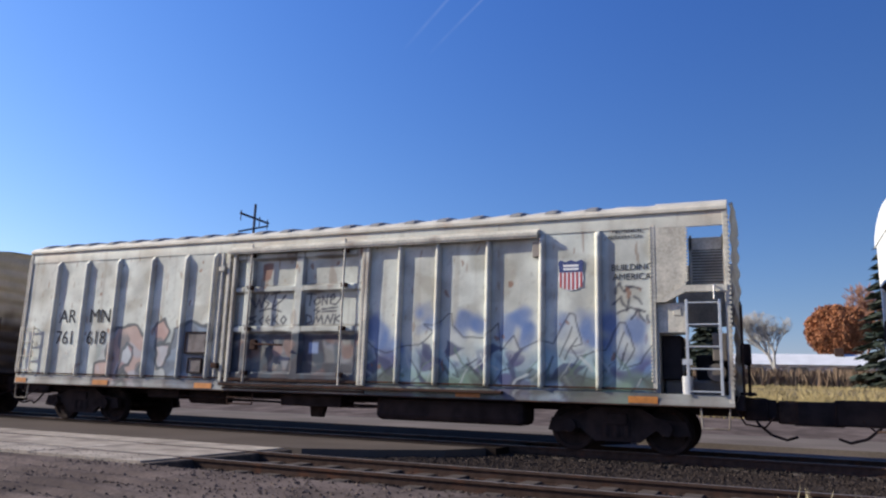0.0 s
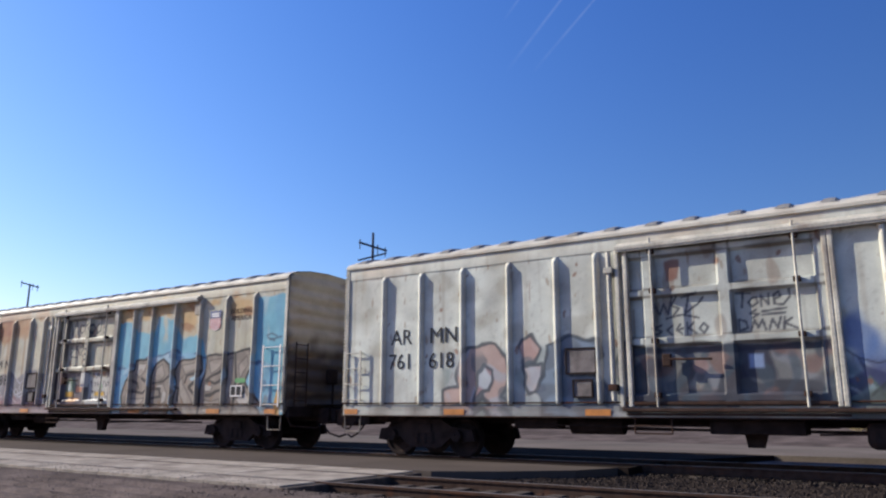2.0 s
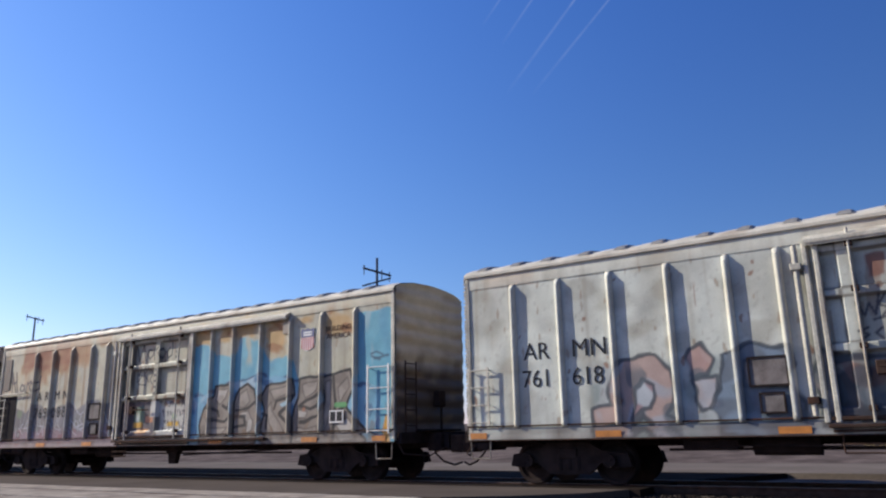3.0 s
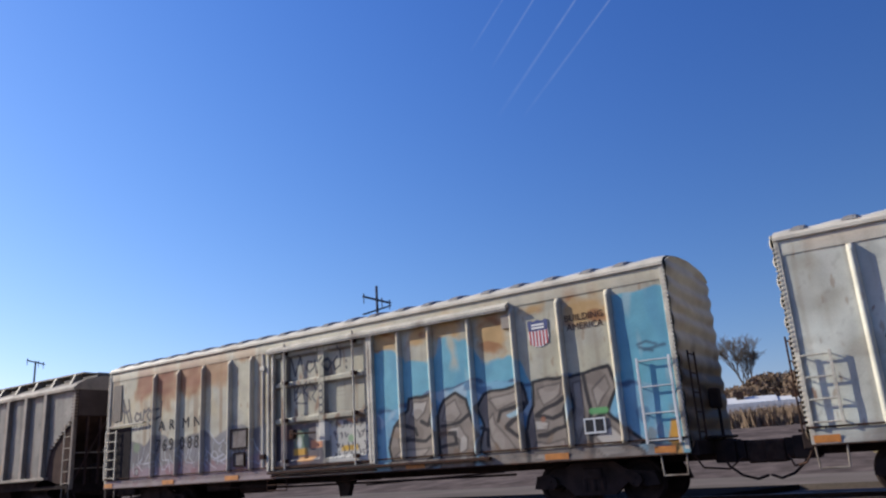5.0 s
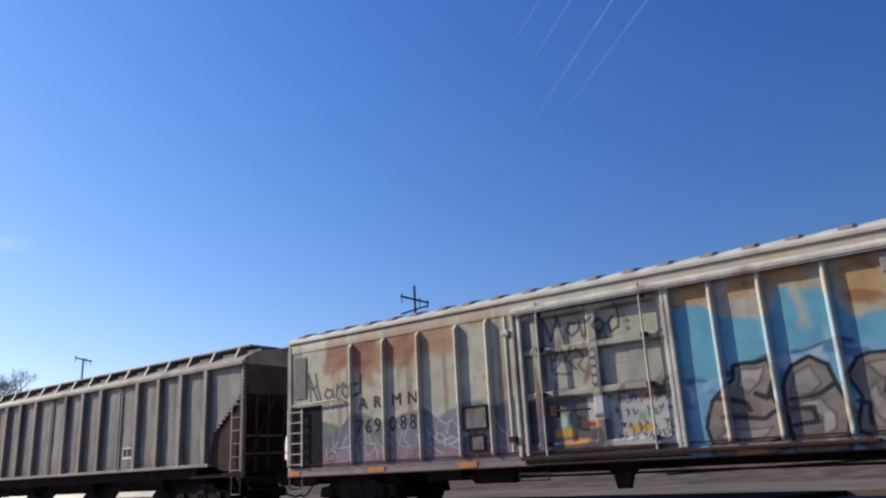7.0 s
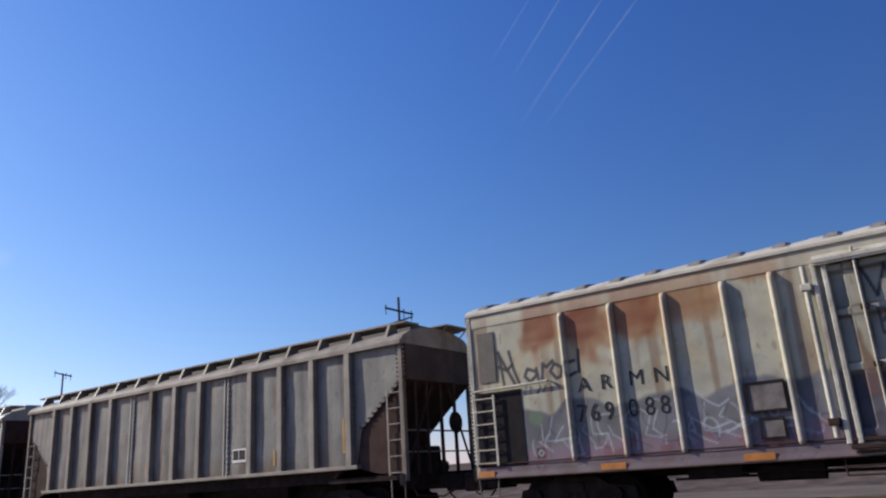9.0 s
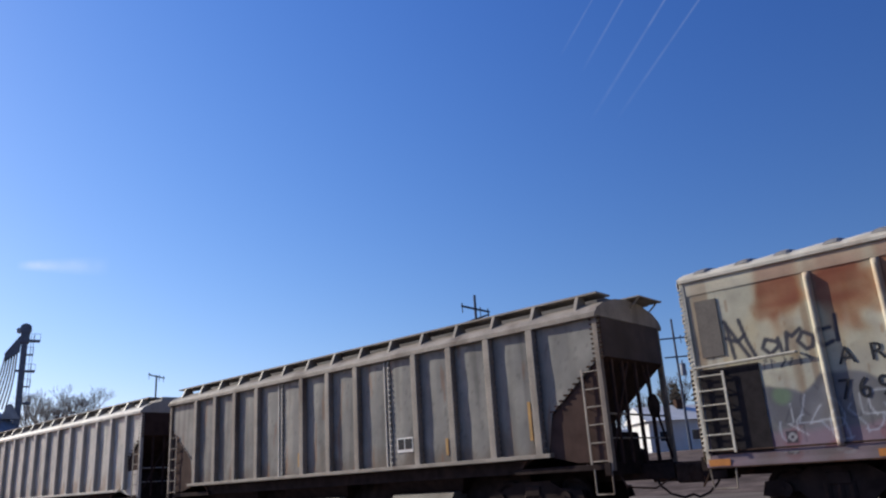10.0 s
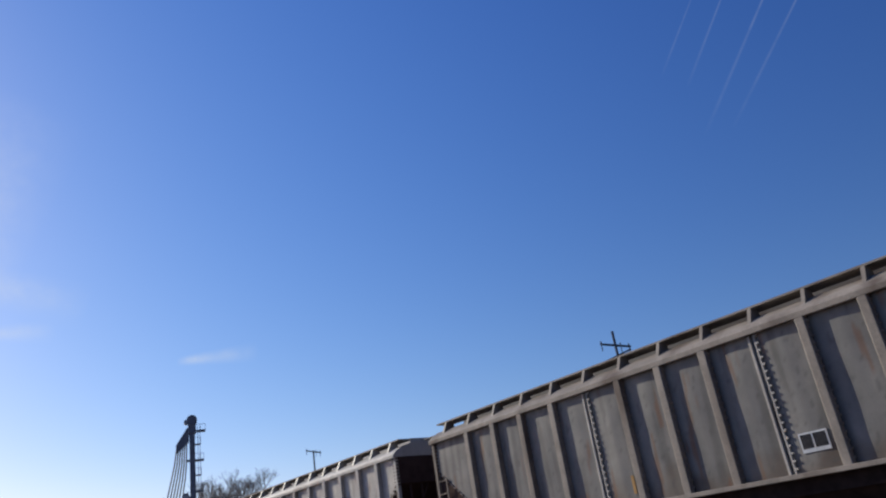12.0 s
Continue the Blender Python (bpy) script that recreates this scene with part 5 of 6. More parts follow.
# ---- covered hopper cars ----
def hopper_car(label, centre, main, ribm, ribs, splices, tone, endm, length=17.9, eave=4.22, decks=True):
    """A covered hopper with outside posts, sloping end sheets, end cages and bottom outlets."""
    car = thing("covered_hopper_car", label, "railway car", (centre, TRACK_Y, RAIL_Z), "cars of the freight train")
    h = length / 2
    foot = 1.36
    side = [(-h + 1.6, foot), (h - 1.6, foot), (h - 1.45, 2.2), (h - 0.02, 3.35), (h - 0.02, eave), (-h + 0.02, eave), (-h + 0.02, 3.35), (-h + 1.45, 2.2)]
    part("side_sheet", bmof(prism(side, 1, 1.36, 1.40)), main, car)

    def low_edge(X):
        return np.interp(np.abs(X), [0, h - 1.6, h - 1.45, h - 0.02, h], [foot, foot, 2.2, 3.35, 3.37])

    knots = sorted(list(ribs) + list(splices))

    def bulge(X, Z):
        near = np.min(np.abs(X[..., None] - np.array(knots) - 0.08), -1)
        return -1.395 - 0.03 * np.clip(near / 0.5, 0, 1) ** 0.7 + 0.008 * wave(X, Z, 3, 5)

    def stain(X, Z):
        c = np.broadcast_to(np.array(tone), X.shape + (3,)).copy()
        c = blend(c, np.array(tone) * 0.62, 0.8 * soft(wave(X * 5, Z * 0.3, 2.0, int(abs(centre))), 0.0, 0.8))
        c = blend(c, np.array(tone) * np.array((1.25, 1.25, 1.22)), 0.7 * soft(wave(X * 2, Z * 0.4, 2.6, 3 + int(abs(centre))), 0.1, 0.8))
        c = blend(c, np.array(tone) * np.array((0.62, 0.50, 0.42)), 0.8 * soft(2.0 + 0.35 * wave(X, Z, 4, 6) - Z, 0, 0.7))
        c = blend(c, (0.20, 0.085, 0.035), 0.5 * soft(wave(X * 4, Z * 0.6, 3.2, 8 + int(abs(centre))), 0.75, 1.0))
        return blend(c, np.array(tone) * 0.5, 0.5 * soft(wave(X * 2, Z * 2, 9, 9), 0.55, 0.95))

    xs = np.arange(-h + 0.02, h, 0.06)
    us = np.linspace(0, 1, 40)
    X, U = np.meshgrid(xs, us)
    Z = low_edge(X) + (eave - 0.02 - low_edge(X)) * U
    idx = np.arange(X.size).reshape(X.shape)
    faces = np.stack([idx[:-1, :-1], idx[:-1, 1:], idx[1:, 1:], idx[1:, :-1]], -1).reshape(-1, 4)
    sheet("side_sheet", np.stack([X, bulge(X, Z), Z], -1).reshape(-1, 3), faces, stain(X, Z).reshape(-1, 3), M_PAINT, car, "stained bulging steel side")
    for s in (-1, 1):
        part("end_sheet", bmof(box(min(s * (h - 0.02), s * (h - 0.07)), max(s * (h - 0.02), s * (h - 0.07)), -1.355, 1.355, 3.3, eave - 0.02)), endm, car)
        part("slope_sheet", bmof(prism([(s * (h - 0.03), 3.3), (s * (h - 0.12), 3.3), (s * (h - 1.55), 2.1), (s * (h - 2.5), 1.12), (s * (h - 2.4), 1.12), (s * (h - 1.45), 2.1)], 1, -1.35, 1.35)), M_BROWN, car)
    # roof with a rounded eave, hatch trough and running boards
    bm = bmesh.new()
    sec = [(-1.50, eave - 0.06), (-1.52, eave + 0.04), (-1.44, eave + 0.13), (-1.15, eave + 0.28), (-0.6, eave + 0.42), (0, eave + 0.46), (0.6, eave + 0.42), (1.15, eave + 0.28), (1.44, eave + 0.13), (1.52, eave + 0.04), (1.50, eave - 0.06)]
    prism(sec, 0, -h, h)(bm)
    part("roof", bm, ribm, car)
    part("roof_edge", bmof(box(-h, h, -1.56, -1.49, eave - 0.09, eave + 0.03, 0.015), box(-h, h, 1.49, 1.56, eave - 0.09, eave + 0.03, 0.015)), ribm, car)
    for k in range(15):
        x = -h + 0.6 + (length - 1.2) * k / 14
        part("roof_bracket", bmof(prism([(-1.40, eave + 0.12), (-1.22, eave + 0.50), (-1.0, eave + 0.50), (-0.9, eave + 0.28)], 0, x - 0.04, x + 0.04)), ribm, car)
    for y in (-0.92, 0.92):
        part("running_board", bmof(box(-h + 0.1, h - 0.1, y - 0.3, y + 0.3, eave + 0.49, eave + 0.53)), M_GREYRIB, car)
    for s in (-1, 1) if decks else ():
        part("roof_end_platform", bmof(box(min(s * (h - 0.5), s * (h + 0.3)), max(s * (h - 0.5), s * (h + 0.3)), 0.0, 1.15, eave + 0.50, eave + 0.53), rod((s * (h + 0.25), 0.1, eave + 0.5), (s * (h - 0.05), 0.1, eave + 0.25), 0.02), rod((s * (h + 0.25), 1.0, eave + 0.5), (s * (h - 0.05), 1.0, eave + 0.25), 0.02)), M_GREYRIB, car)
    part("hatch_trough", bmof(box(-h + 0.5, h - 0.5, -0.45, 0.45, eave + 0.42, eave + 0.62, 0.03)), main, car)
    for x in ribs:
        bm = bmof(box(x + 0.03, x + 0.22, -1.555, -1.40, foot, eave - 0.05, 0.02))
        for k in range(18):
            z = foot + 0.12 + 0.15 * k
            box(x + 0.20, x + 0.245, -1.50, -1.40, z, z + 0.045)(bm)
        part("side_post", bm, ribm, car)
    part("side_sill", bmof(box(-h + 1.5, h - 1.5, -1.56, -1.36, foot - 0.06, foot + 0.03, 0.008), box(-h + 1.5, h - 1.5, 1.36, 1.54, foot - 0.06, foot + 0.03)), ribm, car)
    part("belly", bmof(prism([(-h + 2.1, foot - 0.05), (h - 2.1, foot - 0.05), (h - 2.6, 1.0), (-h + 2.6, 1.0)], 1, -1.3, 1.3)), M_BLACK, car)
    # dark block added between the bays to hide the sunlit ground behind
    part("bay_filler", bmof(box(-h + 2.7, h - 2.7, -0.7, 0.7, 0.42, 1.02)), M_BLACK, car)
    for x in (-5.3, -1.05, 3.2):
        bm = bmesh.new()
        lo = [bm.verts.new(v) for v in ((x - 0.85, -0.62, 0.36), (x + 0.85, -0.62, 0.36), (x + 0.85, 0.62, 0.36), (x - 0.85, 0.62, 0.36))]
        hi = [bm.verts.new(v) for v in ((x - 1.5, -1.25, 1.05), (x + 1.5, -1.25, 1.05), (x + 1.5, 1.25, 1.05), (x - 1.5, 1.25, 1.05))]
        for a in range(4):
            bm.faces.new((lo[a], lo[(a + 1) % 4], hi[(a + 1) % 4], hi[a]))
        bm.faces.new(lo[::-1])
        part("hopper_bay", bm, M_BLACK, car)
        outlet = part("outlet_gate", bmof(prism([(-1.30, 0.44), (-1.30, 0.52), (-1.18, 0.68), (-0.55, 0.72), (-0.55, 0.44)], 0, x - 1.0, x + 1.1)), M_GREY, car, "pale dusty discharge gate")
        part("gate_rail", bmof(box(x - 1.15, x + 1.25, -1.37, -1.30, 0.38, 0.44)), M_GREY, outlet)
    for s in (-1, 1):
        xe = s * (h - 0.1)
        # end platform and cage
        part("end_platform", bmof(box(min(xe, s * (h - 2.6)), max(xe, s * (h - 2.6)), -1.40, 1.40, 0.98, 1.10, 0.01), box(min(xe, xe - s * 0.14), max(xe, xe - s * 0.14), -1.5, 1.5, 0.86, 1.12, 0.01)), M_BLACK, car)
        for y in (-1.42, 1.42):
            part("corner_post", bmof(box(xe - 0.06, xe + 0.06, y - 0.06, y + 0.06, 0.95, eave, 0.01)), M_GREYRIB if ribm is M_GREYRIB else ribm, car)
        for y in (-0.95, -0.5, 0.1, 0.7):
            part("end_post", bmof(box(xe - 0.035, xe + 0.035, y - 0.04, y + 0.04, 1.08, 3.40, 0.01), box(xe + s * 0.03 - 0.03, xe + s * 0.03 + 0.03, y - 0.04, y + 0.04, 3.3, eave, 0.01)), M_WHITE if endm is M_WHITE else M_BROWN, car)
        part("end_rail", bmof(rod((xe, -1.42, 2.1), (xe, 1.42, 2.1), 0.022, 6), rod((xe, -1.42, 1.6), (xe, 1.42, 1.6), 0.018, 6)), ribm, car)
        part("end_brace", bmof(rod((xe, -1.4, 1.1), (xe, -0.2, 3.3), 0.03, 6), rod((xe, 1.4, 1.1), (xe, 0.4, 3.3), 0.03, 6)), M_BROWN, car)
        part("brake_wheel", bmof(rod((xe + s * 0.1, 0.55, 2.3), (xe + s * 0.14, 0.55, 2.3), 0.27, 20)), M_BLACK, car)
        part("air_reservoir", bmof(rod((xe - s * 1.0, -1.1, 1.42), (xe - s * 1.0, 0.3, 1.42), 0.24, 16), box(min(xe - s * 0.3, xe - s * 0.75), max(xe - s * 0.3, xe - s * 0.75), -1.25, -0.5, 1.1, 1.95, 0.05)), M_BLACK, car)
        # dark plate added across the triangle, standing for the shade under the slope
        part("dark_end_plate", bmof(prism([(s * (h - 1.58), foot), (s * (h - 1.46), 2.19), (s * (h - 0.08), 3.3), (s * (h - 0.08), 2.05), (s * (h - 0.8), 1.3)], 1, -1.385, -1.34)), M_BROWN, car)
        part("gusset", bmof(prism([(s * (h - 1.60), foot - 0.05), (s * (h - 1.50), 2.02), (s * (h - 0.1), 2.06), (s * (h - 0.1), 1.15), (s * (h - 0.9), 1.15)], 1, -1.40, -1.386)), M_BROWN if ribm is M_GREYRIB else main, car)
        a, b = sorted((s * (h - 0.12), s * (h - 0.55)))
        ladder(car, a, b, -1.47, 1.15, 3.0, 6, M_GREYRIB)
        bm = bmesh.new()
        for k in range(9):
            z = 3.25 + 0.105 * k
            box(s * (h - 0.1) - 0.13, s * (h - 0.1) + 0.13, -1.47, -1.40, z, z + 0.03)(bm)
        for k in range(11):
            u = k / 10
            cx, cz = s * (h - 1.42 + 1.3 * u), 2.26 + 1.06 * u
            box(cx - 0.05, cx + 0.05, -1.45, -1.38, cz - 0.015, cz + 0.02)(bm)
        tagged(part("weld_tabs", bm, M_BROWN, car), kind="stuff")
        part("brake_gear", bmof(box(min(xe - s * 0.2, xe - s * 0.8), max(xe - s * 0.2, xe - s * 0.8), -0.6, 0.3, 1.1, 1.75, 0.06), rod((xe - s * 0.5, -1.0, 1.25), (xe - s * 0.5, 0.8, 1.25), 0.16, 12)), M_BLACK, car)
        a, b = sorted((s * (h - 0.5), s * (h - 0.1)))
        part("sill_step", bmof(bent([(a, -1.47, 1.0), (a, -1.47, 0.5), (b, -1.47, 0.5), (b, -1.47, 1.0)], 0.017)), ribm, car)
    for x in splices:
        bm = bmof(box(x - 0.07, x - 0.01, -1.47, -1.40, foot, eave - 0.1, 0.01), box(x + 0.05, x + 0.09, -1.45, -1.40, foot, eave - 0.1, 0.008))
        for k in range(19):
            z = foot + 0.1 + 0.145 * k
            box(x + 0.07, x + 0.14, -1.455, -1.41, z, z + 0.04)(bm)
        # light grey puts the bright highlights of the splice into its colour
        part("riveted_splice", bm, M_LIGHTGREY, car)
    running_gear(car, 6.6, h + 1.0)
    CARS.append(car)
    return car


third = hopper_car("dusty grey covered hopper car with outside posts", -49.75, M_GREY, M_GREYRIB,
                   [-7.2, -6.0, -4.83, -3.6, -1.32, -0.12, 1.09, 3.35, 4.57, 5.78, 7.05], (-2.35, 2.35), (0.195, 0.185, 0.17), M_SHADEDEND)
part("placard", bmof(box(2.68, 3.24, -1.442, -1.425, 1.72, 2.08)), M_SILVER, third, "black notice with a white border")
for a, b in ((2.71, 2.93), (2.96, 3.21)):
    part("placard_field", bmof(box(a, b, -1.446, -1.442, 1.79, 2.05)), M_LETTER, third)
for x, z0, z1 in ((6.88, 1.7, 2.55), (4.35, 1.55, 1.95), (-1.5, 1.6, 2.0)):
    part("yellow_mark", bmof(box(x, x + 0.08, -1.436, -1.425, z0, z1)), M_YELLOW, third)
# end sheets in dark brown: their unlit side is put into the colour
fourth = hopper_car("light grey covered hopper car with many posts", -69.7, M_LIGHTGREY, M_LIGHTGREY, [-7.6 + 1.27 * k for k in range(13)], (), (0.45, 0.42, 0.375), M_BROWN)


def round_hopper(label, centre, main, length=17.6):
    """A covered hopper with plain bulging sides."""
    car = thing("covered_hopper_car", label, "railway car", (centre, TRACK_Y, RAIL_Z), "cars of the freight train")
    h = length / 2
    sec = []
    for k in range(19):
        a = radians(-62 + 124 * k / 18)
        sec.append((-0.18 - 1.36 * math.cos(a) + 0.02, 2.85 + 1.62 * math.sin(a)))
    sec += [(-y, z) for y, z in sec[::-1]]
    bm = bmesh.new()
    rings = []
    for x, cut in ((-h, 3.1), (-h + 0.9, 2.3), (-h + 2.0, 1.36), (h - 2.0, 1.36), (h - 0.9, 2.3), (h, 3.1)):
        rings.append([bm.verts.new((x, y, max(z, cut))) for y, z in sec])
    for a, b in zip(rings[:-1], rings[1:]):
        for q in range(len(sec)):
            bm.faces.new((a[q], a[(q + 1) % len(sec)], b[(q + 1) % len(sec)], b[q]))
    bm.faces.new(rings[0][::-1])
    bm.faces.new(rings[-1])
    bmesh.ops.recalc_face_normals(bm, faces=bm.faces)
    part("tank_body", bm, main, car, smooth=False)
    part("roof_edge", bmof(rod((-h, -1.12, 4.28), (h, -1.12, 4.28), 0.07), box(-h - 0.2, h + 0.2, -0.9, -0.3, 4.5, 4.54), box(-h + 0.4, h - 0.4, -0.4, 0.4, 4.3, 4.55, 0.03)), M_CREAM, car)
    part("side_sill", bmof(box(-h + 0.1, h - 0.1, -1.50, -1.3, 1.24, 1.38, 0.01)), M_CREAM, car)
    part("panel", bmof(box(-1.3, 0.3, -1.542, -1.53, 2.6, 3.2)), M_CREAM, car, "pale square stencil panel")
    for s in (-1, 1):
        xe = s * (h - 0.1)
        part("end_platform", bmof(box(min(xe, xe - s * 2.2), max(xe, xe - s * 2.2), -1.4, 1.4, 0.98, 1.1)), M_BROWN, car)
        for y in (-1.3, -0.5, 0.5, 1.3):
            part("end_post", bmof(box(xe - 0.05, xe + 0.05, y - 0.05, y + 0.05, 1.05, 4.1)), M_BROWN, car)
        a, b = sorted((s * (h - 0.1), s * (h - 0.5)))
        ladder(car, a, b, -1.42, 1.15, 4.0, 8, M_BROWN)
    for x in (-4.0, 0, 4.0):
        part("hopper_bay", bmof(prism([(x - 1.7, 1.3), (x + 1.7, 1.3), (x + 0.7, 0.4), (x - 0.7, 0.4)], 1, -1.1, 1.1)), M_BLACK, car)
    running_gear(car, 6.4, h + 0.95)
    CARS.append(car)
    return car


round_hopper("beige round-sided covered hopper car", -89.3, M_BEIGE)
round_hopper("beige round-sided covered hopper car", -108.9, M_BEIGE)
leader = hopper_car("white covered hopper car with sloping ends", 10.95, M_WHITE, M_WHITE, [-7.4 + 1.24 * k for k in range(13)], (), (0.74, 0.72, 0.68), M_WHITE, length=18.0, decks=False)
part("coupler_head", bmof(box(-10.7, -9.85, -0.18, 0.18, 0.6, 1.04, 0.04), box(-10.0, -8.4, -0.34, 0.34, 0.62, 1.08, 0.04)), M_BLACK, leader)


# ---- ground, road and tracks ----
GROUND_Y = [-900, -200, -60, -20, -6, 0, 4, 7, 7.9, 8.3, 10.9, 11.3, 12.2, 13.2, 14.2, 16.9, 17.6, 19, 24, 28, 33, 38, 46, 60, 160, 400, 1500]
GROUND_Z = [-0.6, -0.6, -0.6, -0.55, -0.5, -0.5, -0.28, -0.04, 0.02, -0.08, -0.10, -0.10, -0.06, -0.08, -0.08, -0.08, -0.06, -0.05, -0.05, 0.0, 0.4, 1.2, 1.9, 2.15, 2.4, 2.4, 2.4]


def ground_sheet():
    xs = [-1500, -400, -150, -80, -60, -45, -30, -20, -14, -9, -7.7, -6, -3, 0, 4, 8, 14, 22, 40, 80, 200, 1500]
    bm = bmesh.new()
    rows = [[bm.verts.new((x, y, h)) for x in xs] for y, h in zip(GROUND_Y, GROUND_Z)]
    for a, b in zip(rows[:-1], rows[1:]):
        for q in range(len(xs) - 1):
            bm.faces.new((a[q], a[q + 1], b[q + 1], b[q]))
    ob = part("ground", bm, M_GROUND)
    ob.data.materials.append(M_TRACKDIRT)
    for face in ob.data.polygons:
        if 8.3 < face.center.y < 14.2 and face.center.x > -7.7:
            face.material_index = 1
    return tagged(ob, "dry grey-brown gravel ground, darker between the tracks", "ground", kind="structure")


ground_sheet()


def slab(name, outline, z0, z1, material, label, category):
    return tagged(part(name, bmof(prism(outline, 2, z0, z1)), material), label, category, kind="structure")


slab("road", [(-60, 11.25), (-7.6, 11.25), (-6.6, 11.9), (-5.6, 12.9), (-5.2, 13.95), (-60, 13.95)], -0.12, 0.07, M_ASPHALT, "smooth grey asphalt between the two tracks", "road")
# shoulder strip as deep as the train's shadow, coloured dark for it
slab("road_shoulder", [(-60, 16.82), (-4.8, 16.82), (-3.5, 20.0), (-60, 20.0)], -0.12, 0.073, M_BED, "asphalt beyond the main track, the train's shadow in its dark colour", "road")
slab("road_beyond", [(-60, 20.01), (60, 20.01), (60, 25.5), (-60, 25.5)], -0.12, 0.075, M_FAR, "sunlit pale gravel beyond the track", "road")
slab("crossing_bed", [(-60, 13.96), (-5.0, 13.96), (-5.0, 16.8), (-60, 16.8)], -0.12, 0.072, M_BED, "dark asphalt round the main rails, the train's shade in its colour", "road")


def wheel_ruts():
    """Low ridges of dirt thrown up along curved wheel tracks."""
    rs = random.Random(12)
    for k in range(9):
        y0, bend, tall = 4.6 + 0.36 * k, rs.uniform(0.012, 0.03), rs.uniform(0.03, 0.06)
        bm = bmesh.new()
        rows = []
        for q in range(26):
            x = -14.0 + 0.34 * q + rs.uniform(-0.03, 0.03)
            y = y0 - bend * max(0.0, x + 14.0) ** 1.6 * 0.5 + rs.uniform(-0.03, 0.03)
            ground_z = float(np.interp(y, GROUND_Y, GROUND_Z))
            fade = min(1.0, q / 4, (25 - q) / 4)
            rows.append([bm.verts.new((x, y + v, ground_z - 0.03 + fade * tall * lift * rs.uniform(0.7, 1.2) + 0.03 * lift * fade)) for v, lift in ((-0.16, 0.0), (-0.08, 0.7), (0.0, 1.0), (0.07, 0.8), (0.15, 0.0))])
        for a, b in zip(rows[:-1], rows[1:]):
            for v in range(4):
                bm.faces.new((a[v], b[v], b[v + 1], a[v + 1]))
        tagged(part("dirt_ridge", bm, M_GROUND, smooth=True), "low ridge of brown dirt beside a wheel rut", "dirt", "wheel ruts", kind="structure")


wheel_ruts()


def rail(x0, x1, y, z, label):
    sec = [(-0.07, 0), (0.07, 0), (0.07, 0.02), (0.012, 0.035), (0.012, 0.125), (0.036, 0.135), (0.036, 0.17), (-0.036, 0.17), (-0.036, 0.135), (-0.012, 0.125), (-0.012, 0.035), (-0.07, 0.02)]
    ob = part("rail", bmof(prism([(y + u, z - 0.17 + v) for u, v in sec], 0, x0, x1)), M_RUSTY)
    tagged(ob, label, "rail", "rails")
    part("running_surface", bmof(box(x0, x1, y - 0.03, y + 0.03, z, z + 0.003)), M_STEEL, ob)


NEAR = (8.78, 10.30)
for y in NEAR:
    rail(-60, 60, y, 0.06, "rusty steel rail of the side track")
for y in (TRACK_Y - 0.753, TRACK_Y + 0.753):
    rail(-260, 120, y, RAIL_Z, "steel rail of the main track")


def ties():
    side = thing("side_track_ties", "weathered timber ties of the side track", "railway tie", kind="structure")
    rs = random.Random(4)
    bm = bmof(box(-0.115, 0.115, -1.28, 1.28, -0.17, 0.0, 0.012))
    me = bpy.data.meshes.new("tie")
    bm.to_mesh(me)
    bm.free()
    me.materials.append(M_TIE)
    for k in range(62):
        ob = new("tie", me)
        ob.parent = side
        ob.matrix_basis = pose(-7.9 + 0.53 * k, 9.54 + rs.uniform(-0.05, 0.05), -0.062 + rs.uniform(-0.01, 0.015), 0, 0, rs.uniform(-1.5, 1.5))
    main = thing("main_track_ties", "dark timber ties of the main track", "railway tie", kind="structure")
    for k in range(70):
        ob = new("tie", me)
        ob.parent = main
        ob.matrix_basis = pose(-5.0 + 0.53 * k, TRACK_Y, -0.07 + rs.uniform(-0.01, 0.01), 0, 0, rs.uniform(-1, 1))


ties()


def crossing_panels():
    """Worn concrete panels in and beside the side track."""
    rs = random.Random(8)
    base = thing("crossing_panels", "worn pale concrete crossing panels across the side track", "crossing panel", kind="structure")
    for y0, y1 in ((7.95, 8.70), (8.90, 10.18), (10.40, 11.22)):
        for k in range(22):
            x1 = -7.95 - 2.2 * k
            bm = bmof(box(x1 - 2.196, x1, y0, y1, -0.1, 0.062 + rs.uniform(-0.004, 0.004), 0.006))
            part("panel", bm, M_CONCRETE, base)
    part("edge_timber", bmof(box(-7.93, -7.75, 7.9, 11.2, -0.12, 0.04, 0.02)), M_TIE, base)


crossing_panels()


def stones(name, count, area, size, material, label, seed):
    """Loose stones strewn over a stretch of ground, as one object."""
    rs = np.random.RandomState(seed)
    base = np.array([(1, 0, -0.2), (-0.5, 0.87, -0.2), (-0.5, -0.87, -0.2), (0.2, 0.1, 0.8)])
    f = np.array([(0, 1, 3), (1, 2, 3), (2, 0, 3)])
    x0, x1, y0, y1, z = area
    yy = rs.uniform(y0, y1, count)
    a = rs.uniform(0, 6.28, count)
    s = size * rs.uniform(0.4, 1.3, count)
    c = np.stack([rs.uniform(x0, x1, count), yy, np.interp(yy, GROUND_Y, GROUND_Z) + z], -1)
    ca, sa2 = np.cos(a), np.sin(a)
    v = np.empty((count, 4, 3))
    jit = base[None] * rs.uniform(0.6, 1.3, (count, 4, 3))
    v[..., 0] = (jit[..., 0] * ca[:, None] - jit[..., 1] * sa2[:, None]) * s[:, None] + c[:, 0:1]
    v[..., 1] = (jit[..., 0] * sa2[:, None] + jit[..., 1] * ca[:, None]) * s[:, None] + c[:, 1:2]
    v[..., 2] = jit[..., 2] * s[:, None] * 0.8 + c[:, 2:3]
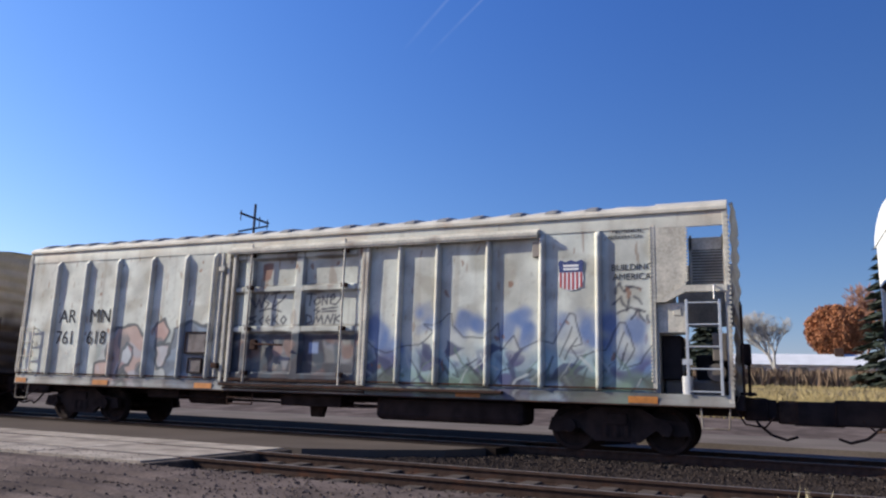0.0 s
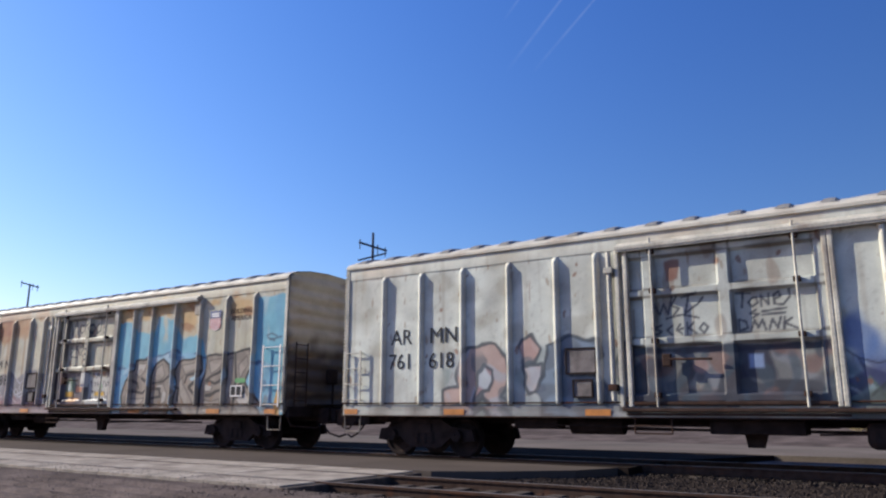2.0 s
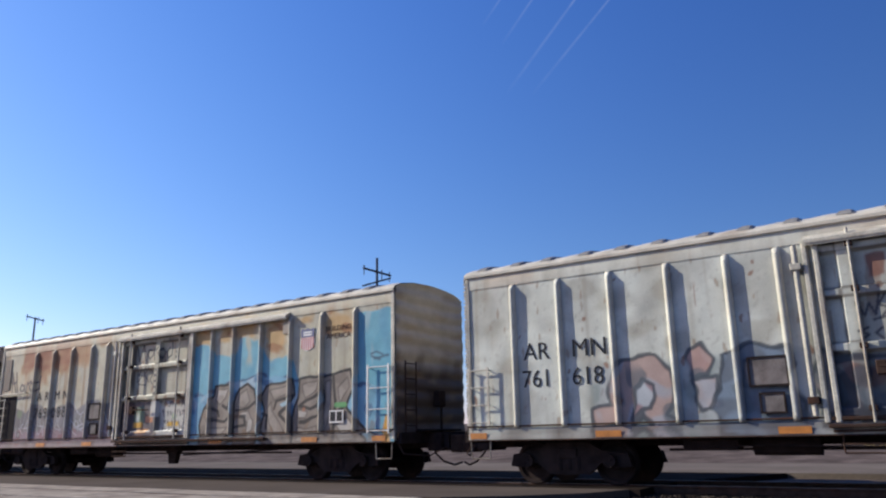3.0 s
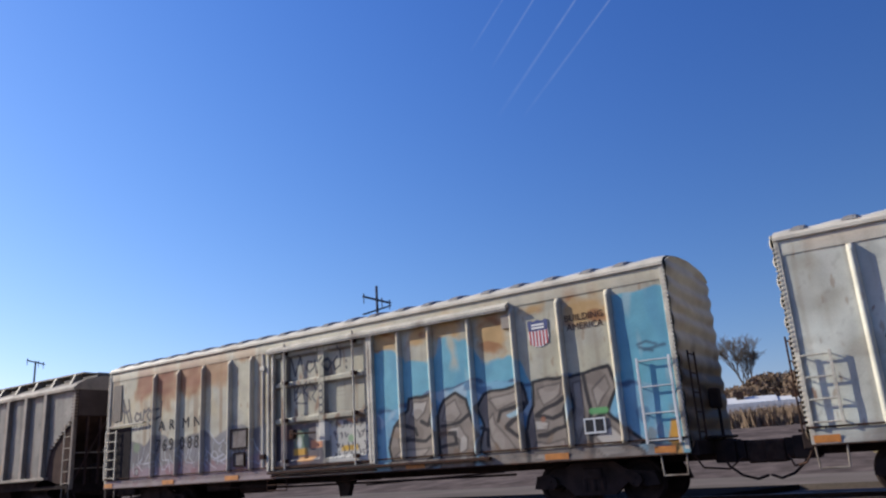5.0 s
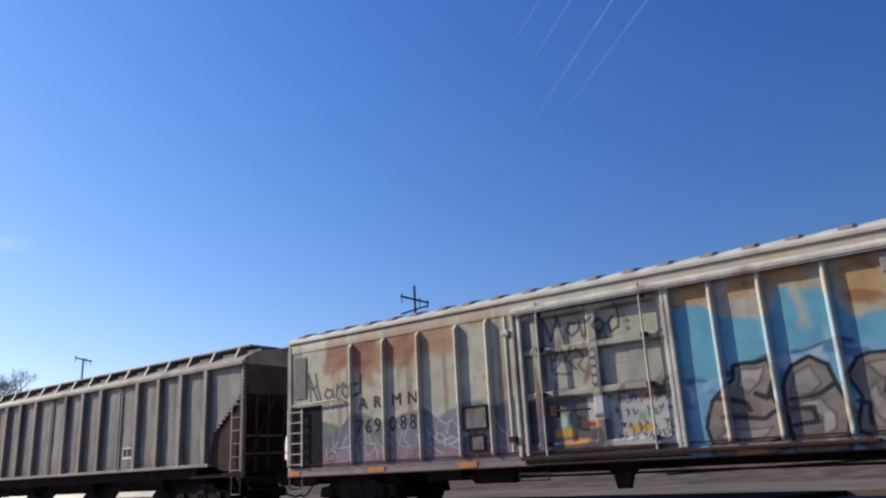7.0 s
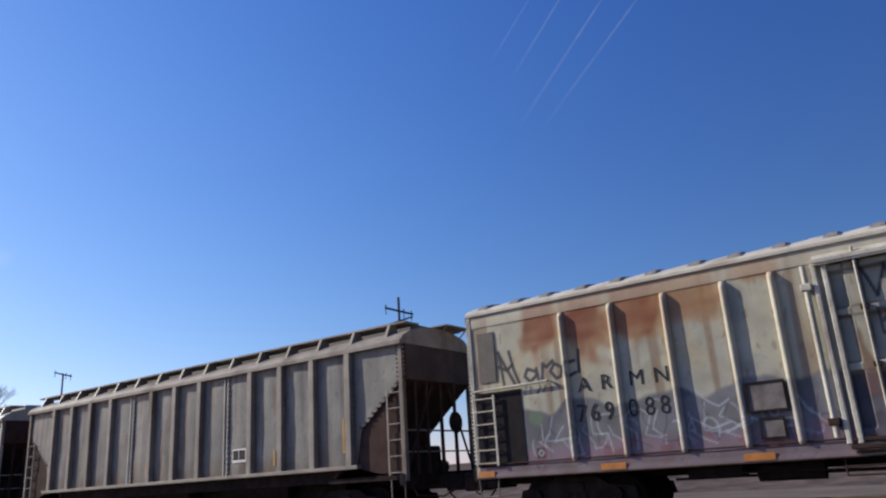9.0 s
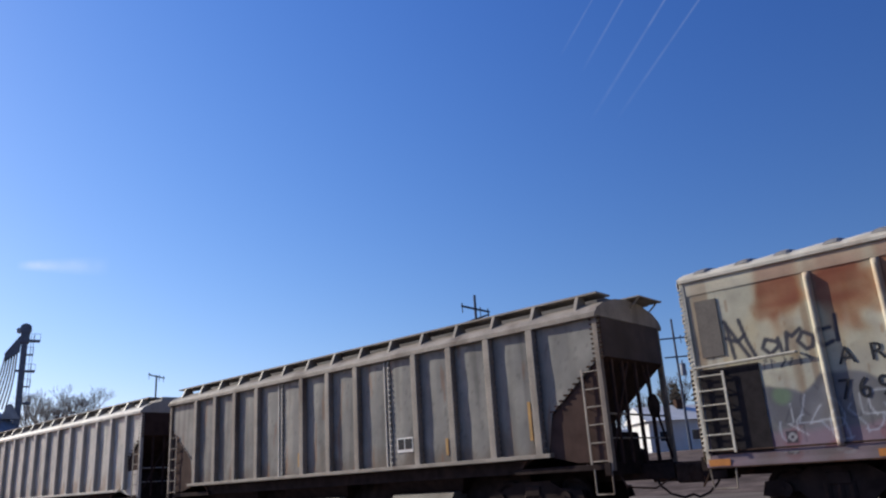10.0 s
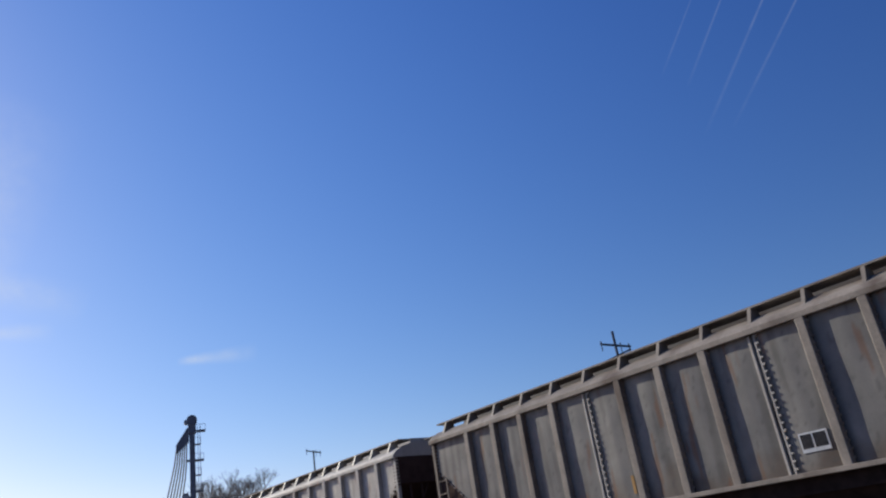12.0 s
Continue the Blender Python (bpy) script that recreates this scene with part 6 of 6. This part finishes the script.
    faces = (f[None] + 4 * np.arange(count)[:, None, None]).reshape(-1, 3)
    me = bpy.data.meshes.new(name)
    me.from_pydata(v.reshape(-1, 3).tolist(), [], faces.tolist())
    me.materials.append(material)
    return tagged(new(name, me), label, "gravel", kind="stuff")


stones("ballast", 33000, (-7.6, 16, 8.45, 13.9, 0.004), 0.036, M_BALLAST, "loose grey and brown track ballast", 1)
stones("ballast", 15000, (-5.2, 22, 13.9, 17.0, 0.008), 0.05, M_SHADEDSTONE, "ballast under the main track, the train's shade in its dark colour", 2)
stones("gravel", 9000, (-9.0, 12, 5.0, 8.5, 0.01), 0.022, M_DIRTSTONE, "scattered small stones on brown dirt", 7)
stones("ballast", 1600, (-14, -7.6, 5.2, 7.9, 0.13), 0.014, M_FAR, "small stones on the dirt shoulder", 3)


def tufts(name, count, area, height, material, label, seed, category="grass"):
    """Dry blades, as one object."""
    rs = np.random.RandomState(seed)
    x0, x1, y0, y1, z0, z1 = area
    u = rs.uniform(0, 1, count)
    x, y = rs.uniform(x0, x1, count), y0 + (y1 - y0) * u
    z = z0 + (z1 - z0) * u
    hgt, a, lean = height * rs.uniform(0.4, 1.2, count), rs.uniform(0, 6.28, count), rs.uniform(-0.4, 0.4, (count, 2))
    w = height * 0.07
    v = np.empty((count, 3, 3))
    v[:, 0] = np.stack([x - w * np.cos(a), y - w * np.sin(a), z], -1)
    v[:, 1] = np.stack([x + w * np.cos(a), y + w * np.sin(a), z], -1)
    v[:, 2] = np.stack([x + lean[:, 0] * hgt, y + lean[:, 1] * hgt, z + hgt], -1)
    me = bpy.data.meshes.new(name)
    me.from_pydata(v.reshape(-1, 3).tolist(), [], np.arange(count * 3).reshape(-1, 3).tolist())
    me.materials.append(material)
    return tagged(new(name, me), label, category, kind="stuff")


tufts("dry_grass", 12000, (-3, 12, 33, 38, 0.4, 1.2), 0.3, M_GRASS, "tall sunlit yellow dry grass", 5)
tufts("dry_grass", 14000, (-3, 12, 38, 48, 1.2, 1.95), 0.26, M_GRASS, "tall sunlit yellow dry grass", 4)
tufts("dry_weeds", 70, (0.0, 1.2, 8.2, 8.6, -0.11, -0.11), 0.35, M_WEED, "dead weeds beside the rail", 6)


# ---- beyond the train ----
def spot(az, dist, z=0.0):
    """A place on the ground by its bearing, degrees left of straight ahead, and distance."""
    y = dist * math.cos(radians(az))
    return (-dist * math.sin(radians(az)), y, float(np.interp(y, GROUND_Y, GROUND_Z)))


def utility_pole(az, dist, height, arm, turn, label, brace=False):
    base = spot(az, dist)
    height -= base[2]
    ob = thing("utility_pole", label, "utility pole", base, "utility poles", turn=turn)
    part("pole", bmof(rod((0, 0, 0), (0, 0, height), 0.11, 10, 0.075)), M_POLE, ob)
    a = height - arm
    part("crossarm", bmof(box(-1.4, 1.4, -0.08, 0.02, a - 0.05, a + 0.05)), M_POLE, ob)
    if brace:
        part("lower_arm", bmof(prism([(-1.45, a - 1.15), (1.35, a - 0.22), (1.35, a - 0.12), (-1.45, a - 1.05)], 1, -0.08, 0.02)), M_POLE, ob)
    for x in (-1.3, 1.3, 0.5):
        part("insulator", bmof(rod((x, 0, a + 0.05), (x, 0, a + 0.2), 0.04, 8), rod((x, 0, a - 0.4), (x, 0, a - 0.05), 0.03, 6)), M_POLE, ob)
    return ob


utility_pole(38.7, 45, 11.85, 0.88, 92, "tall dark timber utility pole with a crossarm and a sloping brace", True)
far_pole = utility_pole(24.1, 60, 11.9, 1.5, 30, "dark timber utility pole with a crossarm and a transformer")
part("crossarm", bmof(box(-0.9, 0.9, -0.08, 0.02, 8.9 - far_pole.location.z, 9.0 - far_pole.location.z)), M_POLE, far_pole)
part("transformer", bmof(rod((0.32, -0.15, 7.5 - far_pole.location.z), (0.32, -0.15, 8.4 - far_pole.location.z), 0.22, 14), rod((0.32, -0.15, 8.4 - far_pole.location.z), (0.32, -0.15, 8.65 - far_pole.location.z), 0.05, 8)), M_ELEV, far_pole, "grey cylindrical transformer")
utility_pole(62.5, 78, 12.5, 0.12, 122, "dark timber utility pole with a top crossarm")


def grain_elevator():
    ob = thing("grain_elevator", "grey steel grain elevator leg with spouts over a bin", "grain elevator", (*spot(71.0, 150)[:2], 0.0), turn=71)
    part("leg", bmof(box(-0.5, 0.5, -0.6, 0.6, 0, 30.2), box(-0.72, 0.72, -0.7, 0.7, 28.6, 31.0, 0.2)), M_ELEV, ob)
    part("head", bmof(rod((0, -0.8, 31.2), (0, 0.8, 31.2), 0.95, 16)), M_ELEV, ob)
    part("motor_hood", bmof(rod((-1.0, -0.75, 30.9), (-1.0, 0.3, 30.9), 0.45, 12)), M_BIN, ob, "bright rounded motor hood")
    part("distributor", bmof(prism([(-0.5, 30.0), (-0.9, 29.8), (-2.9, 26.7), (-2.75, 25.4), (-0.6, 27.2)], 1, -0.5, 0.5)), M_ELEV, ob)
    for k in range(6):
        x, foot_x = -2.78 + 0.36 * k, -4.5 + 0.52 * k
        part("spout", bmof(bent([(x, 0.2 * k - 0.6, 26.0 + 0.2 * k), (x - 0.12 - 0.05 * (5 - k), 0.2 * k - 0.6, 23.2), (0.6 * x + 0.4 * foot_x - 0.05 * (5 - k), 0.2 * k - 0.6, 20.6), (foot_x, 0.2 * k - 0.6, 17.2)], 0.13, 8)), M_ELEV, ob)
    for z, reach in ((29.0, 2.4), (26.6, 1.5), (23.6, 2.0), (21.0, 1.5), (18.0, 1.8)):
        part("platform", bmof(box(0.5, reach, -0.7, 0.7, z, z + (0.28 if reach > 1.6 else 0.1)), *[rod((u, -0.7, z), (u, -0.7, z + 1.3), 0.04, 6) for u in (reach, 0.5 * reach + 0.3)], rod((0.5, -0.7, z + 1.3), (reach, -0.7, z + 1.3), 0.04, 6)), M_ELEV, ob)
    part("ladder_cage", bmof(rod((1.0, -0.7, 0), (1.0, -0.7, 30), 0.05, 6), rod((1.4, -0.7, 0), (1.4, -0.7, 30), 0.05, 6)), M_ELEV, ob)
    part("tie_rail", bmof(box(-1.0, 0.5, -0.2, 0.2, 23.6, 24.0)), M_ELEV, ob)
    bin_ = part("bin", bmof(rod((-3.6, 2, 0), (-3.6, 2, 13.3), 5.6, 28), rod((-3.6, 2, 13.3), (-3.6, 2, 16.9), 5.6, 28, 1.0)), M_BIN, ob, "round corrugated steel bin with a cone roof")
    for k in range(12):
        part("seam", bmof(rod((-3.6, 2, 1 + k), (-3.6, 2, 1.08 + k), 5.65, 28)), M_ELEV, bin_)
    part("walkway", bmof(box(-7.4, -2.2, -2.2, -1.2, 15.2, 15.5), box(-7.4, -3.4, -2.0, -1.3, 14.2, 15.2), *[rod((-7.4 + 0.9 * k, -2.2, 15.4), (-7.4 + 0.9 * k, -2.2, 17.0), 0.05, 6) for k in range(6)], rod((-7.4, -2.2, 17.0), (-2.9, -2.2, 17.0), 0.05, 6), rod((-7.4, -2.2, 16.3), (-2.9, -2.2, 16.3), 0.05, 6), rod((-5.6, -2.0, 15.4), (-5.0, -2.0, 17.4), 0.25, 8)), M_ELEV, ob)
    part("hopper_head", bmof(prism([(-2.6, 15.5), (0.4, 15.5), (-0.9, 18.0), (-1.5, 18.0)], 1, -0.9, 0.9)), M_BIN, ob, "pale sloping bin cap under the spouts")


grain_elevator()


def grain_shed():
    ob = thing("grain_shed", "pale metal-sided grain shed with a dark gable", "shed", (*spot(82.8, 120)[:2], 0.0), turn=80)
    part("wall", bmof(box(-5, 2.2, -4, 4, 0, 7.2)), M_BIN, ob)
    part("annex", bmof(box(2.25, 5.5, -4.2, 3, 0, 7.6)), M_HOUSE, ob)
    part("roof", bmof(prism([(-5.3, 7.2), (2.5, 7.2), (-1.4, 9.6)], 1, -4.3, 4.3)), M_SHED, ob)


grain_shed()


def bare_tree(label, at, height, seed, bark, spread=0.42, depth=7, twig=0.013, stem=0.30):
    """Tapered trunk, limbs and a haze of bare twigs."""
    ob = thing("bare_tree", label, "tree", at, "trees beyond the track")
    rs = random.Random(seed)
    wood, fine = [], []

    def grow(p, d, length, r, level):
        q = p + d * length
        (wood if level >= 3 else fine).append((p, q, max(r, twig), max(r * 0.66, twig * 0.7)))
        if level == 0:
            return
        for k in range(3):
            turn = Vector((rs.uniform(-1, 1), rs.uniform(-1, 1), rs.uniform(-0.15, 0.55))) * spread * 1.25
            grow(q - d * length * rs.uniform(0, 0.45), (d + turn).normalized(), length * rs.uniform(0.62, 0.84), r * 0.62, level - 1)

    grow(Vector((0, 0, 0)), Vector((rs.uniform(-0.08, 0.08), 0, 1)).normalized(), height * stem, height * 0.013, depth)
    for name, sticks, n in (("trunk", wood, 7), ("crown", fine, 3)):
        co, faces = [], []
        for p, q, r0, r1 in sticks:
            d = (q - p).normalized()
            u = d.orthogonal().normalized()
            v = d.cross(u)
            at0 = len(co)
            for c, r in ((p, r0), (q, r1)):
                co += [tuple(c + (u * math.cos(6.2832 * k / n) + v * math.sin(6.2832 * k / n)) * r) for k in range(n)]
            faces += [(at0 + k, at0 + (k + 1) % n, at0 + n + (k + 1) % n, at0 + n + k) for k in range(n)]
        me = bpy.data.meshes.new(name)
        me.from_pydata(co, [], faces)
        me.materials.append(bark)
        piece = new(name, me)
        piece.parent = ob
    return ob


def leafy(label, at, rx, rz, base, seed, leaf, name="round_tree", count=9000, size=0.22):
    """A trunk and a crown of many small leaves with an uneven outline."""
    ob = thing(name, label, "tree", at, "trees beyond the track")
    rs = np.random.RandomState(seed)
    bm = bmof(rod((0, 0, 0), (0, 0, base + rz), 0.22, 8, 0.1))
    for k in range(6):
        a = k * 1.05
        rod((0, 0, base + 0.2 * rz), (rx * 0.6 * math.cos(a), rx * 0.6 * math.sin(a), base + rz * 1.1), 0.1, 6, 0.03)(bm)
    part("trunk", bm, M_DARKBARK, ob)
    d = rs.normal(size=(count, 3))
    d /= np.linalg.norm(d, axis=1)[:, None]
    rad = rs.uniform(0.45, 1.0, count) ** 0.5 * (1 + 0.10 * wave(np.arctan2(d[:, 1], d[:, 0]) * 2, d[:, 2] * 3, 2.5, seed))
    c = d * rad[:, None] * np.array((rx, rx, rz)) + np.array((0, 0, base + rz))
    a, b = rs.normal(size=(count, 3)), rs.normal(size=(count, 3))
    a = a / np.linalg.norm(a, axis=1)[:, None] * size
    b = b / np.linalg.norm(b, axis=1)[:, None] * size * 0.7
    v = np.stack([c - a, c + b, c + a, c - b], 1).reshape(-1, 3)
    me = bpy.data.meshes.new("crown")
    me.from_pydata(v.tolist(), [], np.arange(count * 4).reshape(-1, 4).tolist())
    me.materials.append(leaf)
    cr = new("crown", me)
    cr.parent = ob
    return ob


def conifer(label, at, height, wide, seed):
    ob = thing("conifer_tree", label, "tree", at, "trees beyond the track")
    part("trunk", bmof(rod((0, 0, 0), (0, 0, height), height * 0.018, 8, 0.02)), M_DARKBARK, ob)
    rs = np.random.RandomState(seed)
    count = 11000
    t = rs.uniform(0.06, 1, count) ** 1.25
    whorl = np.round(t * 17) / 17 + rs.normal(0, 0.008, count)
    a = rs.uniform(0, 6.283, count)
    reach = wide * (1 - whorl) * (0.75 + 0.3 * np.sin(a * 5 + whorl * 40))
    u = rs.uniform(0.1, 1, count) ** 0.6
    c = np.stack([reach * u * np.cos(a), reach * u * np.sin(a), height * whorl - 0.22 * reach * u + 0.05], -1)
    tip = np.stack([np.cos(a) * 0.6, np.sin(a) * 0.6, np.full(count, -0.18)], -1) * rs.uniform(0.5, 1.2, (count, 1))
    side = np.stack([-np.sin(a), np.cos(a), rs.uniform(-0.5, 0.5, count)], -1) * 0.24
    v = np.stack([c - side, c + tip, c + side], 1).reshape(-1, 3)
    me = bpy.data.meshes.new("crown")
    me.from_pydata(v.tolist(), [], np.arange(count * 3).reshape(-1, 3).tolist())
    me.materials.append(M_NEEDLE)
    cr = new("crown", me)
    cr.parent = ob
    return ob


bare_tree("pale bare tree with fine twigs", spot(0.0, 62), 13.0, 3, M_BARK, depth=8, stem=0.16, spread=0.44, twig=0.0055)
leafy("rounded tree with rust-orange autumn leaves", spot(-4.0, 85), 3.1, 2.65, 3.5, 5, M_LEAF, count=26000, size=0.14)
bare_tree("bare tree with a few reddish twigs", spot(-5.3, 110, 0.4), 17, 8, M_REDTWIG, twig=0.03)
conifer("tall dark green spruce", spot(-7.3, 55), 10.5, 2.7, 6)
conifer("dark green spruce behind the parked trailer", spot(17.0, 110), 13.5, 3.4, 16)
conifer("small dark green spruce by the lot", spot(4.4, 58), 6.0, 2.0, 21)
conifer("dark green spruce behind the parked trailer", spot(24.6, 112), 9.5, 3.2, 22)
conifer("dark green spruce behind the parked trailer", spot(18.4, 116), 10.0, 3.2, 23)
conifer("dark green spruce behind the parked trailer", spot(19.8, 112), 8.5, 3.0, 17)
conifer("dark green spruce behind the parked trailer", spot(22.4, 115), 15.0, 4.6, 18)
for k, (az, d, hgt) in enumerate(((12.0, 95, 12), (14.5, 105, 11), (9.0, 88, 6.0), (7.2, 92, 6.2), (5.8, 90, 5.6), (25.0, 110, 11), (28, 120, 11))):
    bare_tree("bare brown tree with dense twigs", spot(az, d, 0.3), hgt, 30 + k, M_DARKBARK)
for k, (az, d, hgt) in enumerate(((69.5, 160, 20), (68.2, 165, 21), (67.0, 160, 22), (66.2, 165, 20))):
    bare_tree("bare tree by the grain elevator", spot(az, d, 0), hgt, 50 + k, M_BARK, twig=0.018)
leafy("reddish brown tree still holding its leaves", spot(7.6, 86), 3.6, 2.5, 1.0, 12, M_HEDGE, "round_tree", 11000)
leafy("reddish brown tree still holding its leaves", spot(10.4, 90), 3.8, 2.6, 0.8, 13, M_HEDGE, "round_tree", 11000)
leafy("brown leafy scrub along the lot", spot(12.6, 88, 0.2), 4.5, 1.9, 1.0, 9, M_HEDGE, "scrub_bush", 5000)
leafy("brown leafy scrub along the lot", spot(15.0, 92, 0.2), 3.5, 2.2, 1.0, 10, M_HEDGE, "scrub_bush", 4000)


def house(label, az, dist, w, d, wall, roof, turn, windows=3, z=0.2):
    ob = thing("house", label, "house", spot(az, dist, z), "houses beyond the track", turn=turn)
    part("wall", bmof(box(-w / 2, w / 2, -d / 2, d / 2, 0, wall)), M_HOUSE, ob)
    part("roof", bmof(prism([(-d / 2 - 0.5, wall), (d / 2 + 0.5, wall), (0, wall + roof)], 0, -w / 2 - 0.4, w / 2 + 0.4)), M_HOUSE if roof < 1.7 else M_SHED, ob)
    part("chimney", bmof(box(w * 0.1, w * 0.1 + 0.7, -0.9, -0.2, wall + 0.3, wall + roof + 0.5)), M_RUSTY, ob)
    for k in range(windows):
        x = -w / 2 + w * (k + 0.5) / windows
        win = part("window", bmof(box(x - 0.75, x + 0.75, -d / 2 - 0.06, -d / 2 + 0.02, 1.0, 2.1)), M_WHITE, ob)
        part("pane", bmof(box(x - 0.65, x + 0.65, -d / 2 - 0.08, -d / 2 - 0.05, 1.1, 2.0)), M_GLASS, win)
    return ob


house("long low white house with a pale roof", -2.6, 76, 14, 7, 2.2, 1.15, 2, 4)
house("white house with a low gable", 10.0, 80, 9, 7, 1.9, 1.1, 8, 3)
house("white house with a sunlit gable end", 25.3, 80, 6.5, 5.5, 3.0, 1.6, 48, 2)
house("low white garage beyond the lot", 13.5, 80, 8, 6, 2.2, 1.0, 14, 2)
fence = thing("board_fence", "white board fence at the edge of the lot", "fence", spot(12.2, 62), turn=12)
for k in range(24):
    part("board", bmof(box(-4.8 + 0.4 * k, -4.42 + 0.4 * k, -0.02, 0.02, 0.05, 1.85)), M_HOUSE, fence)
for k in range(9):
    tufts("scrub", 2600, (-14 + 4 * k, -10 + 4 * k, 55, 64, 2.05, 2.15), 1.35, M_HEDGE, "low brown scrub behind the grass", 60 + k, "shrub")


def trailer(az, dist, turn):
    ob = thing("travel_trailer", "white parked travel trailer with dark windows", "trailer", spot(az, dist, 0.1), turn=turn)
    part("body", bmof(box(-3.4, 3.4, -1.2, 1.2, 0.65, 2.95, 0.16)), M_WHITE, ob)
    part("stripe", bmof(box(-3.3, 3.3, -1.222, -1.205, 1.15, 1.35)), M_BLUE, ob)
    part("roof_vent", bmof(box(-0.4, 0.4, -0.3, 0.3, 2.95, 3.2, 0.04), box(1.6, 2.3, -0.3, 0.3, 2.95, 3.25, 0.05)), M_WHITE, ob)
    for x in (-2.4, 0.6, 2.4):
        part("window", bmof(box(x - 0.45, x + 0.45, -1.225, -1.19, 1.75, 2.35, 0.02)), M_GLASS, ob)
    part("door", bmof(box(-1.2, -0.55, -1.225, -1.19, 0.75, 2.6, 0.01)), M_HOUSE, ob)
    for x in (-0.45, 0.45):
        part("wheel", bmof(rod((x, -1.15, 0.36), (x, -0.9, 0.36), 0.36, 18)), M_BLACK, ob)
    part("hitch", bmof(rod((3.4, -0.5, 0.6), (4.6, 0, 0.55), 0.05), rod((3.4, 0.5, 0.6), (4.6, 0, 0.55), 0.05), rod((4.4, 0, 0.0), (4.4, 0, 0.9), 0.04)), M_BLACK, ob)
    part("jack", bmof(rod((-3.0, -0.9, 0), (-3.0, -0.9, 0.66), 0.05), rod((3.0, -0.9, 0), (3.0, -0.9, 0.66), 0.05)), M_BLACK, ob)


trailer(20.3, 84, 22)
trailer(29.0, 88, 30)


# ---- high wisps of ice cloud ----
def wisp_material(name, alpha):
    m = bpy.data.materials.new(name)
    m.use_nodes = True
    n, l = m.node_tree.nodes, m.node_tree.links
    n.remove(n["Principled BSDF"])
    co, tex, ramp = n.new("ShaderNodeTexCoord"), n.new("ShaderNodeTexNoise"), n.new("ShaderNodeMath")
    l.new(co.outputs["Object"], tex.inputs["Vector"])
    tex.inputs["Scale"].default_value, tex.inputs["Detail"].default_value = 0.02, 5
    at = n.new("ShaderNodeAttribute")
    at.attribute_name = "paint"
    ramp.operation = "MULTIPLY"
    l.new(at.outputs["Fac"], ramp.inputs[0])
    l.new(tex.outputs["Fac"], ramp.inputs[1])
    k = n.new("ShaderNodeMath")
    k.operation = "MULTIPLY"
    k.inputs[1].default_value = alpha
    l.new(ramp.outputs[0], k.inputs[0])
    # clouds glow by themselves; the emission stands for sunlight on them
    mix, tr, em = n.new("ShaderNodeMixShader"), n.new("ShaderNodeBsdfTransparent"), n.new("ShaderNodeEmission")
    em.inputs["Color"].default_value, em.inputs["Strength"].default_value = (0.86, 0.92, 1.0, 1), 1.1
    l.new(k.outputs[0], mix.inputs[0])
    l.new(tr.outputs[0], mix.inputs[1])
    l.new(em.outputs[0], mix.inputs[2])
    l.new(mix.outputs[0], n["Material Output"].inputs["Surface"])
    return m


M_WISP = wisp_material("ice_wisp", 0.19)
M_CLOUD = wisp_material("thin_cloud", 0.8)


def far_dir(az, el, r=3000.0):
    return Vector((-r * math.cos(radians(el)) * math.sin(radians(az)), r * math.cos(radians(el)) * math.cos(radians(az)), r * math.sin(radians(el))))


def wisp(az0, el0, az1, el1, wide, material, name, label):
    """A thin streak of cloud far up, faint at its ends and edges."""
    a, b = far_dir(az0, el0), far_dir(az1, el1)
    up = (b - a).normalized()
    side = up.cross((a + b).normalized())
    n, m = 16, 7
    co, rgb = [], []
    for i in range(n):
        for j in range(m):
            u, v = i / (n - 1), 2 * j / (m - 1) - 1
            co.append(a.lerp(b, u) + side * wide * 52 * v * (0.5 + 0.7 * u))
            f = (1 - v * v) ** 2 * min(1, 6 * u) * (1 - u) ** 0.8
            rgb.append((f, f, f))
    idx = np.arange(n * m).reshape(n, m)
    faces = np.stack([idx[:-1, :-1], idx[:-1, 1:], idx[1:, 1:], idx[1:, :-1]], -1).reshape(-1, 4)
    ob = sheet(name, np.array([tuple(c) for c in co]), faces, np.array(rgb), material, None)
    ob.visible_shadow = False
    return tagged(ob, label, "cloud", kind="structure")


for az0, el0, az1, el1, w in ((15.6, 34.2, 25.9, 25.4, 0.15), (19.0, 34.4, 28.0, 25.6, 0.17), (22.6, 35.0, 28.2, 29.2, 0.14), (25.4, 35.2, 29.8, 30.6, 0.12)):
    wisp(az0, el0, az1, el1, w, M_WISP, "cloud_streak", "faint white streak of high cloud")
for az0, el0, az1, el1, w in ((72, 15.6, 66, 15.9, 0.7), (86, 17.6, 80, 18.0, 0.8), (90, 22.0, 78, 19.5, 1.6)):
    wisp(az0, el0, az1, el1, w, M_CLOUD, "cloud", "small thin white cloud")


wisp(88.5, 13.0, 84.5, 34.0, 5.0, M_CLOUD, "cloud", "broad thin veil of white cloud")


# ---- what rolls ----
def motions():
    times = [12.0 * k / 24 for k in range(25)]
    for car in CARS:
        x0, y0, z0 = car.location
        walk(car, [(t, pose(x0 + run(t), y0, z0)) for t in times])
    fine_times = [12.0 * k / 90 for k in range(91)]
    for w, x in WHEELS:
        walk(w, [(t, pose(x, 0, 0.42, 0, math.degrees(run(t) / 0.46), 0)) for t in fine_times])


motions()
